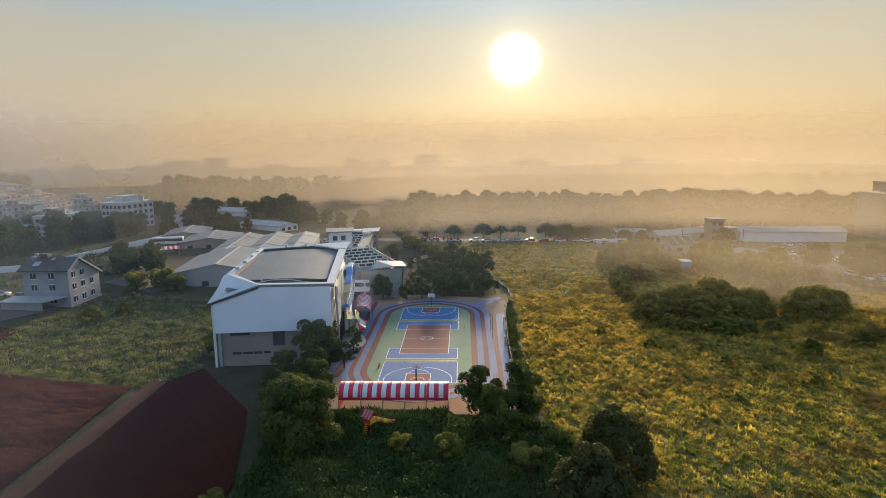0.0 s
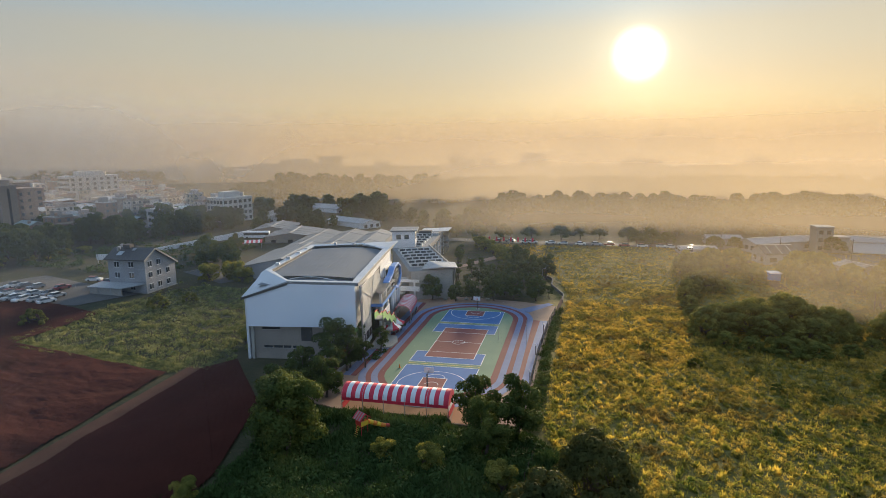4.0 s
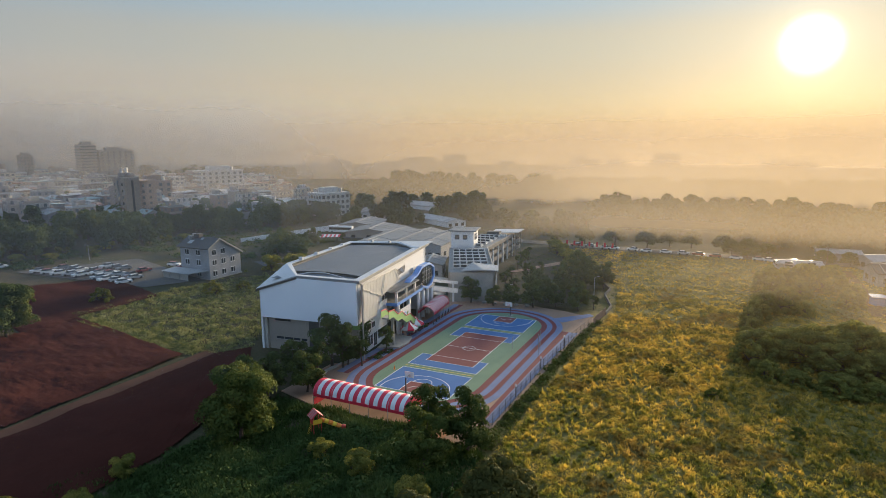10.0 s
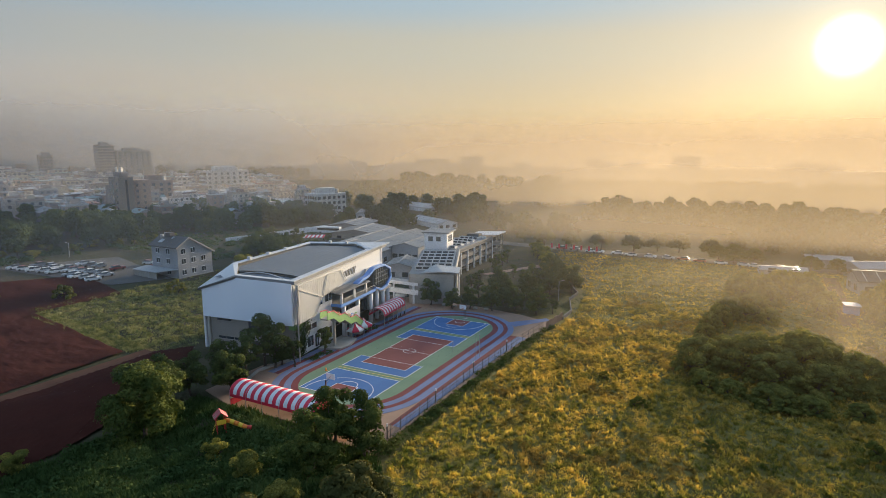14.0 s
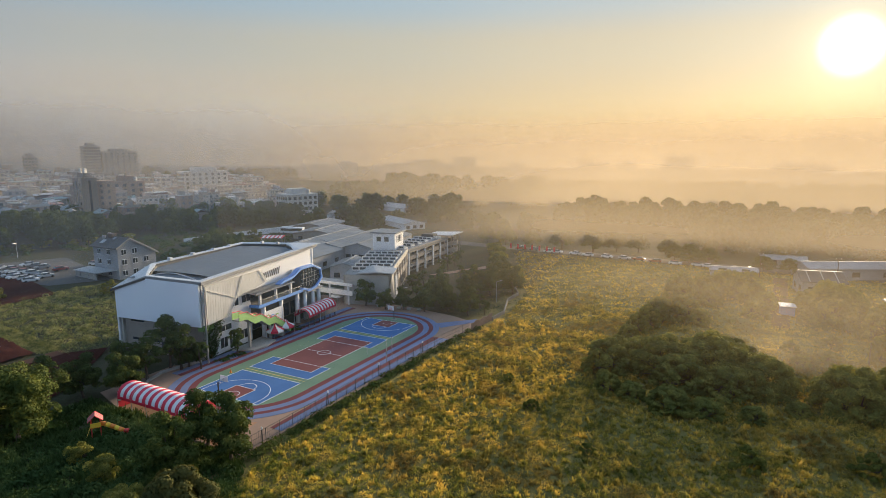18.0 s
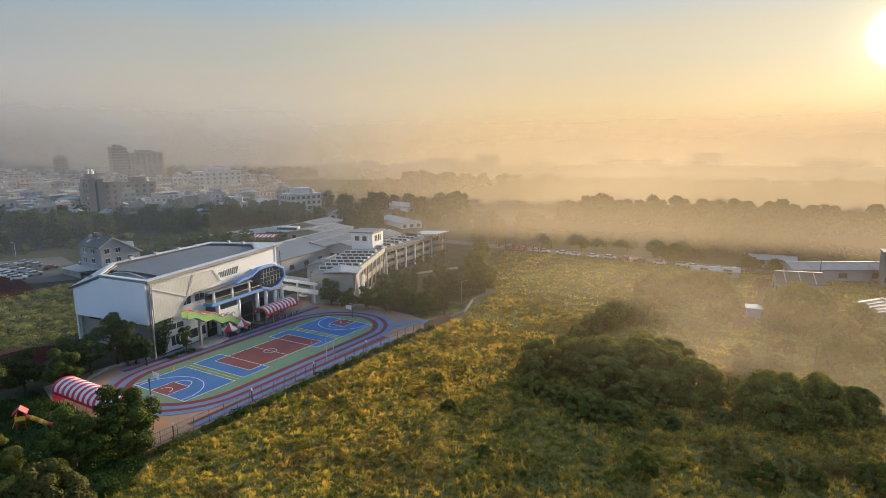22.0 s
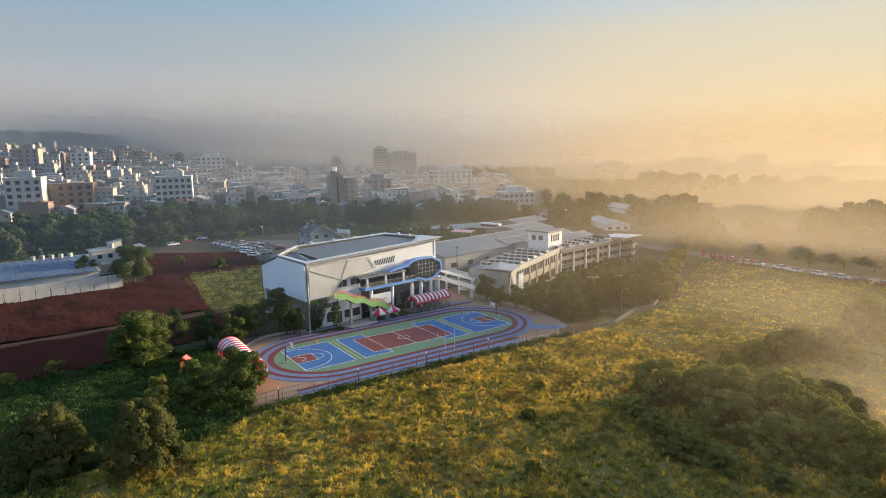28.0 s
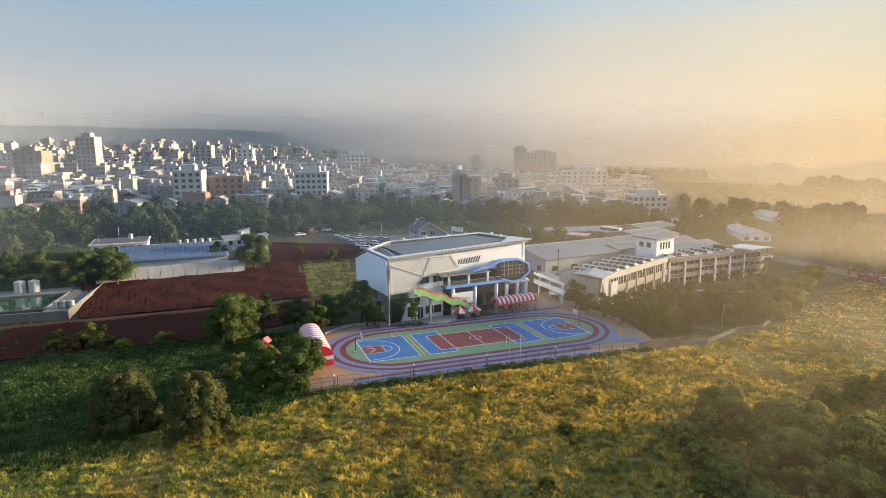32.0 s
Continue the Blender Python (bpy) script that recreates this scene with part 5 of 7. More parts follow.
hall("warehouse", "low workshop with pale green roof", -103, 250, 1.0, 14, 22, 24, 4.0, 5.6, "hall_roof", "beige", 4, 3)
hall("shed", "low shed with pale green roof", -122, 268, 1.2, 14, 18, 24, 4.0, 5.4, "hall_roof", "beige", 4, 3)
hall("warehouse", "pale-roofed shed across the road", -142, 372, 0.5, 70, 18, 36, 4.0, 5.6, "pale_roof", "white", 6, 3)
hall("warehouse", "low white-roofed hall beside trees", -96, 304, 0.5, 60, 12, 30, 3.6, 5.0, "pale_roof", "white", 5, 3)
hall("warehouse", "low pale hall among trees", -150, 322, 0.8, 30, 14, 30, 4.0, 5.5, "hall_roof", "white", 5, 3)
hall("warehouse", "long white-roofed workshop behind the meadow", 102, 264, 0, -64, 10, 29, 3.8, 5.2, "pale_roof", "house_grey", 8, 3)
hall("warehouse", "low pale workshop behind the meadow", 84, 277, 0, -86, 8, 14, 2.8, 3.7, "pale_roof", "house_grey", 6, 2)
hall("shed", "flat pale shed beside the hedgerow", 69, 252, 0, -82, 7, 14, 2.0, 2.6, "pale_roof", "house_grey", 5, 2)
hall("house", "dark-roofed house among trees", 92.5, 235, 0, -78, 10, 11, 4.2, 6.4, "dark_roof", "house_grey", 3, 2)
hall("shed", "low grey-roofed workshop with open end", 113, 219, 0, 20, 10, 10, 2.6, 3.6, "hall_roof", "house_grey", 4, 2)
hall("warehouse", "long shed beside the parking area", 150, 264, 0, 86, 12, 44, 4.5, 6.0, "pale_roof", "white", 8, 3)
bt = thing("house", "narrow white three-storey building with flat roof", "house", 116.5, 260.5, 0, 4)
part("wall", Build().box(-3, 3, -3, 3, 0, 10.0), MAT["beige"], bt)
part("wall", Build().box(3, 9, -3, 3, 0, 6.0), MAT["concrete"], bt)
part("roof", Build().box(-3.3, 3.3, -3.3, 3.3, 10.0, 10.4), MAT["concrete"], bt)
part("roof", Build().box(2.9, 9.3, -3.3, 3.3, 6.0, 6.4), MAT["concrete"], bt)
for z in (1.2, 4.4, 7.4):
    for x in (-2.2, 0.6):
        part("window", Build().box(x, x + 1.5, -3.08, -2.95, z, z + 1.5), MAT["glass"], bt)
kiosk = thing("garden_shed", "small blue shed with white lid roof at the field path", "shed", 84.0, 204.3, 0, 10)
part("wall", Build().box(-1.6, 1.6, -1.2, 1.2, -0.2, 2.3), MAT["blue"], kiosk)
part("roof", Build().plate([(-1.9, -1.5, 2.4), (1.9, -1.5, 2.3), (1.9, 1.5, 2.7), (-1.9, 1.5, 2.7)], 0.12), MAT["white"], kiosk)

# ---- walled yard with solar roof, tanks and pond ----
wall = thing("perimeter_wall", "weathered white perimeter wall", "wall", kind="structure")
WX0, WY0, WX1, WY1 = -86.5, 36.0, -89.0, 79.0
nseg = 12
for k in range(nseg):
    a, c = k / nseg, (k + 1) / nseg - 0.004
    p = [(WX0 + (WX1 - WX0) * q, WY0 + (WY1 - WY0) * q) for q in (a, c)]
    z = 4.6 + 0.3 * a
    part("wall_panel", Build().prism([(p[0][0], p[0][1]), (p[1][0], p[1][1]), (p[1][0] - 0.3, p[1][1]), (p[0][0] - 0.3, p[0][1])], z - 2.6, z + 2.3), MAT["yard_wall"], wall)
    part("wall_post", Build().box(p[0][0] - 0.32, p[0][0] + 0.02, p[0][1] - 0.05, p[0][1] + 0.05, z - 2.6, z + 2.32), MAT["yard_wall"], wall)
part("wall_panel", Build().box(-125, -89, 78.9, 79.2, 2.4, 7.2), MAT["yard_wall"], wall)
part("wall_panel", Build().box(-118, -86.5, 35.7, 36.0, 2.4, 6.8), MAT["yard_wall"], wall)
solar = thing("solar_roof_hall", "low hall with a roof of blue solar panels", "building", -112, 56, 4.0, 3)
part("wall", Build().box(-13.5, 12.5, -17.5, 17.5, -1, 3.0), MAT["white"], solar)
part("roof", Build().plate([(13.5, -18, 3.1), (13.5, 18, 3.1), (-14, 18, 5.0), (-14, -18, 5.0)], 0.15), MAT["steel"], solar)
pan = Build().box(-1.02, 1.02, -0.64, 0.64, 0, 0.05).mesh("solar_panel", MAT["solar"])
for i in range(12):
    for j in range(25):
        u, v = 12.3 - i * 2.15, -16.6 + j * 1.38
        o = part("solar_panel", pan, None, solar)
        o.matrix_basis = pose(u, v, 3.25 + (13.5 - u) * 0.0691, 0, 3.95, 0)
for k in range(5):
    part("roof_fan", Build().rod((-12.0, 2 + k * 2.6, 4.9), (-12.0, 2 + k * 2.6, 6.3), 0.8, n=10), MAT["steel"], solar, "grey roof ventilator")
office = thing("outbuilding", "white flat-roofed outbuilding with dark roof deck", "building", -131, 37, 5.0, 3)
part("wall", Build().box(-8, 8, -9, 9, -1, 5.0), MAT["yard_wall"], office)
part("roof", Build().box(-8.6, 8.6, -9.6, 9.6, 5.0, 5.5), MAT["yard_wall"], office)
part("roof_deck", Build().box(-8.0, 8.0, -9.0, 9.0, 5.5, 5.56), MAT["dark_roof"], office)
for k in range(6):
    part("window", Build().box(8.0, 8.08, -8 + k * 2.8, -6.2 + k * 2.8, 2.4, 4.3), MAT["glass"], office)
part("roof_tank", Build().rod((-3, 3, 5.5), (-3, 3, 7.4), 0.8, n=12), MAT["steel"], office)
part("aerial", Build().rod((-4, -1, 5.5), (-4, -1, 10.5), 0.1), MAT["steel"], office)
shed2 = thing("outbuilding", "white outbuilding of two blocks with sloping roofs", "building", -110, 80.3, 5.2, 4)
part("wall", Build().prism([(-3, 0.6), (4.2, 0.6), (4.2, 7.6), (-3, 7.6)], -1, [6.6, 6.6, 7.4, 7.4]), MAT["yard_wall"], shed2)
part("roof", Build().plate([(-3.5, 0.1, 6.65), (4.8, 0.1, 6.65), (4.8, 8.1, 7.6), (-3.5, 8.1, 7.6)], 0.18), MAT["concrete"], shed2)
part("side_wing", Build().box(-6.5, 0.6, -7.2, 0.6, -1, 6.9), MAT["yard_wall"], shed2)
part("side_roof", Build().plate([(-7.0, -7.7, 6.95), (1.1, -7.7, 6.95), (1.1, 0.6, 7.3), (-7.0, 0.6, 7.3)], 0.18), MAT["concrete"], shed2)
part("stair_head", Build().prism([(-6.0, -1.6), (-2.4, -1.6), (-2.4, 2.2), (-6.0, 2.2)], 6.5, [8.6, 8.6, 9.4, 9.4]), MAT["yard_wall"], shed2)
part("stair_head_roof", Build().plate([(-6.3, -1.9, 8.6), (-2.1, -1.9, 8.6), (-2.1, 2.5, 9.5), (-6.3, 2.5, 9.5)], 0.15), MAT["concrete"], shed2)
part("roof_tank", Build().rod((-1.2, -1.0, 7.2), (-1.2, -1.0, 8.7), 0.7, n=12), MAT["steel"], shed2)
part("lean_to", Build().plate([(0.6, -5.0, 3.4), (3.4, -5.0, 2.8), (3.4, 0.4, 2.8), (0.6, 0.4, 3.4)], 0.12), MAT["concrete"], shed2)
for y in (-5.6, -2.6):
    part("window", Build().box(0.6, 0.68, y, y + 1.3, 4.3, 5.7), MAT["glass"], shed2)
part("window", Build().box(4.2, 4.28, 3.2, 4.4, 3.6, 5.0), MAT["glass"], shed2)

pool = thing("fish_pond", "walled green fish pond with concrete apron", "pond", -72, 0, 0, -4, kind="structure")
part("basin", Build().box(-18, 16.4, -40, 36.5, -2.0, 2.05), MAT["old_concrete"], pool)
part("water", Build().box(-7.6, 11.2, -39, 29.4, 2.05, 2.3), MAT["pond"], pool, "still green water")
part("apron", Build().box(-18, 16, 30, 36.4, 2.05, 2.62), MAT["old_concrete"], pool)
part("pond_wall", Build().box(-8.4, 12.0, 29.4, 30.0, 2.05, 2.85), MAT["old_concrete"], pool)
part("pond_wall", Build().box(-18, -7.6, -40, 29.4, 2.05, 2.7), MAT["old_concrete"], pool, "raised bank with tanks")
part("pond_wall", Build().box(11.2, 11.9, -39, 29.4, 2.05, 2.75), MAT["dark"], pool, "dark pond edge")
part("pond_wall", Build().box(16.0, 16.6, -40, 36.6, -2.0, 3.0), MAT["old_concrete"], pool, "stained concrete front wall")
part("pond_wall", Build().box(-18, 16.0, 36.3, 36.6, 2.0, 3.1), MAT["old_concrete"], pool)
for k in range(2):
    tk = thing("water_tank", "white cylindrical water tank", "tank", -83.2 + k * 0.2, 17.0 + k * 3.6, 2.7, 0)
    part("tank_body", Build().rod((0, 0, 0), (0, 0, 3.2), 1.45, n=18), MAT["yard_wall"], tk, smooth=False)
    part("lid", Build().rod((0, 0, 3.2), (0, 0, 3.55), 1.45, 0.4, n=18), MAT["yard_wall"], tk)
    part("pipe", Build().rod((1.5, 0.4, 0), (1.5, 0.4, 3.4), 0.07), MAT["steel"], tk)
for k in range(3):
    solid("water_tank", Build().rod((0, 0, 0), (0, 0, 1.8), 0.75, n=14), MAT["steel"], "small stainless steel water tank on the pond wall", "tank", -58.6 + k * 0.1, 31.6 + k * 1.7, 2.62)

# ---- town on the rising ground ----
def town_house(w, d, storeys, style, split):
    """A block house: walls, parapet or sheet roof, roof room, tank and windows."""
    h = storeys * 3.2
    t = thing("town_house", "concrete town house with flat roof", "house", 0, 0, -90)
    part("wall", Build().box(-w / 2, w / 2, -d / 2, d / 2, -6, h), MAT["town"], t)
    if style == 0:
        part("parapet", Build().box(-w / 2 - 0.15, w / 2 + 0.15, -d / 2 - 0.15, d / 2 + 0.15, h - 0.2, h + 0.25).box(w / 2 - 0.1, w / 2 + 0.15, -d / 2, d / 2, h + 0.25, h + 1.0).box(-w / 2, w / 2, d / 2 - 0.1, d / 2 + 0.15, h + 0.25, h + 1.0), MAT["town"], t)
        part("roof_room", Build().box(-w / 2 + 1, -w / 2 + 4.5, -1.5, 2.5, h, h + 2.8), MAT["town"], t)
    elif style == 1:
        part("roof", Build().plate([(-w / 2 - 0.6, -d / 2 - 0.6, h + 1.2), (w / 2 + 0.6, -d / 2 - 0.6, h + 1.0), (w / 2 + 0.6, d / 2 + 0.6, h + 1.6), (-w / 2 - 0.6, d / 2 + 0.6, h + 1.8)], 0.15), MAT["town_roof"], t)
        part("roof_room", Build().box(-w / 2, w / 2 - 2.0, -d / 2, d / 2, h, h + 1.1), MAT["town"], t)
    else:
        for s in (-1, 1):
            part("roof", Build().plate([(-w / 2 - 0.5, -d / 2 - 0.5, h), (w / 2 + 0.5, -d / 2 - 0.5, h), (w / 2 + 0.5, 0, h + 1.9), (-w / 2 - 0.5, 0, h + 1.9)] if s < 0 else [(-w / 2 - 0.5, 0, h + 1.9), (w / 2 + 0.5, 0, h + 1.9), (w / 2 + 0.5, d / 2 + 0.5, h), (-w / 2 - 0.5, d / 2 + 0.5, h)], 0.15), MAT["town_roof"], t)
        part("gable", Build().plate([(w / 2 - 0.05, -d / 2, h), (w / 2 - 0.05, d / 2, h), (w / 2 - 0.05, 0, h + 1.8)], 0.2), MAT["town"], t)
    part("roof_tank", Build().rod((w / 4, -d / 4, h + 0.2), (w / 4, -d / 4, h + 1.9), 0.7, n=8), MAT["town"], t)
    joined = Build()
    for s in range(storeys):
        z = s * 3.2 + 1.0
        n = max(2, int(d / 3.2))
        for k in range(n):
            y = -d / 2 + d * (k + 0.5) / n
            b = Build().box(w / 2, w / 2 + 0.08, y - 0.75, y + 0.75, z, z + 1.5)
            (part("window", b, MAT["town_glass"], t) if split else joined.add(b.v, b.f))
        n = max(2, int(w / 3.6))
        for k in range(n):
            x = -w / 2 + w * (k + 0.5) / n
            for s2 in (-1, 1):
                b = Build().box(x - 0.7, x + 0.7, s2 * d / 2 - 0.06, s2 * d / 2 + 0.06, z, z + 1.4)
                (part("window", b, MAT["town_glass"], t) if split and s2 < 0 else joined.add(b.v, b.f))
        if style == 0:
            joined2 = Build().box(w / 2, w / 2 + 1.0, -d / 2 + 0.4, d / 2 - 0.4, s * 3.2 - 0.1, s * 3.2 + 0.1).box(w / 2 + 0.9, w / 2 + 1.0, -d / 2 + 0.4, d / 2 - 0.4, s * 3.2, s * 3.2 + 0.8)
            if s:
                part("balcony", joined2, MAT["town"], t)
    if joined.v:
        tagged(part("glazing", joined, MAT["town_glass"], t), kind="stuff")
    return t


rng = random.Random(11)
kinds = {}
for split in (True, False):
    kinds[split] = [town_house(w, d, s, st, split) for w, d, s, st in ((10, 9, 3, 0), (12, 8, 2, 2), (9, 11, 3, 0), (14, 10, 2, 1), (11, 7, 2, 1), (8, 8, 4, 0), (15, 12, 2, 2), (10, 14, 3, 1))]
placed = []
far_spots = []
r = 345.0
while r < 880:
    step = 12.6 + (r - 345) * 0.02
    az = 51.0
    while az < 110:
        x = 112 - r * math.sin(radians(az)) + rng.uniform(-3, 3)
        y = 70 + r * math.cos(radians(az)) + rng.uniform(-3, 3)
        az += math.degrees((step + rng.uniform(-2.0, 4.5)) / r)
        gap = 0.10 + (0.35 if r > 560 and az < 66 else 0.0) + (0.3 if r > 700 else 0)
        if rng.random() < gap or (r < 380 and az < 62):
            continue
        near = r < 372
        if r > 500:
            far_spots.append((x, y, rng.choice((9, 11, 13, 15)), rng.choice((8, 10, 12)), rng.choice((2, 2, 2, 3, 3, 3, 4)), rng.choice((-14, 76, -20, -8)) + rng.uniform(-5, 5)))
            continue
        src_ob = kinds[near][rng.choice((0, 1, 1, 2, 3, 3, 4, 4, 5, 6, 7))]
        c = copy_thing(src_ob, pose(x, y, float(height(x, y)), 0, 0, rng.choice((-14, -14, 76, -20, 166, -10)) + rng.uniform(-5, 5)) @ Matrix.Diagonal((0.86, 0.86, 0.92, 1)))
        c["group"] = "town houses"
        placed.append((x, y))
    r += step * 1.05

far_walls, far_roofs, far_glass = Build(), Build(), Build()
for x, y, w, d, st, a in far_spots:
    m, h = pose(x, y, float(height(x, y)), 0, 0, a), st * 3.2
    for dst, boxes in ((far_walls, [(-w / 2, w / 2, -d / 2, d / 2, -8, h)] + ([(-w / 2 + 1, -w / 4 + 1, -2, 2, h, h + 2.6)] if st > 2 else [])),
                       (far_roofs, [(-w / 2 - 0.4, w / 2 + 0.4, -d / 2 - 0.4, d / 2 + 0.4, h + 0.02, h + (0.5 if st > 2 else 1.0))]),
                       (far_glass, [(w / 2, w / 2 + 0.1, -d / 2 + d * (k + 0.2) / 3, -d / 2 + d * (k + 0.75) / 3, f * 3.2 + 1, f * 3.2 + 2.5) for f in range(st) for k in range(3)] + [(-w / 2 + w * (k + 0.25) / 3, -w / 2 + w * (k + 0.7) / 3, -d / 2 - 0.1, -d / 2, f * 3.2 + 1, f * 3.2 + 2.5) for f in range(st) for k in range(3)])):
        for bx in boxes:
            b = Build().box(*bx)
            dst.add([m @ Vector(p) for p in b.v], b.f)
far_town = thing("far_town", "distant town houses on the hazy slope", "houses", kind="stuff")
for nm, b, mt in (("far_walls", far_walls, "town_far"), ("far_roofs", far_roofs, "roof_far"), ("far_windows", far_glass, "town_glass")):
    tagged(part(nm, b, MAT[mt], far_town), kind="stuff")
for lst in kinds.values():
    for t in lst:
        for o in (*t.children, t):
            bpy.data.objects.remove(o)


def tower_block(label, x, y, z, rz, w, d, floors, wall, cols, crown=True, name="apartment_block"):
    """A taller block with separate windows on its two seen sides."""
    t = thing(name, label, "building", x, y, z, rz)
    h = floors * 3.2
    part("wall", Build().box(-w / 2, w / 2, -d / 2, d / 2, -8, h), MAT[wall], t)
    part("parapet", Build().box(-w / 2 - 0.2, w / 2 + 0.2, -d / 2 - 0.2, d / 2 + 0.2, h, h + 0.9), MAT[wall], t)
    if crown:
        part("roof_room", Build().box(-w / 4, w / 5, -d / 4, d / 4, h, h + 4.0), MAT[wall], t)
        part("roof_tank", Build().rod((w / 3, d / 4, h + 0.9), (w / 3, d / 4, h + 3.4), 1.0, n=10), MAT["steel"], t)
    g = Build().box(0, 0.1, -0.9, 0.9, 0, 1.7).mesh("window", MAT["glass"])
    g2 = Build().box(-0.9, 0.9, -0.1, 0, 0, 1.7).mesh("window", MAT["glass"])
    for f in range(floors):
        for k in range(cols):
            o = part("window", g, None, t)
            o.location = (w / 2, -d / 2 + d * (k + 0.5) / cols, f * 3.2 + 0.9)
        for k in range(max(2, cols - 1)):
            o = part("window", g2, None, t)
            o.location = (-w / 2 + w * (k + 0.5) / max(2, cols - 1), -d / 2, f * 3.2 + 0.9)
    return t


tower_block("white six-storey block with tall framed windows", -237, 57, 13.5, -14, 10, 15, 6, "yard_wall", 4)
tower_block("brown-framed five-storey apartment block", -243, 76, 13.0, -14, 10, 20, 5, "brick_brown", 5, False)
tower_block("white block with dark roof storey", -239, 123, 11.5, -14, 14, 18, 6, "yard_wall", 6)
bt = thing("apartment_block", "brown tiled tower block with dark window strips and roof tanks", "building", -216, 211, 9.0, -10)
part("wall", Build().box(-5.5, 5.0, -7.5, 7.5, -8, 17.8), MAT["brick_brown"], bt)
part("corner_tower", Build().box(-5.5, 5.6, -7.9, -1.0, -8, 20.4), MAT["tower_grey"], bt, "taller grey-brown corner tower")
part("rear_wing", Build().box(-13.0, -5.5, -6.5, 3.0, -8, 16.0), MAT["tower_grey"], bt)
part("parapet", Build().box(-5.7, 5.2, -1.0, 7.7, 17.8, 18.6), MAT["brick_brown"], bt)
part("roof_room", Build().box(-4.0, 3.0, -6.0, -2.0, 20.4, 22.6), MAT["tower_grey"], bt)
for x, y in ((-2.6, -5.0), (-0.6, -3.4), (1.6, -4.8)):
    part("roof_tank", Build().rod((x, y, 22.6), (x, y, 25.0), 0.6, n=10), MAT["yard_wall"], bt, "pale upright roof tank")
part("window_strip", Build().box(5.6, 5.68, -4.9, -3.9, 2.0, 19.0), MAT["glass"], bt)
part("window_strip", Build().box(-1.6, -0.4, -7.98, -7.9, 2.0, 19.0), MAT["glass"], bt)
for f in range(6):
    for y in (0.4, 3.8):
        part("window", Build().box(5.0, 5.08, y, y + 1.1, f * 2.9 + 1.0, f * 2.9 + 2.3), MAT["glass"], bt)
    part("window", Build().box(-4.6, -3.6, -7.98, -7.9, f * 3.0 + 1.4, f * 3.0 + 2.7), MAT["glass"], bt)
    part("window", Build().box(2.2, 3.6, -7.98, -7.9, f * 3.0 + 1.4, f * 3.0 + 2.7), MAT["glass"], bt)
tower_block("pinkish beige apartment block on the slope", -415, -22, 30, -14, 12, 14, 8, "pink_beige", 4)
tower_block("pale red apartment block", -395, -55, 26, -14, 14, 20, 6, "brick_brown", 4)
tower_block("white twin apartment block", -440, 190, 15, -10, 14, 24, 8, "yard_wall", 6)
tower_block("white four-storey block by the road", -172, 307, 2.5, -20, 14, 20, 4, "yard_wall", 6)
tower_block("white low apartment block", -186, 268, 3.0, -15, 10, 12, 3, "yard_wall", 3)
tower_block("large grey tower complex in the haze", -600, 444, 8, -20, 22, 16, 12, "concrete", 7)
tower_block("large grey tower complex in the haze", -590, 470, 8, -20, 24, 36, 10, "concrete", 6)
tower_block("tall grey block in the haze", -604, 382, 10, -20, 14, 12, 8, "concrete", 4)
tower_block("white block in the town", -470, 95, 27, -14, 12, 14, 6, "yard_wall", 3)
tower_block("orange-topped white block in the town", -450, 60, 27, -14, 12, 14, 7, "beige", 3)
tower_block("white apartments in the haze", -312, 356, 6, -18, 14, 34, 6, "yard_wall", 7)
tower_block("brown apartments in the haze", -268, 262, 7, -18, 12, 18, 5, "brick_brown", 4)
tower_block("dark tower block beside the parking area", 201, 268, 0, 10, 22, 24, 6, "old_concrete", 6)
tower_block("dark tower block beside the parking area", 222, 290, 0, 10, 22, 24, 7, "old_concrete", 6)
rng = random.Random(17)
for k in range(26):
    az = rng.uniform(-24, 34) if k < 18 else rng.uniform(28, 40)
    r = rng.uniform(860, 1180)
    x, y, w, d, f = 60 - r * math.sin(radians(az)), 40 + r * math.cos(radians(az)), rng.uniform(14, 42), rng.uniform(16, 36), rng.choice((3, 4, 5, 6, 6, 8))
    tower_block("far apartment block in the haze", x, y, 0, -5, w, d, f, "concrete", 3, rng.random() < 0.4)

# coach at the depot, boundary walls
coach = thing("coach", "white coach parked behind the warehouses", "bus", -121, 246.5, 2.4, 12)
part("body", Build().box(-6, 6, -1.25, 1.25, 0.5, 3.4), MAT["white"], coach, bevel=0.15)
part("window_band", Build().box(-5.6, 5.9, -1.29, 1.29, 1.7, 2.8), MAT["glass"], coach, "dark window band")
for x in (-4, 4):
    for s in (-1, 1):
        part("wheel", Build().rod((x, s * 1.0, 0.5), (x, s * 1.3, 0.5), 0.5, n=12), MAT["rubber"], coach)
bw = thing("boundary_wall", "long pale boundary wall behind the warehouses", "wall", kind="structure")
for k in range(16):
    x, y = -139 + k * 0.75, 200 + k * 3.9
    part("wall_panel", Build().prism([(x, y), (x + 0.74, y + 3.88), (x + 0.44, y + 3.95), (x - 0.3, y + 0.05)], -1, 5.2), MAT["white"], bw)

awn = thing("car_shelter", "low red and white striped car shelter", "shelter", -110.5, 222.0, 2.3, 28)
for k in range(12):
    part("roof_strip", Build().plate([(-5.4 + k * 0.9, -2.2, 2.5), (-4.5 + k * 0.9, -2.2, 2.5), (-4.5 + k * 0.9, 2.2, 3.1), (-5.4 + k * 0.9, 2.2, 3.1)], 0.08), MAT["tent_red" if k % 2 else "tent_white"], awn)
for x in (-5, 0, 5):
    for y in (-2, 2):
        part("post", Build().rod((x, y, -0.5), (x, y, 2.55 + 0.1 * (y > 0)), 0.07), MAT["steel"], awn)

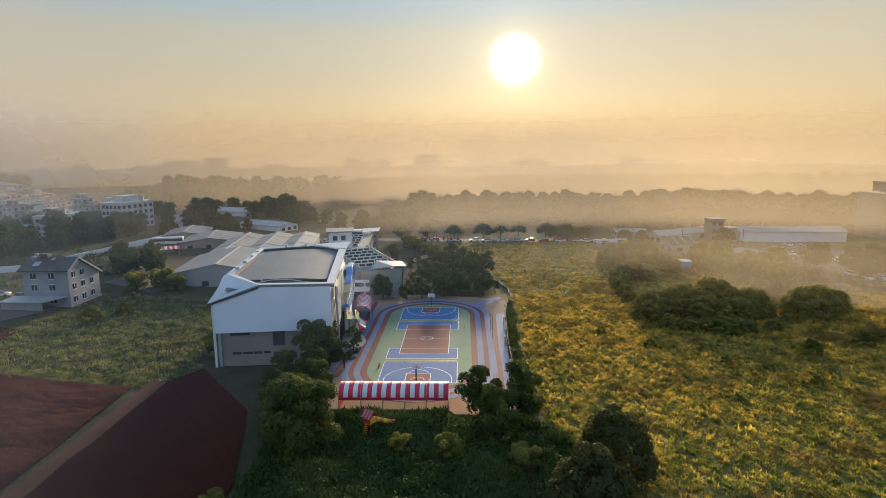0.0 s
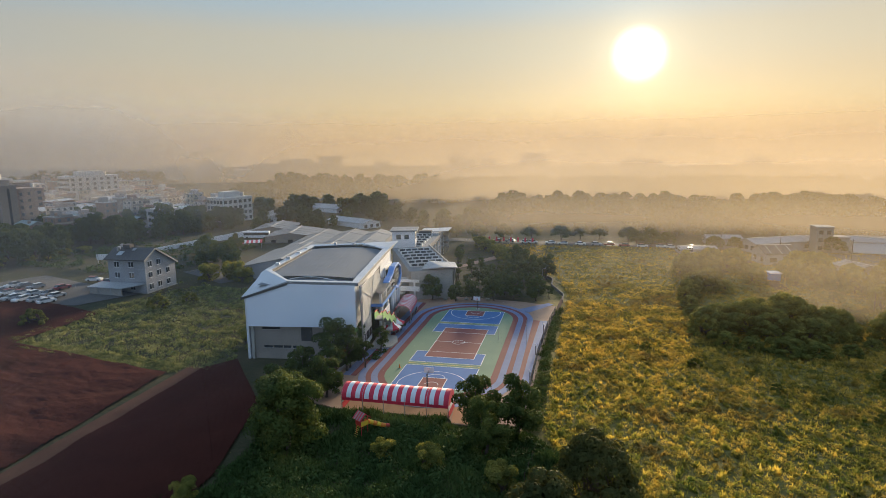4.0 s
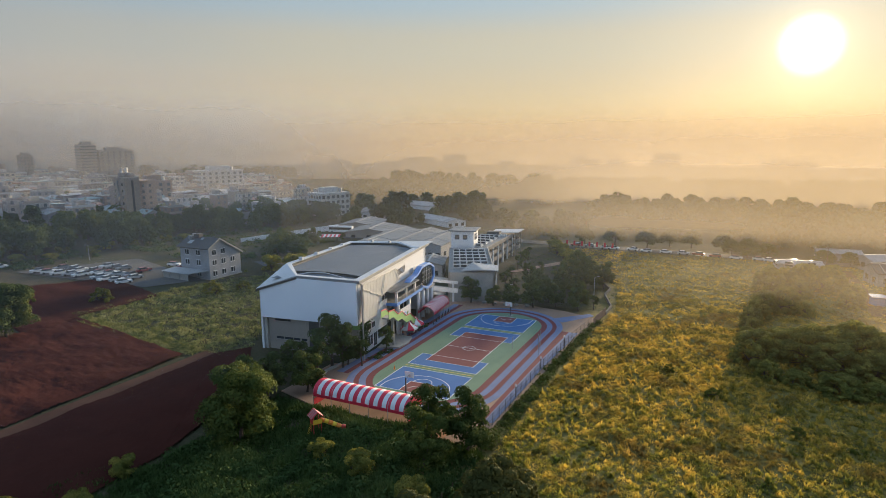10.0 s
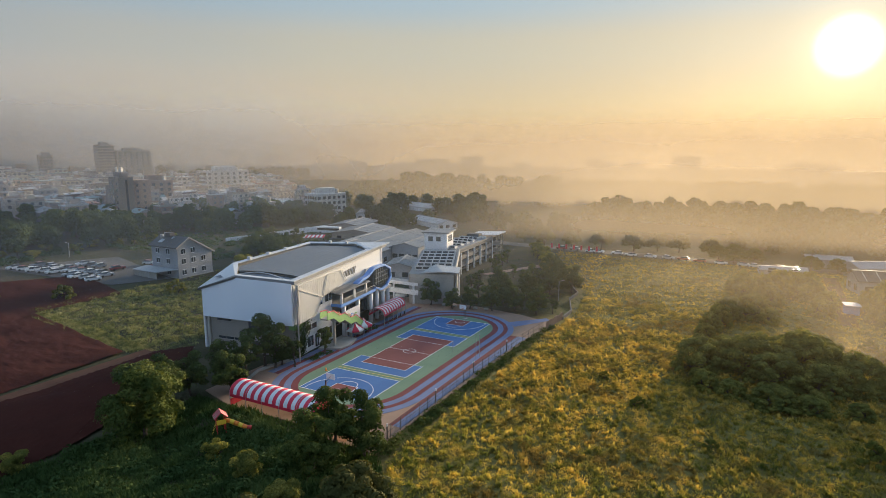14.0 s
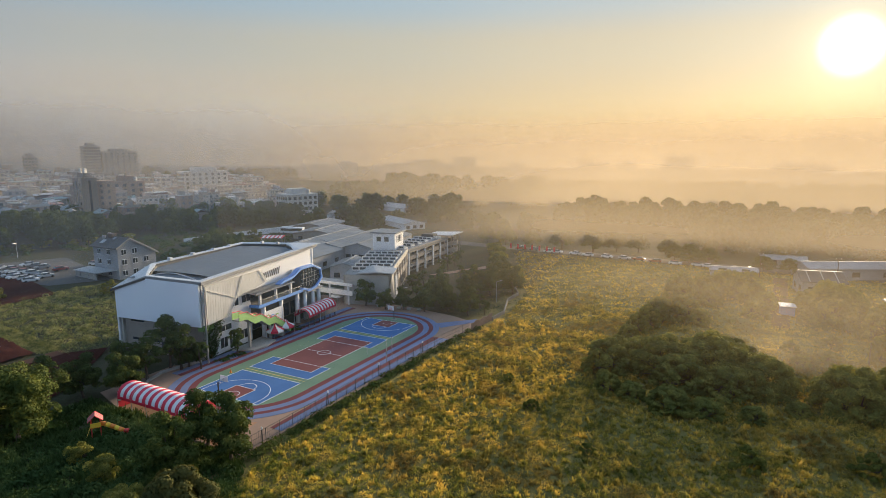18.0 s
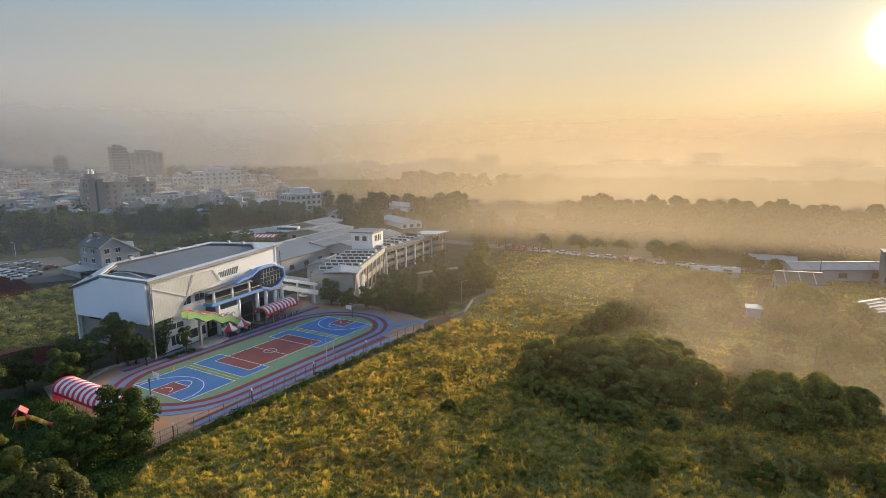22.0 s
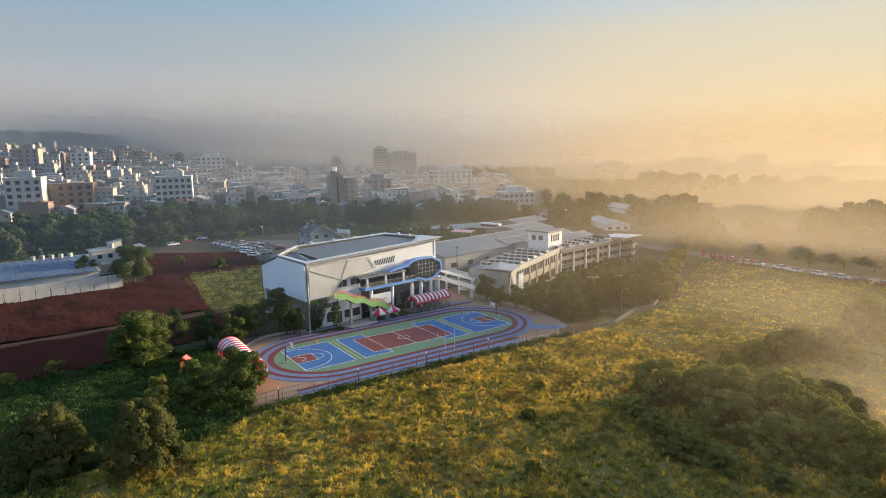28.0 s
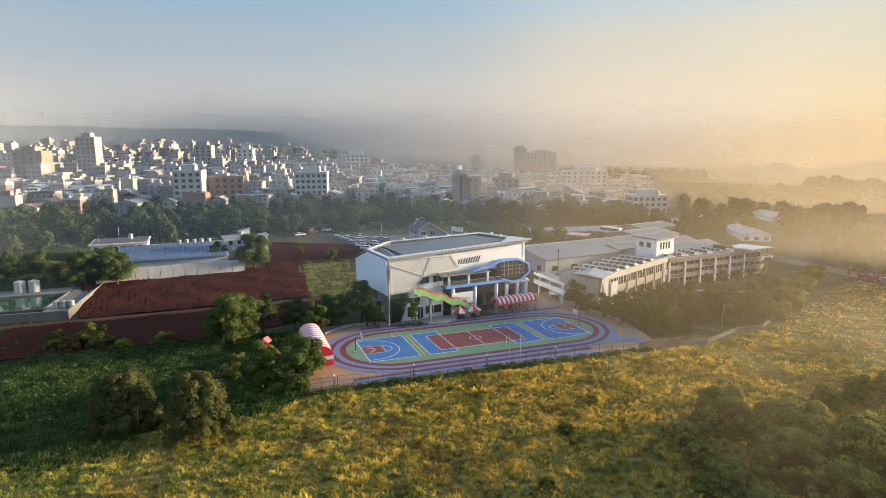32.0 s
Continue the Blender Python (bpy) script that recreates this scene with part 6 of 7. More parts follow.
# ---- trees and plants ----
def leaf_cloud(seed, clumps, leaves, size, name="crown", mat="leaf", shell=0.35, loose=0.65):
    """Leaf quads on and in a heap of ellipsoid clumps: (x, y, z, radius, height ratio); shell: how deep they reach."""
    rs = np.random.RandomState(seed)
    cl = np.array(clumps, float)
    wgt = cl[:, 3] ** 2
    which = rs.choice(len(cl), leaves, p=wgt / wgt.sum())
    d = rs.normal(size=(leaves, 3))
    d /= np.linalg.norm(d, axis=1)[:, None]
    d[:, 2] = np.where(d[:, 2] < -0.35, -d[:, 2], d[:, 2])
    rad = cl[which, 3] * rs.uniform(shell, 1.12, leaves) ** 0.7
    c = cl[which, :3] + d * rad[:, None] * np.stack([np.ones(leaves), np.ones(leaves), cl[which, 4]], -1)
    nrm = d + rs.normal(scale=loose, size=(leaves, 3))
    nrm /= np.linalg.norm(nrm, axis=1)[:, None]
    u = np.cross(nrm, rs.normal(size=(leaves, 3)))
    u /= np.linalg.norm(u, axis=1)[:, None]
    v = np.cross(nrm, u)
    s = size * rs.uniform(0.55, 1.35, leaves)[:, None]
    droop = nrm * s * 0.22
    verts = np.stack([c - u * s * 0.9, c - v * s * 0.5 + droop, c + u * s * 0.9, c + v * s * 0.5 + droop], 1).reshape(-1, 3)
    quads = np.arange(leaves * 4).reshape(-1, 4)
    return fast_mesh(name, verts, quads, MAT[mat])


def clump_heap(seed, radius, base, top, n):
    """Clumps that fill a rough, uneven crown."""
    rs = random.Random(seed)
    out = []
    for i in range(n):
        a, q = rs.uniform(0, 6.283), math.sqrt(rs.random())
        z = rs.uniform(0, 1)
        spread = radius * 0.78 * math.sqrt(max(0.06, 1 - (2 * z - 0.8) ** 2 * 0.55))
        out.append((spread * q * math.cos(a), spread * q * math.sin(a), base + (top - base) * z * 0.86, radius * rs.uniform(0.16, 0.34), rs.uniform(0.6, 0.95)))
    return out


def dome_heap(seed, radius, base, top, n):
    """Clumps on the skin of a low dome: a full, knobbly crown."""
    rs = random.Random(seed)
    out = []
    for i in range(n):
        a, e = rs.uniform(0, 6.283), math.asin(rs.uniform(0.0, 1.0))
        k = 0.8 * rs.uniform(0.82, 1.06)
        out.append((radius * k * math.cos(e) * math.cos(a), radius * k * math.cos(e) * math.sin(a), base + (top - base) * 0.84 * math.sin(e) * rs.uniform(0.85, 1.08), radius * rs.uniform(0.12, 0.21), rs.uniform(0.75, 1.0)))
    return out


def tree_thing(name, label, seed, height_m, radius, clear, clumps, leaves, size, mat="leaf", stems=1, heap_of=None):
    t = thing(name, label, "tree", 0, 0, -200)
    rs = random.Random(seed)
    heap = (heap_of or clump_heap)(seed, radius, clear, height_m, clumps)
    b = Build()
    for k in range(stems):
        off = (0.0, 0.0) if stems == 1 else (rs.uniform(-1, 1) * radius * 0.3, rs.uniform(-1, 1) * radius * 0.3)
        fork = (off[0] * 1.4 + rs.uniform(-0.3, 0.3), off[1] * 1.4 + rs.uniform(-0.3, 0.3), clear * 0.9 + 0.4)
        r0 = 0.022 * height_m + 0.05
        b.rod((*off, -0.6), ((off[0] + fork[0]) / 2 + 0.12, (off[1] + fork[1]) / 2, fork[2] * 0.5), r0 * 1.25, r0, 8)
        b.rod(((off[0] + fork[0]) / 2 + 0.12, (off[1] + fork[1]) / 2, fork[2] * 0.5), fork, r0, r0 * 0.8, 8)
        for c in rs.sample(heap, min(7, len(heap))):
            m = ((fork[0] + c[0]) / 2 + rs.uniform(-0.3, 0.3), (fork[1] + c[1]) / 2 + rs.uniform(-0.3, 0.3), (fork[2] + c[2]) / 2 + 0.2)
            b.rod(fork, m, r0 * 0.5, r0 * 0.32, 5)
            b.rod(m, c[:3], r0 * 0.32, r0 * 0.1, 5)
    part("trunk", b, MAT["bark"], t)
    tight = heap_of is dome_heap
    part("crown", leaf_cloud(seed, heap, leaves, size, mat=mat, shell=0.86 if tight else 0.62, loose=0.22 if tight else 0.42), None, t)
    return t


PROTO = {
    "broad": tree_thing("broadleaf_tree", "large dense green broadleaf tree", 1, 12.0, 6.4, 2.2, 72, 21750, 0.246),
    "broad2": tree_thing("broadleaf_tree", "dark green broadleaf tree with rounded crown", 2, 8.0, 3.6, 1.3, 46, 10150, 0.197),
    "open": tree_thing("broadleaf_tree", "slender tree with open crown and bare lower trunk", 3, 8.5, 3.4, 3.0, 25, 5220, 0.180),
    "open2": tree_thing("broadleaf_tree", "loose-crowned slender young tree", 4, 7.0, 2.6, 2.2, 18, 3770, 0.164),
    "dry": tree_thing("broadleaf_tree", "rusty olive tree with dry foliage", 5, 9.2, 5.2, 0.6, 130, 21000, 0.19, "leaf_dry", 4, dome_heap),
    "dome": tree_thing("shrub", "dense dark green thicket with a knobbly domed crown", 12, 8.0, 6.0, 0.1, 150, 24000, 0.21, "leaf_thicket", 4, dome_heap),
    "dome2": tree_thing("shrub", "dense rounded dark green thicket shrub", 13, 6.0, 4.2, 0.1, 90, 12500, 0.20, "leaf_thicket", 3, dome_heap),
    "round": tree_thing("broadleaf_tree", "round-crowned roadside tree with a short trunk", 14, 7.4, 4.8, 1.9, 90, 9500, 0.26, "leaf", 1, dome_heap),
    "shrub2": tree_thing("shrub", "dense low dark green shrub", 7, 4.2, 3.4, 0.1, 36, 7540, 0.180, "leaf_thicket", 3),
    "bush": tree_thing("bush", "small rounded bush in the meadow", 8, 2.4, 2.0, 0.1, 30, 3600, 0.131, "leaf_bush", 2, dome_heap),
    "far": tree_thing("broadleaf_tree", "dark green woodland belt tree", 9, 11.0, 5.4, 2.0, 39, 2600, 0.589, "leaf_far"),
    "far2": tree_thing("broadleaf_tree", "tall dark woodland tree", 10, 14.0, 6.0, 3.0, 46, 3000, 0.627, "leaf_far"),
}
rng = random.Random(21)


def plant(kind, x, y, scale=1.0, tall=None, group="", z=None):
    s = scale * rng.uniform(0.93, 1.07)
    m = pose(x, y, float(height(x, y)) if z is None else z, 0, 0, rng.uniform(0, 360)) @ Matrix.Diagonal((s, s * rng.uniform(0.92, 1.08), s * (tall or 1.0), 1))
    c = copy_thing(PROTO[kind], m)
    if group:
        c["group"] = group
    return c


# round the school
plant("broad", -17.5, 74.5, 1.02)
plant("open", -22.5, 81.0, 1.15)
plant("broad2", -24.5, 88.5, 0.95)
plant("broad2", -19.5, 92.5, 1.0)
plant("broad2", -25.5, 97.0, 0.95, 1.0)
plant("open", -21.5, 98.5, 1.0)
plant("open", -22.6, 104.4, 1.1, 1.12)
plant("open", -20.6, 105.2, 0.95, 1.1)
plant("open2", -17.6, 107.4, 0.8)
plant("broad2", -20.6, 106.8, 0.85)
plant("shrub2", -46.0, 114.0, 1.2)
plant("shrub2", -47.0, 121.0, 1.0)
plant("broad2", 8.7, 86.4, 1.15)
plant("broad2", 14.9, 85.4, 1.2)
plant("broad2", 11.0, 78.8, 1.0)
plant("open2", -17.2, 116.2, 0.8)
for x, y, s in ((-10.0, 160.8, 0.75), (-6.0, 163.0, 0.8), (0.4, 163.6, 1.0), (-17.2, 161.4, 0.95), (5.5, 166.5, 0.9), (12.0, 166.0, 0.85)):
    plant("broad2", x, y, s, group="school garden trees")
for x, y, k, s in ((2.5, 171, "broad2", 0.95), (-2.5, 176, "broad2", 1.1), (4, 181, "broad2", 1.1), (9.5, 176, "open2", 0.9), (12, 173, "open2", 0.7), (15.5, 168.5, "open2", 0.6), (-6, 183, "broad2", 1.0), (8.5, 188, "broad2", 1.15), (1, 191, "broad2", 1.05), (13.5, 193, "broad2", 1.2), (6, 199, "broad2", 1.2), (11, 203, "shrub2", 1.4), (2.5, 208, "broad2", 1.2), (6.5, 213, "shrub2", 1.5), (-1.5, 218, "shrub2", 1.6), (-5, 226, "shrub2", 1.6), (-9, 235, "shrub2", 1.6), (-14, 244, "shrub2", 1.7), (-18, 252, "shrub2", 1.6), (-12, 196, "open2", 0.9), (-15, 189, "open2", 0.8), (-19, 208, "open2", 0.9), (-20, 215, "open2", 0.9), (-21, 222, "open2", 0.8), (-22, 229, "open2", 0.8), (-10, 205, "open2", 0.7), (-9, 175, "open2", 0.9), (-14, 181, "open2", 0.9)):
    plant(k, x, y, s * (0.7 if k == "shrub2" else 0.9), 0.98, group="school garden trees")

# foreground and meadow
plant("dry", 20.5, 58.0, 1.08)
plant("dry", 26.0, 68.8, 1.12)
plant("shrub2", 14.0, 70.0, 0.9)
for x, y, s in ((-3, 75, 0.6), (4, 74, 0.7), (-27, 46, 0.8), (-24, 60, 0.7), (-22, 52, 0.6)):
    plant("shrub2", x, y, s)
for x, y, k, s, h in ((52.5, 143, "dome2", 1.2, 7.2), (62, 147, "dome", 1.15, 8.2), (71, 148.5, "dome", 1.3, 9.2), (79.5, 146, "dome", 1.08, 7.4), (66, 141.5, "dome2", 1.3, 6.2), (74, 141.5, "dome2", 1.2, 5.6), (57.5, 150, "dome2", 1.2, 6.4), (74, 158, "dome2", 1.2, 6.6), (67, 156, "dome2", 1.1, 6.0), (91.5, 143, "dome", 1.0, 7.9), (97.5, 147, "dome", 0.9, 7.0), (103, 150, "dome2", 1.0, 5.6), (55, 134, "dome2", 0.7, 3.6), (59.5, 132.5, "dome2", 0.65, 3.0), (66, 130.5, "dome2", 0.95, 4.0), (71.5, 131, "dome2", 0.8, 3.2), (78, 132, "dome2", 0.55, 2.6), (84.5, 138, "dome2", 0.5, 2.4)):
    plant(k, x, y, s, h / (8.0 if k == "dome" else 6.0) / s, "meadow thicket")
for x, y, s in ((77.8, 116, 1.25), (92, 121.5, 1.2), (97, 124.5, 1.0), (104, 128, 1.3), (112, 134, 1.5), (120, 140, 1.4), (46, 120, 0.8), (58, 110, 0.7), (38, 130, 0.6), (106, 160, 1.3), (84, 172, 1.0), (92, 178, 1.2), (118, 120, 1.2), (70, 100, 0.6)):
    plant("bush", x, y, s)
for x, y, k, s, h in ((52, 158, "dome2", 0.6, 3.2), (52.5, 165, "dome2", 0.65, 3.8), (53, 172, "dome2", 0.75, 4.8), (54.5, 177.5, "dome2", 0.8, 5.8), (56, 183, "dome2", 1.0, 7.2), (61, 188, "dome2", 1.05, 6.6), (65, 185, "dome2", 0.8, 4.6), (58, 208, "dome", 0.85, 9.0), (63, 214, "dome", 0.8, 7.6), (67.5, 220, "dome", 0.8, 7.2), (74, 216, "dome", 0.9, 8.2), (70, 226, "dome", 0.8, 7.0), (77, 198, "dome2", 0.85, 5.0), (79, 209, "dome2", 0.8, 4.6), (66, 206, "dome2", 1.0, 5.4), (92.5, 198, "dome", 1.0, 10.4), (97, 205, "dome", 0.95, 9.0), (88.5, 207, "dome2", 0.95, 7.0), (93, 214, "dome", 0.8, 8.0), (101.5, 190, "dome2", 1.1, 7.6), (100, 172, "dome2", 0.75, 6.2), (105, 182, "dome2", 0.95, 5.0), (109, 189, "dome2", 1.1, 5.6), (113, 198, "dome2", 1.2, 6.8), (106, 205, "dome2", 1.2, 6.4), (116, 186, "dome2", 1.1, 4.6), (85.6, 163, "dome2", 0.5, 2.6), (91, 168, "dome2", 0.5, 2.4), (118, 210, "dome", 0.8, 7.0)):
    plant(k, x, y, s, h / (8.0 if k == "dome" else 6.0) / s, "hedgerow")
for k, x in enumerate((-34, -23, -11, 2, 15.5, 24, 32.5, 45)):
    plant("round", x, 276 + (3.5, -1, 0, 1, 0, 5, 6, 2)[k], rng.uniform(0.9, 1.1), group="roadside trees")
for x, y, s in ((53.5, 266, 1.1), (60, 268, 1.0), (48, 271, 0.9), (78, 262, 0.9), (86, 262, 0.8), (120, 258, 1.1)):
    plant("round", x, y, s, 0.85, group="roadside trees")
for x, y in ((134, 186), (140, 190), (146, 186), (152, 190), (136, 196), (144, 198), (158, 194), (128, 203)):
    plant("broad", x, y, 0.75, group="car park trees")

# west side
for x, y, k, s in ((-84.8, 33.5, "broad", 0.92), (-84.2, 42.0, "broad", 0.84), (-89.5, 38, "broad", 0.85), (-92.0, 82.6, "broad", 1.0), (-108, 71, "broad2", 1.0), (-97, 12, "broad2", 1.0), (-100, 18, "broad2", 1.15), (-96, 24, "shrub2", 1.3), (-104, 8, "broad2", 1.1), (-60, 8, "broad2", 1.2), (-115, 100, "bush", 1.2), (-100, 110, "bush", 1.6), (-84, 132, "bush", 1.6), (-80, 140, "bush", 1.2), (-90, 163, "shrub2", 1.2), (-84, 168, "shrub2", 1.4), (-79, 165, "shrub2", 1.2), (-28.6, 45, "bush", 2.2), (-30, 38, "bush", 1.6)):
    plant(k, x, y, s)
for x, y in ((-100, 178), (-106, 186), (-98, 188), (-112, 194), (-104, 198), (-94, 182), (-118, 205), (-110, 212)):
    plant("broad2", x, y, rng.uniform(0.9, 1.3), group="lane trees")
woods = 0
for k in range(150):
    x, y = rng.uniform(-200, -154), rng.uniform(-60, 300)
    edge = -158 - max(0, (70 - y)) * 0.10 + (18 if y > 210 else 0)
    if x > edge:
        continue
    plant(rng.choice(("far", "far", "far2")), x, y, rng.uniform(0.6, 0.92), group="woodland belt")
for x, y in ((-150, -10), (-146, -2), (-152, 8), (-160, 20), (-158, 52), (-165, 66), (-160, 78)):
    plant("far", x, y, 0.7, group="woodland belt")
for k in range(16):
    plant("shrub2", -163 + rng.uniform(-4, 3), 70 + k * 8, 0.9, 0.7, "woodland edge")


def woodland(name, label, boxes, seed, per=0.0045, kind="far", size=1.0):
    """Far woods as one mesh: many crowns of the same leaf cloud."""
    rs = np.random.RandomState(seed)
    src_me = next(c for c in PROTO[kind].children if c.name.startswith("crown")).data
    n = len(src_me.vertices)
    co = np.empty(n * 3, np.float32)
    src_me.vertices.foreach_get("co", co)
    co = co.reshape(-1, 4, 3)
    verts = []
    for x0, x1, y0, y1, s0, frac in boxes:
        for _ in range(max(1, int((x1 - x0) * (y1 - y0) * per))):
            x, y, a = rs.uniform(x0, x1), rs.uniform(y0, y1), rs.uniform(0, 6.28)
            s = s0 * rs.uniform(0.75, 1.2) * size
            pick = co[rs.rand(len(co)) < frac]
            grow_leaf = 1 / math.sqrt(frac)
            mid_p = pick.mean(1, keepdims=True)
            p = (mid_p + (pick - mid_p) * grow_leaf).reshape(-1, 3)
            q = np.stack([p[:, 0] * math.cos(a) - p[:, 1] * math.sin(a), p[:, 0] * math.sin(a) + p[:, 1] * math.cos(a), p[:, 2] - 1.5], -1) * s
            verts.append(q + [x, y, float(height(x, y))])
    v = np.concatenate(verts)
    me = fast_mesh(name, v, np.arange(len(v)).reshape(-1, 4), MAT["leaf_far"])
    return tagged(new(name, me), label, "woods", kind="stuff")


woodland("woodland_belt", "dense dark woodland belt before the town", [(-230, -172, -60, 205, 0.78, 0.7), (-230, -156, 205, 300, 0.78, 0.7)], 30, 0.0105)
woodland("far_woods", "dark woods behind the road", [(-40, 56, 318, 350, 0.75, 0.25), (54, 130, 292, 335, 1.12, 0.3), (130, 230, 290, 335, 1.15, 0.25), (-30, 120, 350, 425, 0.95, 0.22), (120, 330, 335, 430, 1.05, 0.2)], 31, 0.0115)
woodland("far_woods", "hazy woods to the north", [(-200, -90, 350, 420, 1.0, 0.2), (-260, 380, 430, 520, 1.0, 0.14), (-300, 480, 560, 640, 1.1, 0.1)], 32, 0.006)
woodland("far_woods", "trees between the town houses", [(-260, -230, -60, 240, 0.7, 0.25), (-420, -260, -80, 300, 0.62, 0.2), (-640, -420, -160, 330, 0.8, 0.12)], 33, 0.0016)
woodland("far_woods", "wooded hill behind the town", [(-980, -800, -420, 60, 1.5, 0.10), (-1150, -900, -500, 400, 1.6, 0.08), (-800, -620, -420, -160, 1.2, 0.1), (-900, -700, 200, 500, 1.3, 0.08), (-720, -450, 470, 640, 1.2, 0.1)], 34, 0.0028)
woodland("far_woods", "trees around the warehouses", [(-170, -130, 250, 320, 0.8, 0.25), (-60, -30, 300, 330, 0.8, 0.25), (-150, -100, 280, 330, 0.7, 0.25), (-110, -60, 312, 345, 0.8, 0.25)], 35, 0.006)


def tufts(name, label, seed, count, area, mat, blades, hgt, wid, keep=None, lean=0.5, rough=0.0):
    """Grass tufts as one mesh of single blades."""
    rs = np.random.RandomState(seed)
    x0, x1, y0, y1 = area
    x, y = rs.uniform(x0, x1, count), rs.uniform(y0, y1, count)
    if keep is not None:
        ok = keep(x, y) & (rs.rand(count) < 0.75 + 0.3 * lump(x, y))
        x, y = x[ok], y[ok]
    n = len(x)
    field = np.clip(0.5 + 0.5 * lump(x, y), 0.0, 1.3)
    s = (0.55 + 0.6 * rs.rand(n)) * (0.7 + 0.5 * field)
    z = height(x, y) - 0.2
    bx = np.repeat(x, blades) + rs.normal(scale=0.28, size=n * blades)
    by = np.repeat(y, blades) + rs.normal(scale=0.28, size=n * blades)
    bz = np.repeat(z, blades)
    bs = np.repeat(s, blades) * rs.uniform(0.7, 1.2, n * blades) * np.clip(0.75 + rough * lump(bx * 3.1, by * 3.1, 5), 0.4, 1.9)
    a = rs.uniform(0, 6.283, n * blades)
    w, h = wid * bs, hgt * bs
    tip = np.stack([bx + np.cos(a + 1.57) * h * lean * rs.uniform(0.2, 1.0, len(a)), by + np.sin(a + 1.57) * h * lean * rs.uniform(0.2, 1.0, len(a)), bz + h], -1)
    p0 = np.stack([bx - np.cos(a) * w, by - np.sin(a) * w, bz], -1)
    p1 = np.stack([bx + np.cos(a) * w, by + np.sin(a) * w, bz], -1)
    verts = np.stack([p0, p1, tip], 1).reshape(-1, 3)
    me = fast_mesh(name, verts, np.arange(len(verts)).reshape(-1, 3), MAT[mat])
    return tagged(new(name, me), label, "grass", kind="stuff")


def in_meadow(x, y):
    edge = np.interp(y, [20, 60, 84, 90, 150, 170, 192, 225, 262], [27, 24, 19.5, 18.4, 19.5, 20.5, 18, 2, -14])
    return (x > edge + 0.3)


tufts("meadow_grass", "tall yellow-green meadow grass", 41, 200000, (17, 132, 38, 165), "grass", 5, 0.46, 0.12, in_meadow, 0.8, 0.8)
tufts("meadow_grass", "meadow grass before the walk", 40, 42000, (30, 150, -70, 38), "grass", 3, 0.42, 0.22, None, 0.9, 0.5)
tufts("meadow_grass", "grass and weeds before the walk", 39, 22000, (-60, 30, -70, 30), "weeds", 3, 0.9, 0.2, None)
tufts("meadow_grass", "far meadow grass with golden light in its colour", 42, 46000, (-12, 135, 165, 262), "grass", 4, 0.45, 0.2, in_meadow, 0.9, 0.5)
tufts("meadow_grass", "rough grass on the slope beside the hall", 43, 20000, (-96, -46, 99, 160), "slope_grass", 5, 0.7, 0.13, lambda x, y: (x > -96 + np.maximum(0, y - 130) * 0.3) & (y < 165 + x * 0.1) & ((x < -48) | (y < 108)))
tufts("meadow_grass", "grass verge under the trees", 44, 9000, (-30, 30, 15, 60), "weeds", 5, 0.9, 0.2)
tufts("weed_patch", "dense broad-leaved green weeds", 45, 42000, (-23, 22, 34, 89), "weeds", 6, 1.0, 0.17, lambda x, y: (y < np.where(x < 3, 88.6, 86.2) - np.maximum(0, x - 16)) & (x < 26), 0.9)
tufts("meadow_grass", "grass along the red fields", 46, 7000, (-150, -86, 2, 36), "weeds", 4, 0.6, 0.16)
tufts("meadow_grass", "dry verge beside the ploughed field", 47, 3500, (-92, -53, 96.5, 101), "slope_grass", 5, 0.7, 0.14)
tufts("meadow_grass", "lawn around the classroom wings", 48, 9000, (-26, 20, 168, 262), "weeds", 4, 0.3, 0.12, lambda x, y: ~in_meadow(x, y) & (x > -30 + (y - 165) * 0.1))


def mounds(name, label, seed, count, area, mat, keep=None, size=0.26, rad=(0.5, 1.3), leaves=46):
    """Low leafy mounds scattered over a field, as one mesh."""
    rs = np.random.RandomState(seed)
    x, y = rs.uniform(area[0], area[1], count), rs.uniform(area[2], area[3], count)
    if keep is not None:
        ok = keep(x, y)
        x, y = x[ok], y[ok]
    zz = height(x, y)
    cl = [(a, b, c - 0.1, rs.uniform(*rad), rs.uniform(0.5, 0.9)) for a, b, c in zip(x, y, zz)]
    me = leaf_cloud(seed, cl, len(cl) * leaves, size, name=name, mat=mat, shell=0.6, loose=0.42)
    return tagged(new(name, me), label, "weeds", kind="stuff")


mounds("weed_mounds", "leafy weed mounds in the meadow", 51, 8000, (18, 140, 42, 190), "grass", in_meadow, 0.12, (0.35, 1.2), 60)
mounds("weed_mounds", "green weed mounds in the meadow", 52, 320, (18, 132, 42, 255), "leaf_bush", in_meadow, 0.14, (0.5, 1.5), 90)
mounds("weed_mounds", "leafy climbing weeds before the tent", 53, 900, (-23, 20, 34, 85), "weeds", lambda x, y: (y < 86.5 - np.maximum(0, x - 14)) & (np.hypot(x + 12, y - 79.5) > 4.0), 0.24, (0.6, 1.5))
mounds("weed_mounds", "weed mounds on the slope", 54, 260, (-95, -48, 100, 158), "slope_grass", None, 0.24, (0.4, 1.0))
mounds("weed_mounds", "hedge along the court fence", 55, 420, (15.9, 19.6, 87, 160), "leaf", lambda x, y: (x > 16.2 + np.maximum(0, y - 122) * 0.06) & (x < 17.9 + np.maximum(0, y - 122) * 0.06), 0.2, (0.5, 1.25))
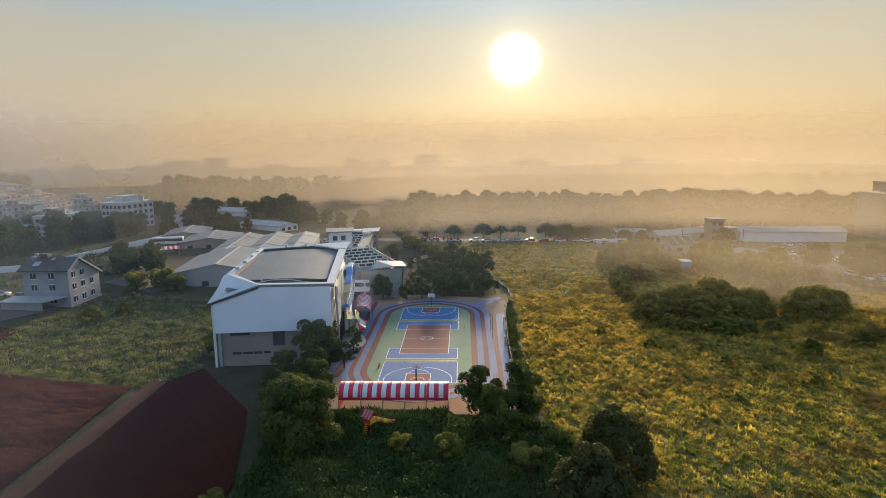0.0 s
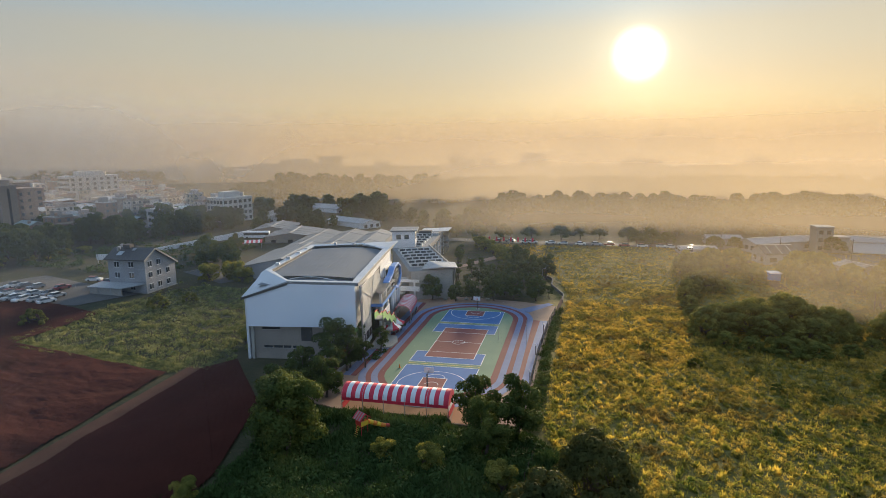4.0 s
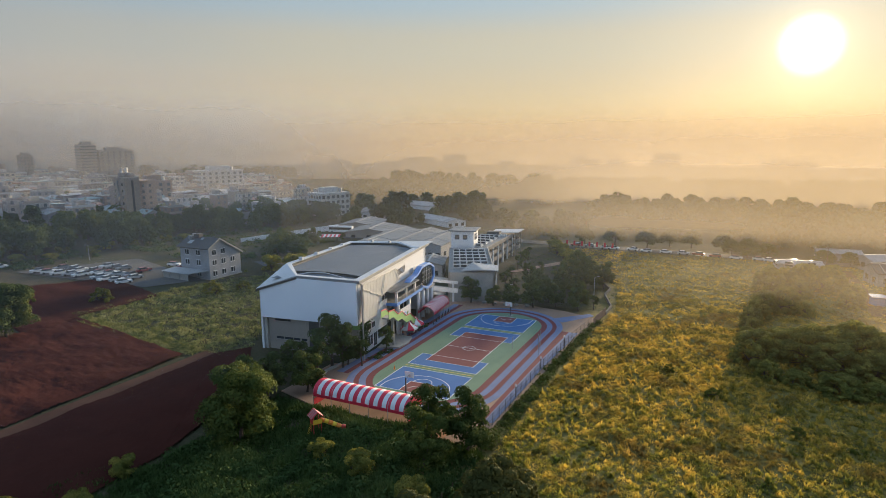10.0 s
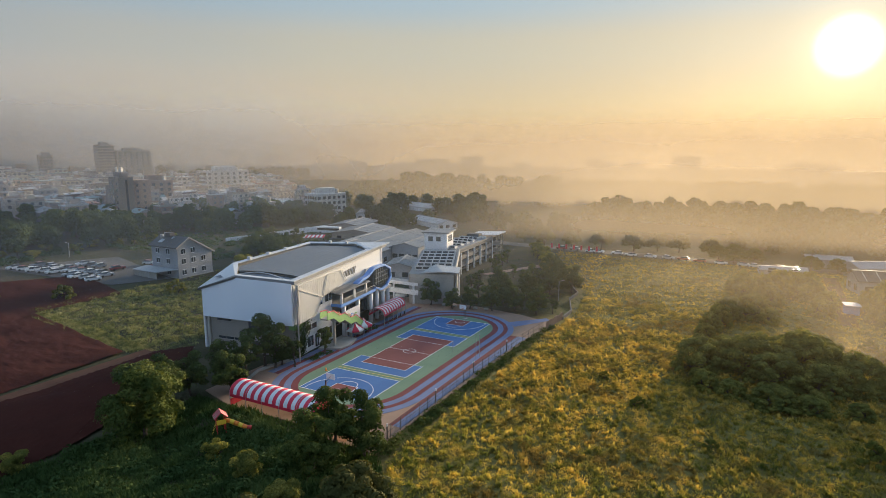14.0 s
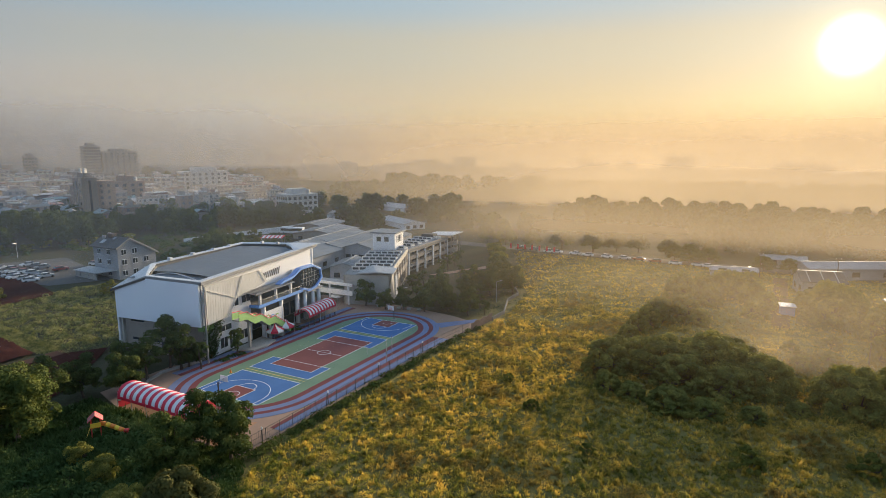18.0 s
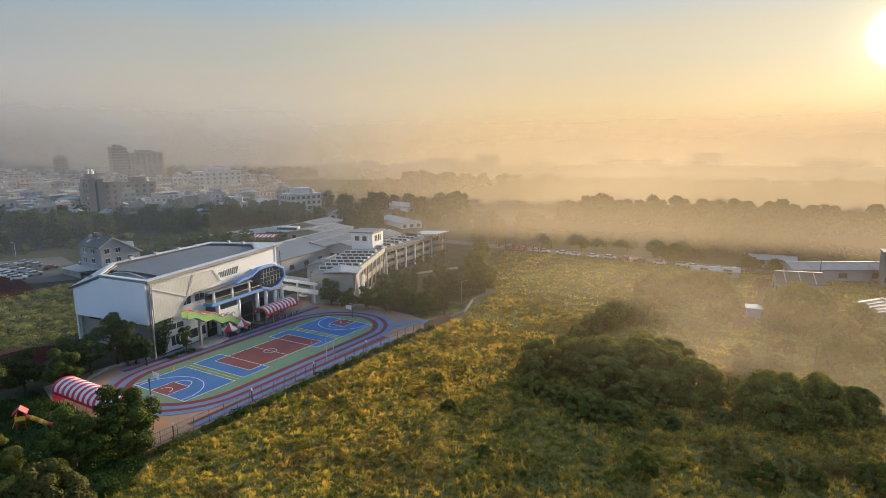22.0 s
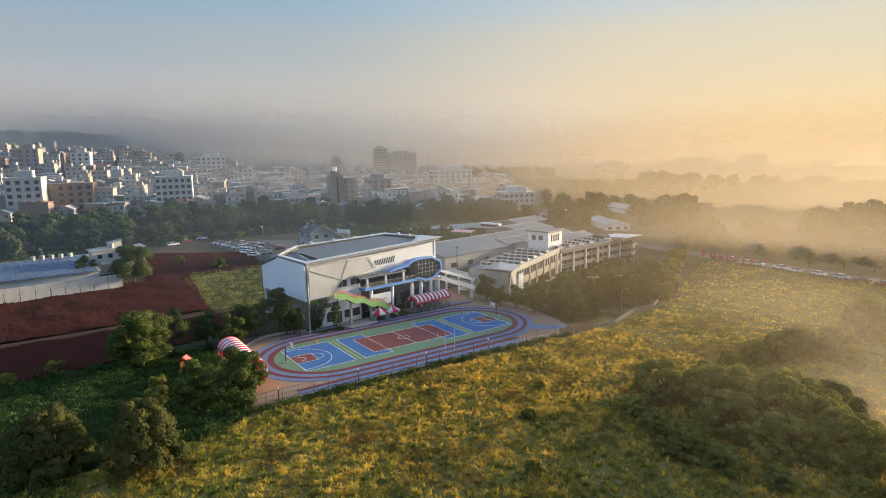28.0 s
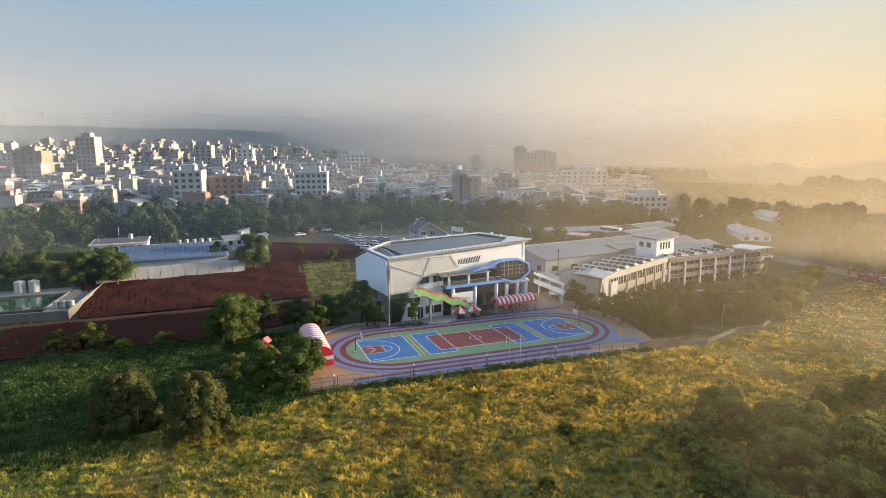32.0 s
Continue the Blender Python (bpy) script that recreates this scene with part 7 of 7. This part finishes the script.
mounds("weed_mounds", "dark scrub between the house and the woods", 58, 420, (-166, -66, 160, 240), "weeds", lambda x, y: (np.abs(x + 92) > 16) & ((y > 215) | (x < -92)), 0.4, (0.8, 2.2))
mounds("weed_mounds", "dark scrub along the woodland edge", 59, 260, (-168, -153, -20, 150), "weeds", None, 0.4, (0.8, 2.2))
gw = leaf_cloud(60, [(-0.35, 0.6 + 4.8 * (k % 9) / 8 * (0.5 + 0.5 * (k // 9) / 12), 0.3 + 6.6 * (k // 9) / 12, 0.55, 0.9) for k in range(117)], 5200, 0.15, name="climbing_plants", mat="weeds")
part("climbing_plant_wall", gw, None, gym, "green wall of climbing plants")
mounds("flower_bed", "clipped green planting before the hall", 56, 26, (-18.6, -16.6, 111.5, 118), "weeds", None, 0.18, (0.4, 0.7))
mounds("flower_bed", "reddish green planting by the stair", 57, 30, (-21.0, -18.0, 131.0, 138.5), "leaf", None, 0.18, (0.5, 0.9))
for t in PROTO.values():
    for o in (*t.children, t):
        bpy.data.objects.remove(o)

# ---- court equipment ----
def hoop(x, y, rz):
    t = thing("basketball_hoop", "basketball hoop with white backboard on a grey post", "basketball hoop", x, y, 0.05, rz, "basketball hoops")
    part("post", Build().rod((0, 0, 0), (0, 0, 3.2), 0.12, n=8), MAT["dark"], t)
    part("arm", Build().rod((0, 0, 3.1), (0, 1.3, 3.35), 0.08).rod((0, 0, 2.6), (0, 1.3, 3.0), 0.05), MAT["steel"], t)
    bb = part("backboard", Build().box(-0.9, 0.9, 1.3, 1.36, 2.85, 3.9), MAT["white"], t, "white backboard")
    part("board_square", Build().box(-0.3, 0.3, 1.36, 1.375, 3.05, 3.1).box(-0.3, 0.3, 1.36, 1.375, 3.45, 3.5).box(-0.3, -0.25, 1.36, 1.375, 3.1, 3.45).box(0.25, 0.3, 1.36, 1.375, 3.1, 3.45), MAT["red"], bb)
    r = Build()
    for i in range(12):
        a, c = radians(30 * i), radians(30 * i + 30)
        r.rod((0.23 * math.cos(a), 1.62 + 0.23 * math.sin(a), 3.05), (0.23 * math.cos(c), 1.62 + 0.23 * math.sin(c), 3.05), 0.02, n=4)
    part("rim", r, MAT["orange"], t, "orange rim")
    part("base", Build().box(-0.4, 0.4, -0.5, 0.4, 0, 0.2), MAT["steel"], t)


hoop(-2.6, 98.6, 0)
hoop(-2.6, 153.4, 180)
for x, y, h in ((12.7, 127.2, 4.8), (12.3, 129.8, 4.8), (6.2, 129.6, 2.6)):
    solid("net_post", Build().rod((0, 0, 0), (0, 0, h), 0.06, n=6), MAT["steel"], "slim grey net post beside the court", "post", x, y, 0.03, group="net posts")
for x, y in ((-10.8, 108.6), (-20.6, 112.5)):
    c = thing("traffic_cone", "orange traffic cone on the court", "cone", x, y, 0.06)
    part("base", Build().box(-0.22, 0.22, -0.22, 0.22, 0, 0.04), MAT["orange"], c)
    part("cone_body", Build().rod((0, 0, 0.04), (0, 0, 0.75), 0.19, 0.04, 10), MAT["orange"], c)

# court fence: posts, rails and wire
fence = thing("court_fence", "dark wire mesh fence along the court", "fence", kind="structure")
line = [(15.2, 86.0), (15.35, 100), (15.6, 121), (16.6, 140), (18.0, 154)]


def along(pts, step):
    out = []
    for (xa, ya), (xb, yb) in zip(pts, pts[1:]):
        n = max(1, round(math.hypot(xb - xa, yb - ya) / step))
        out += [(xa + (xb - xa) * k / n, ya + (yb - ya) * k / n) for k in range(n)]
    return out + [pts[-1]]


posts = along(line, 2.6)
for (xa, ya), (xb, yb) in zip(posts, posts[1:]):
    part("post", Build().rod((xa, ya, 0), (xa, ya, 2.1), 0.05, n=6), MAT["dark"], fence)
    for z in (0.3, 1.2, 2.05):
        part("rail", Build().rod((xa, ya, z), (xb, yb, z), 0.03, n=4), MAT["dark"], fence)
    w = Build()
    for k in range(1, 8):
        q = k / 8
        w.rod((xa + (xb - xa) * q, ya + (yb - ya) * q, 0.3), (xa + (xb - xa) * q, ya + (yb - ya) * q, 2.05), 0.014, n=3, cap=False)
    part("wire_panel", w, MAT["dark"], fence)
fence2 = thing("court_fence", "leaning timber screen at the fence corner", "fence", kind="structure")
for k in range(6):
    x, y = 18.4 + 0.15 * k, 154.5 + k * 1.7
    part("panel", Build().prism([(x, y), (x + 0.15, y + 1.6), (x + 0.05, y + 1.6), (x - 0.1, y)], 0, 1.7 + 0.25 * (k % 2)), MAT["paving"], fence2)
swall = thing("boundary_wall", "low grey concrete wall along the meadow", "wall", kind="structure")
ln = along([(19.4, 164.5), (19.5, 172), (15.5, 184), (15.6, 192), (6, 210), (-1, 222), (-10, 238), (-16, 254)], 3.0)
for (xa, ya), (xb, yb) in zip(ln, ln[1:]):
    part("wall_panel", Build().prism([(xa, ya), (xb, yb), (xb - 0.25, yb - 0.05), (xa - 0.25, ya - 0.05)], -0.3, 0.8), MAT["old_concrete"], swall)
lowf = thing("field_fence", "low wire fence in the weeds", "fence", kind="structure")
ln = along([(11, 36), (12, 50), (16, 62), (18, 80)], 2.5)
for (xa, ya), (xb, yb) in zip(ln, ln[1:]):
    part("post", Build().rod((xa, ya, 0), (xa, ya, 1.5), 0.045, n=5), MAT["bark"], lowf)
    part("rail", Build().rod((xa, ya, 1.2), (xb, yb, 1.2), 0.012, n=4), MAT["bark"], lowf)

# kerb stones round the track's south-west bend
kerb = thing("kerb", "low pale stone kerb along the planting", "kerb", kind="structure")
pts = along([(-17.5, 94.5), (-20.5, 98), (-22.0, 102), (-21.4, 107), (-20.4, 110)], 0.8)
for (xa, ya), (xb, yb) in zip(pts, pts[1:]):
    part("kerb_stone", Build().prism([(xa, ya), (xb, yb), (xb - 0.5, yb + 0.1), (xa - 0.5, ya + 0.1)], -0.1, 0.45), MAT["concrete"], kerb)

# playground slide by the tent
slide = thing("playground_slide", "orange and yellow tube slide with red and white striped roof", "slide", -8.3, 80.7, 0, 58)
slide.scale = (0.86, 0.86, 0.86)
for x in (-0.7, 0.7):
    for y in (-0.7, 0.7):
        part("post", Build().rod((x, y, 0), (x, y, 3.4), 0.07), MAT["red"], slide)
part("platform", Build().box(-0.8, 0.8, -0.8, 0.8, 1.9, 2.02), MAT["orange"], slide)
part("side_panel", Build().box(-0.8, 0.8, -0.82, -0.76, 2.02, 2.8), MAT["yellow"], slide, "yellow side panel")
part("side_panel", Build().box(-0.82, -0.76, -0.8, 0.8, 2.02, 2.8), MAT["red"], slide, "red side panel")
for sx in (-1, 1):
    for k in range(7):
        y0 = -1.15 + k * 0.33
        part("roof_strip", Build().plate([(sx * 1.2, y0, 3.2), (sx * 1.2, y0 + 0.32, 3.2), (0, y0 + 0.32, 4.3), (0, y0, 4.3)] if sx > 0 else [(0, y0, 4.3), (0, y0 + 0.32, 4.3), (sx * 1.2, y0 + 0.32, 3.2), (sx * 1.2, y0, 3.2)], 0.06), MAT["beige" if k % 2 else "tent_red"], slide)
run = [(0.7, 0.0, 2.3), (1.5, -0.05, 2.0), (2.2, -0.2, 1.6), (2.9, -0.5, 1.25), (3.5, -0.9, 0.95), (4.2, -1.3, 0.62), (4.9, -1.5, 0.45)]
for k, (a, c) in enumerate(zip(run, run[1:])):
    part("tube_segment", Build().rod(a, c, 0.42, n=12), MAT["yellow" if k in (1, 3) else "orange" if k < 5 else "red"], slide, smooth=True)
for k in range(6):
    part("ladder_rung", Build().rod((-0.9 - 0.12 * (5 - k), -0.4, 0.3 + k * 0.3), (-0.9 - 0.12 * (5 - k), 0.4, 0.3 + k * 0.3), 0.04), MAT["yellow"], slide)
# bollard lights along the court fence
for y in (91.0, 106.0, 121.0, 136.0):
    t = thing("bollard_light", "slim black bollard light with a white head by the fence", "lamp", 15.1 + max(0, y - 121) * 0.05, y, 0.02, 0, "bollard lights")
    part("pole", Build().rod((0, 0, 0), (0, 0, 2.0), 0.09, n=8), MAT["dark"], t)
    part("lamp_head", Build().rod((0, 0, 2.0), (0, 0, 2.4), 0.13, 0.1, 8), MAT["white"], t, "white lamp head")

# lamps and poles
def lamp(x, y, h, rz=0, label="slim grey steel street lamp"):
    t = thing("street_lamp", label, "lamp", x, y, float(height(x, y)), rz, "street lamps")
    part("pole", Build().rod((0, 0, -0.2), (0, 0, h), 0.09, 0.06, 8), MAT["steel"], t)
    part("arm", Build().rod((0, 0, h), (1.2, 0, h + 0.25), 0.05), MAT["steel"], t)
    part("lamp_head", Build().box(1.0, 1.7, -0.12, 0.12, h + 0.18, h + 0.3), MAT["steel"], t)


for x, y, h in ((12.6, 182.6, 5.5), (-8, 165.5, 5), (-160, 45, 7), (-131, 60, 7), (-128, 30, 8), (-152, 142, 5)):
    lamp(x, y, h, rng.uniform(0, 360))


def pole(x, y, h, arms=True):
    t = thing("utility_pole", "dark weathered wooden utility pole", "pole", x, y, float(height(x, y)), 20, "utility poles")
    part("pole", Build().rod((0, 0, -0.5), (0, 0, h), 0.16, 0.1, 8), MAT["bark"], t)
    if arms:
        part("crossarm", Build().box(-0.9, 0.9, -0.06, 0.06, h - 0.7, h - 0.55), MAT["bark"], t)
        for s in (-0.7, 0.7):
            part("insulator", Build().rod((s, 0, h - 0.55), (s, 0, h - 0.3), 0.05), MAT["white"], t)


for x, y, h, a in ((97.2, 168.5, 5.0, False), (109, 180.5, 8, True), (111.6, 180.6, 9, True), (77, 247, 9, True), (98, 247, 9, True), (118, 236, 9, True), (130, 176, 8, True), (-54, 178, 9, True)):
    pole(x, y, h, a)


def pylon(x, y, h):
    t = thing("power_pylon", "far lattice power pylon on the hill", "pylon", x, y, float(height(x, y)), 20)
    for sx in (-1, 1):
        for sy in (-1, 1):
            part("leg", Build().rod((sx * 4, sy * 4, 0), (sx * 0.6, sy * 0.6, h), 0.35, 0.25, 4), MAT["steel"], t)
    for k in range(6):
        z, q = h * k / 6, 1 - 0.85 * k / 6
        part("brace", Build().rod((-4 * q, -4 * q, z), (4 * q * 0.86, 4 * q * 0.86, z + h / 6), 0.2, n=4).rod((4 * q, 4 * q, z), (-4 * q * 0.86, -4 * q * 0.86, z + h / 6), 0.2, n=4), MAT["steel"], t)
    for z in (0.72, 0.84, 0.95):
        part("crossarm", Build().rod((-7, 0, h * z), (7, 0, h * z), 0.25, n=4), MAT["steel"], t)


pylon(-840, -150, 42)
pylon(-860, 60, 40)

# bollards under the canopy, planters, flags along the road
for k in range(6):
    solid("bollard", Build().rod((0, 0, 0), (0, 0, 0.9), 0.16, 0.13, 8), MAT["dark"], "dark round bollard before the canopy", "bollard", -17.2 - k * 0.28, 138.5 + k * 2.3, 0.02, group="bollards")
for k in range(5):
    t = thing("planter", "round planter with a small clipped tree", "planter", -13.5 + k * 3.0, 162.5 + k * 0.35, 0.02, 0, "planters")
    part("pot", Build().rod((0, 0, 0), (0, 0, 0.4), 0.55, 0.65, 12), MAT["concrete"], t)
for k in range(7):
    t = thing("banner", "small red roadside cloth banner", "banner", -16 + k * 3.2, 262.5 - k * 0.2, 0, 5, "roadside banners")
    part("pole", Build().rod((0, 0, 0), (0, 0, 3.2), 0.05), MAT["steel"], t)
    part("cloth", Build().plate([(0.05, 0, 1.2), (0.85, 0.03, 1.2), (0.85, 0.05, 3.1), (0.05, 0, 3.1)], 0.02), MAT["tent_red"], t)
sign = thing("signboard", "pale rectangular signboard on posts", "sign", -135, 173, 5.0, 20)
part("board", Build().box(-4, 4, -0.08, 0.08, 1.0, 3.0), MAT["white"], sign)
for x in (-3.5, 3.5):
    part("post", Build().box(x - 0.1, x + 0.1, -0.1, 0.1, -1, 3.0), MAT["steel"], sign)

# ---- morning mist, as upright tinted haze sheets ----
# haze light is put into these tones: warm sunward, bluish westward, dull far off
HAZE_WARM, COOL = ((0.66, 0.54, 0.375), (0.48, 0.45, 0.41)), ((0.24, 0.27, 0.32), (0.56, 0.64, 0.76))
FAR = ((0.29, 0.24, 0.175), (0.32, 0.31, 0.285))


def mist_material(dens, low, top, foot, thin, tones):
    """A sheet in place of misty air: lets most light pass and scatters the rest in its tones; thinner upward and
    towards one side.
    """
    m, t = material("mist")
    pos = position(t)
    sepn = t.nodes.new("ShaderNodeSeparateXYZ")
    link(t, pos, sepn.inputs[0])

    def fade(sock, a, b, va, vb):
        n = t.nodes.new("ShaderNodeMapRange")
        n.interpolation_type = "SMOOTHERSTEP"
        for k, v in enumerate((a, b, va, vb)):
            n.inputs[k + 1].default_value = v
        link(t, sock, n.inputs[0])
        return n.outputs[0]

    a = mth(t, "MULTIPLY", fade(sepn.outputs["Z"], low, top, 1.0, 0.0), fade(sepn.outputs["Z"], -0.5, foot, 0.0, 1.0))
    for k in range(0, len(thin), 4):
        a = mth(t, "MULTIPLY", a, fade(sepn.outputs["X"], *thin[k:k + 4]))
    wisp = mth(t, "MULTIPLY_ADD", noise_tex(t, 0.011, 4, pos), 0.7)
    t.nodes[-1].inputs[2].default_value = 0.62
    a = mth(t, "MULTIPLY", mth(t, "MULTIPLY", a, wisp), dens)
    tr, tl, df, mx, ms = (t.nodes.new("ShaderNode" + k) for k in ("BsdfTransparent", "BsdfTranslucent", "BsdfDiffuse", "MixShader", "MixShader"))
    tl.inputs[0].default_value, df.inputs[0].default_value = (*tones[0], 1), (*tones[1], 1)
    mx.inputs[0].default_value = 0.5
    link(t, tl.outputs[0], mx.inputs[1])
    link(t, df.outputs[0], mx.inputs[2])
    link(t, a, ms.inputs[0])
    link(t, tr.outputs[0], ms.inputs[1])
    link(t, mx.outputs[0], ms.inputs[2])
    o = t.nodes.new("ShaderNodeOutputMaterial")
    link(t, ms.outputs[0], o.inputs[0])
    return m


def mist(radius, az0, az1, dens, low, top, foot, thin, tones=HAZE_WARM):
    """A sheet of haze on an arc round the walk; thin: one or two spans in x over which it fades, each with its strength
    at both ends.
    """
    n = 48
    b = Build()
    for i in range(n):
        q = []
        for k in (i, i + 1):
            a = radians(az0 + (az1 - az0) * k / n)
            q.append((60 - radius * math.sin(a), 40 + radius * math.cos(a)))
        b.add([(*q[0], -8), (*q[1], -8), (*q[1], top), (*q[0], top)], [(0, 1, 2, 3)])
    ob = new("mist_bank", b.mesh("mist_bank", mist_material(dens, low, top, foot, thin, tones), True))
    return tagged(ob, "upright tinted sheet standing in for hazy morning air", "mist", kind="stuff")


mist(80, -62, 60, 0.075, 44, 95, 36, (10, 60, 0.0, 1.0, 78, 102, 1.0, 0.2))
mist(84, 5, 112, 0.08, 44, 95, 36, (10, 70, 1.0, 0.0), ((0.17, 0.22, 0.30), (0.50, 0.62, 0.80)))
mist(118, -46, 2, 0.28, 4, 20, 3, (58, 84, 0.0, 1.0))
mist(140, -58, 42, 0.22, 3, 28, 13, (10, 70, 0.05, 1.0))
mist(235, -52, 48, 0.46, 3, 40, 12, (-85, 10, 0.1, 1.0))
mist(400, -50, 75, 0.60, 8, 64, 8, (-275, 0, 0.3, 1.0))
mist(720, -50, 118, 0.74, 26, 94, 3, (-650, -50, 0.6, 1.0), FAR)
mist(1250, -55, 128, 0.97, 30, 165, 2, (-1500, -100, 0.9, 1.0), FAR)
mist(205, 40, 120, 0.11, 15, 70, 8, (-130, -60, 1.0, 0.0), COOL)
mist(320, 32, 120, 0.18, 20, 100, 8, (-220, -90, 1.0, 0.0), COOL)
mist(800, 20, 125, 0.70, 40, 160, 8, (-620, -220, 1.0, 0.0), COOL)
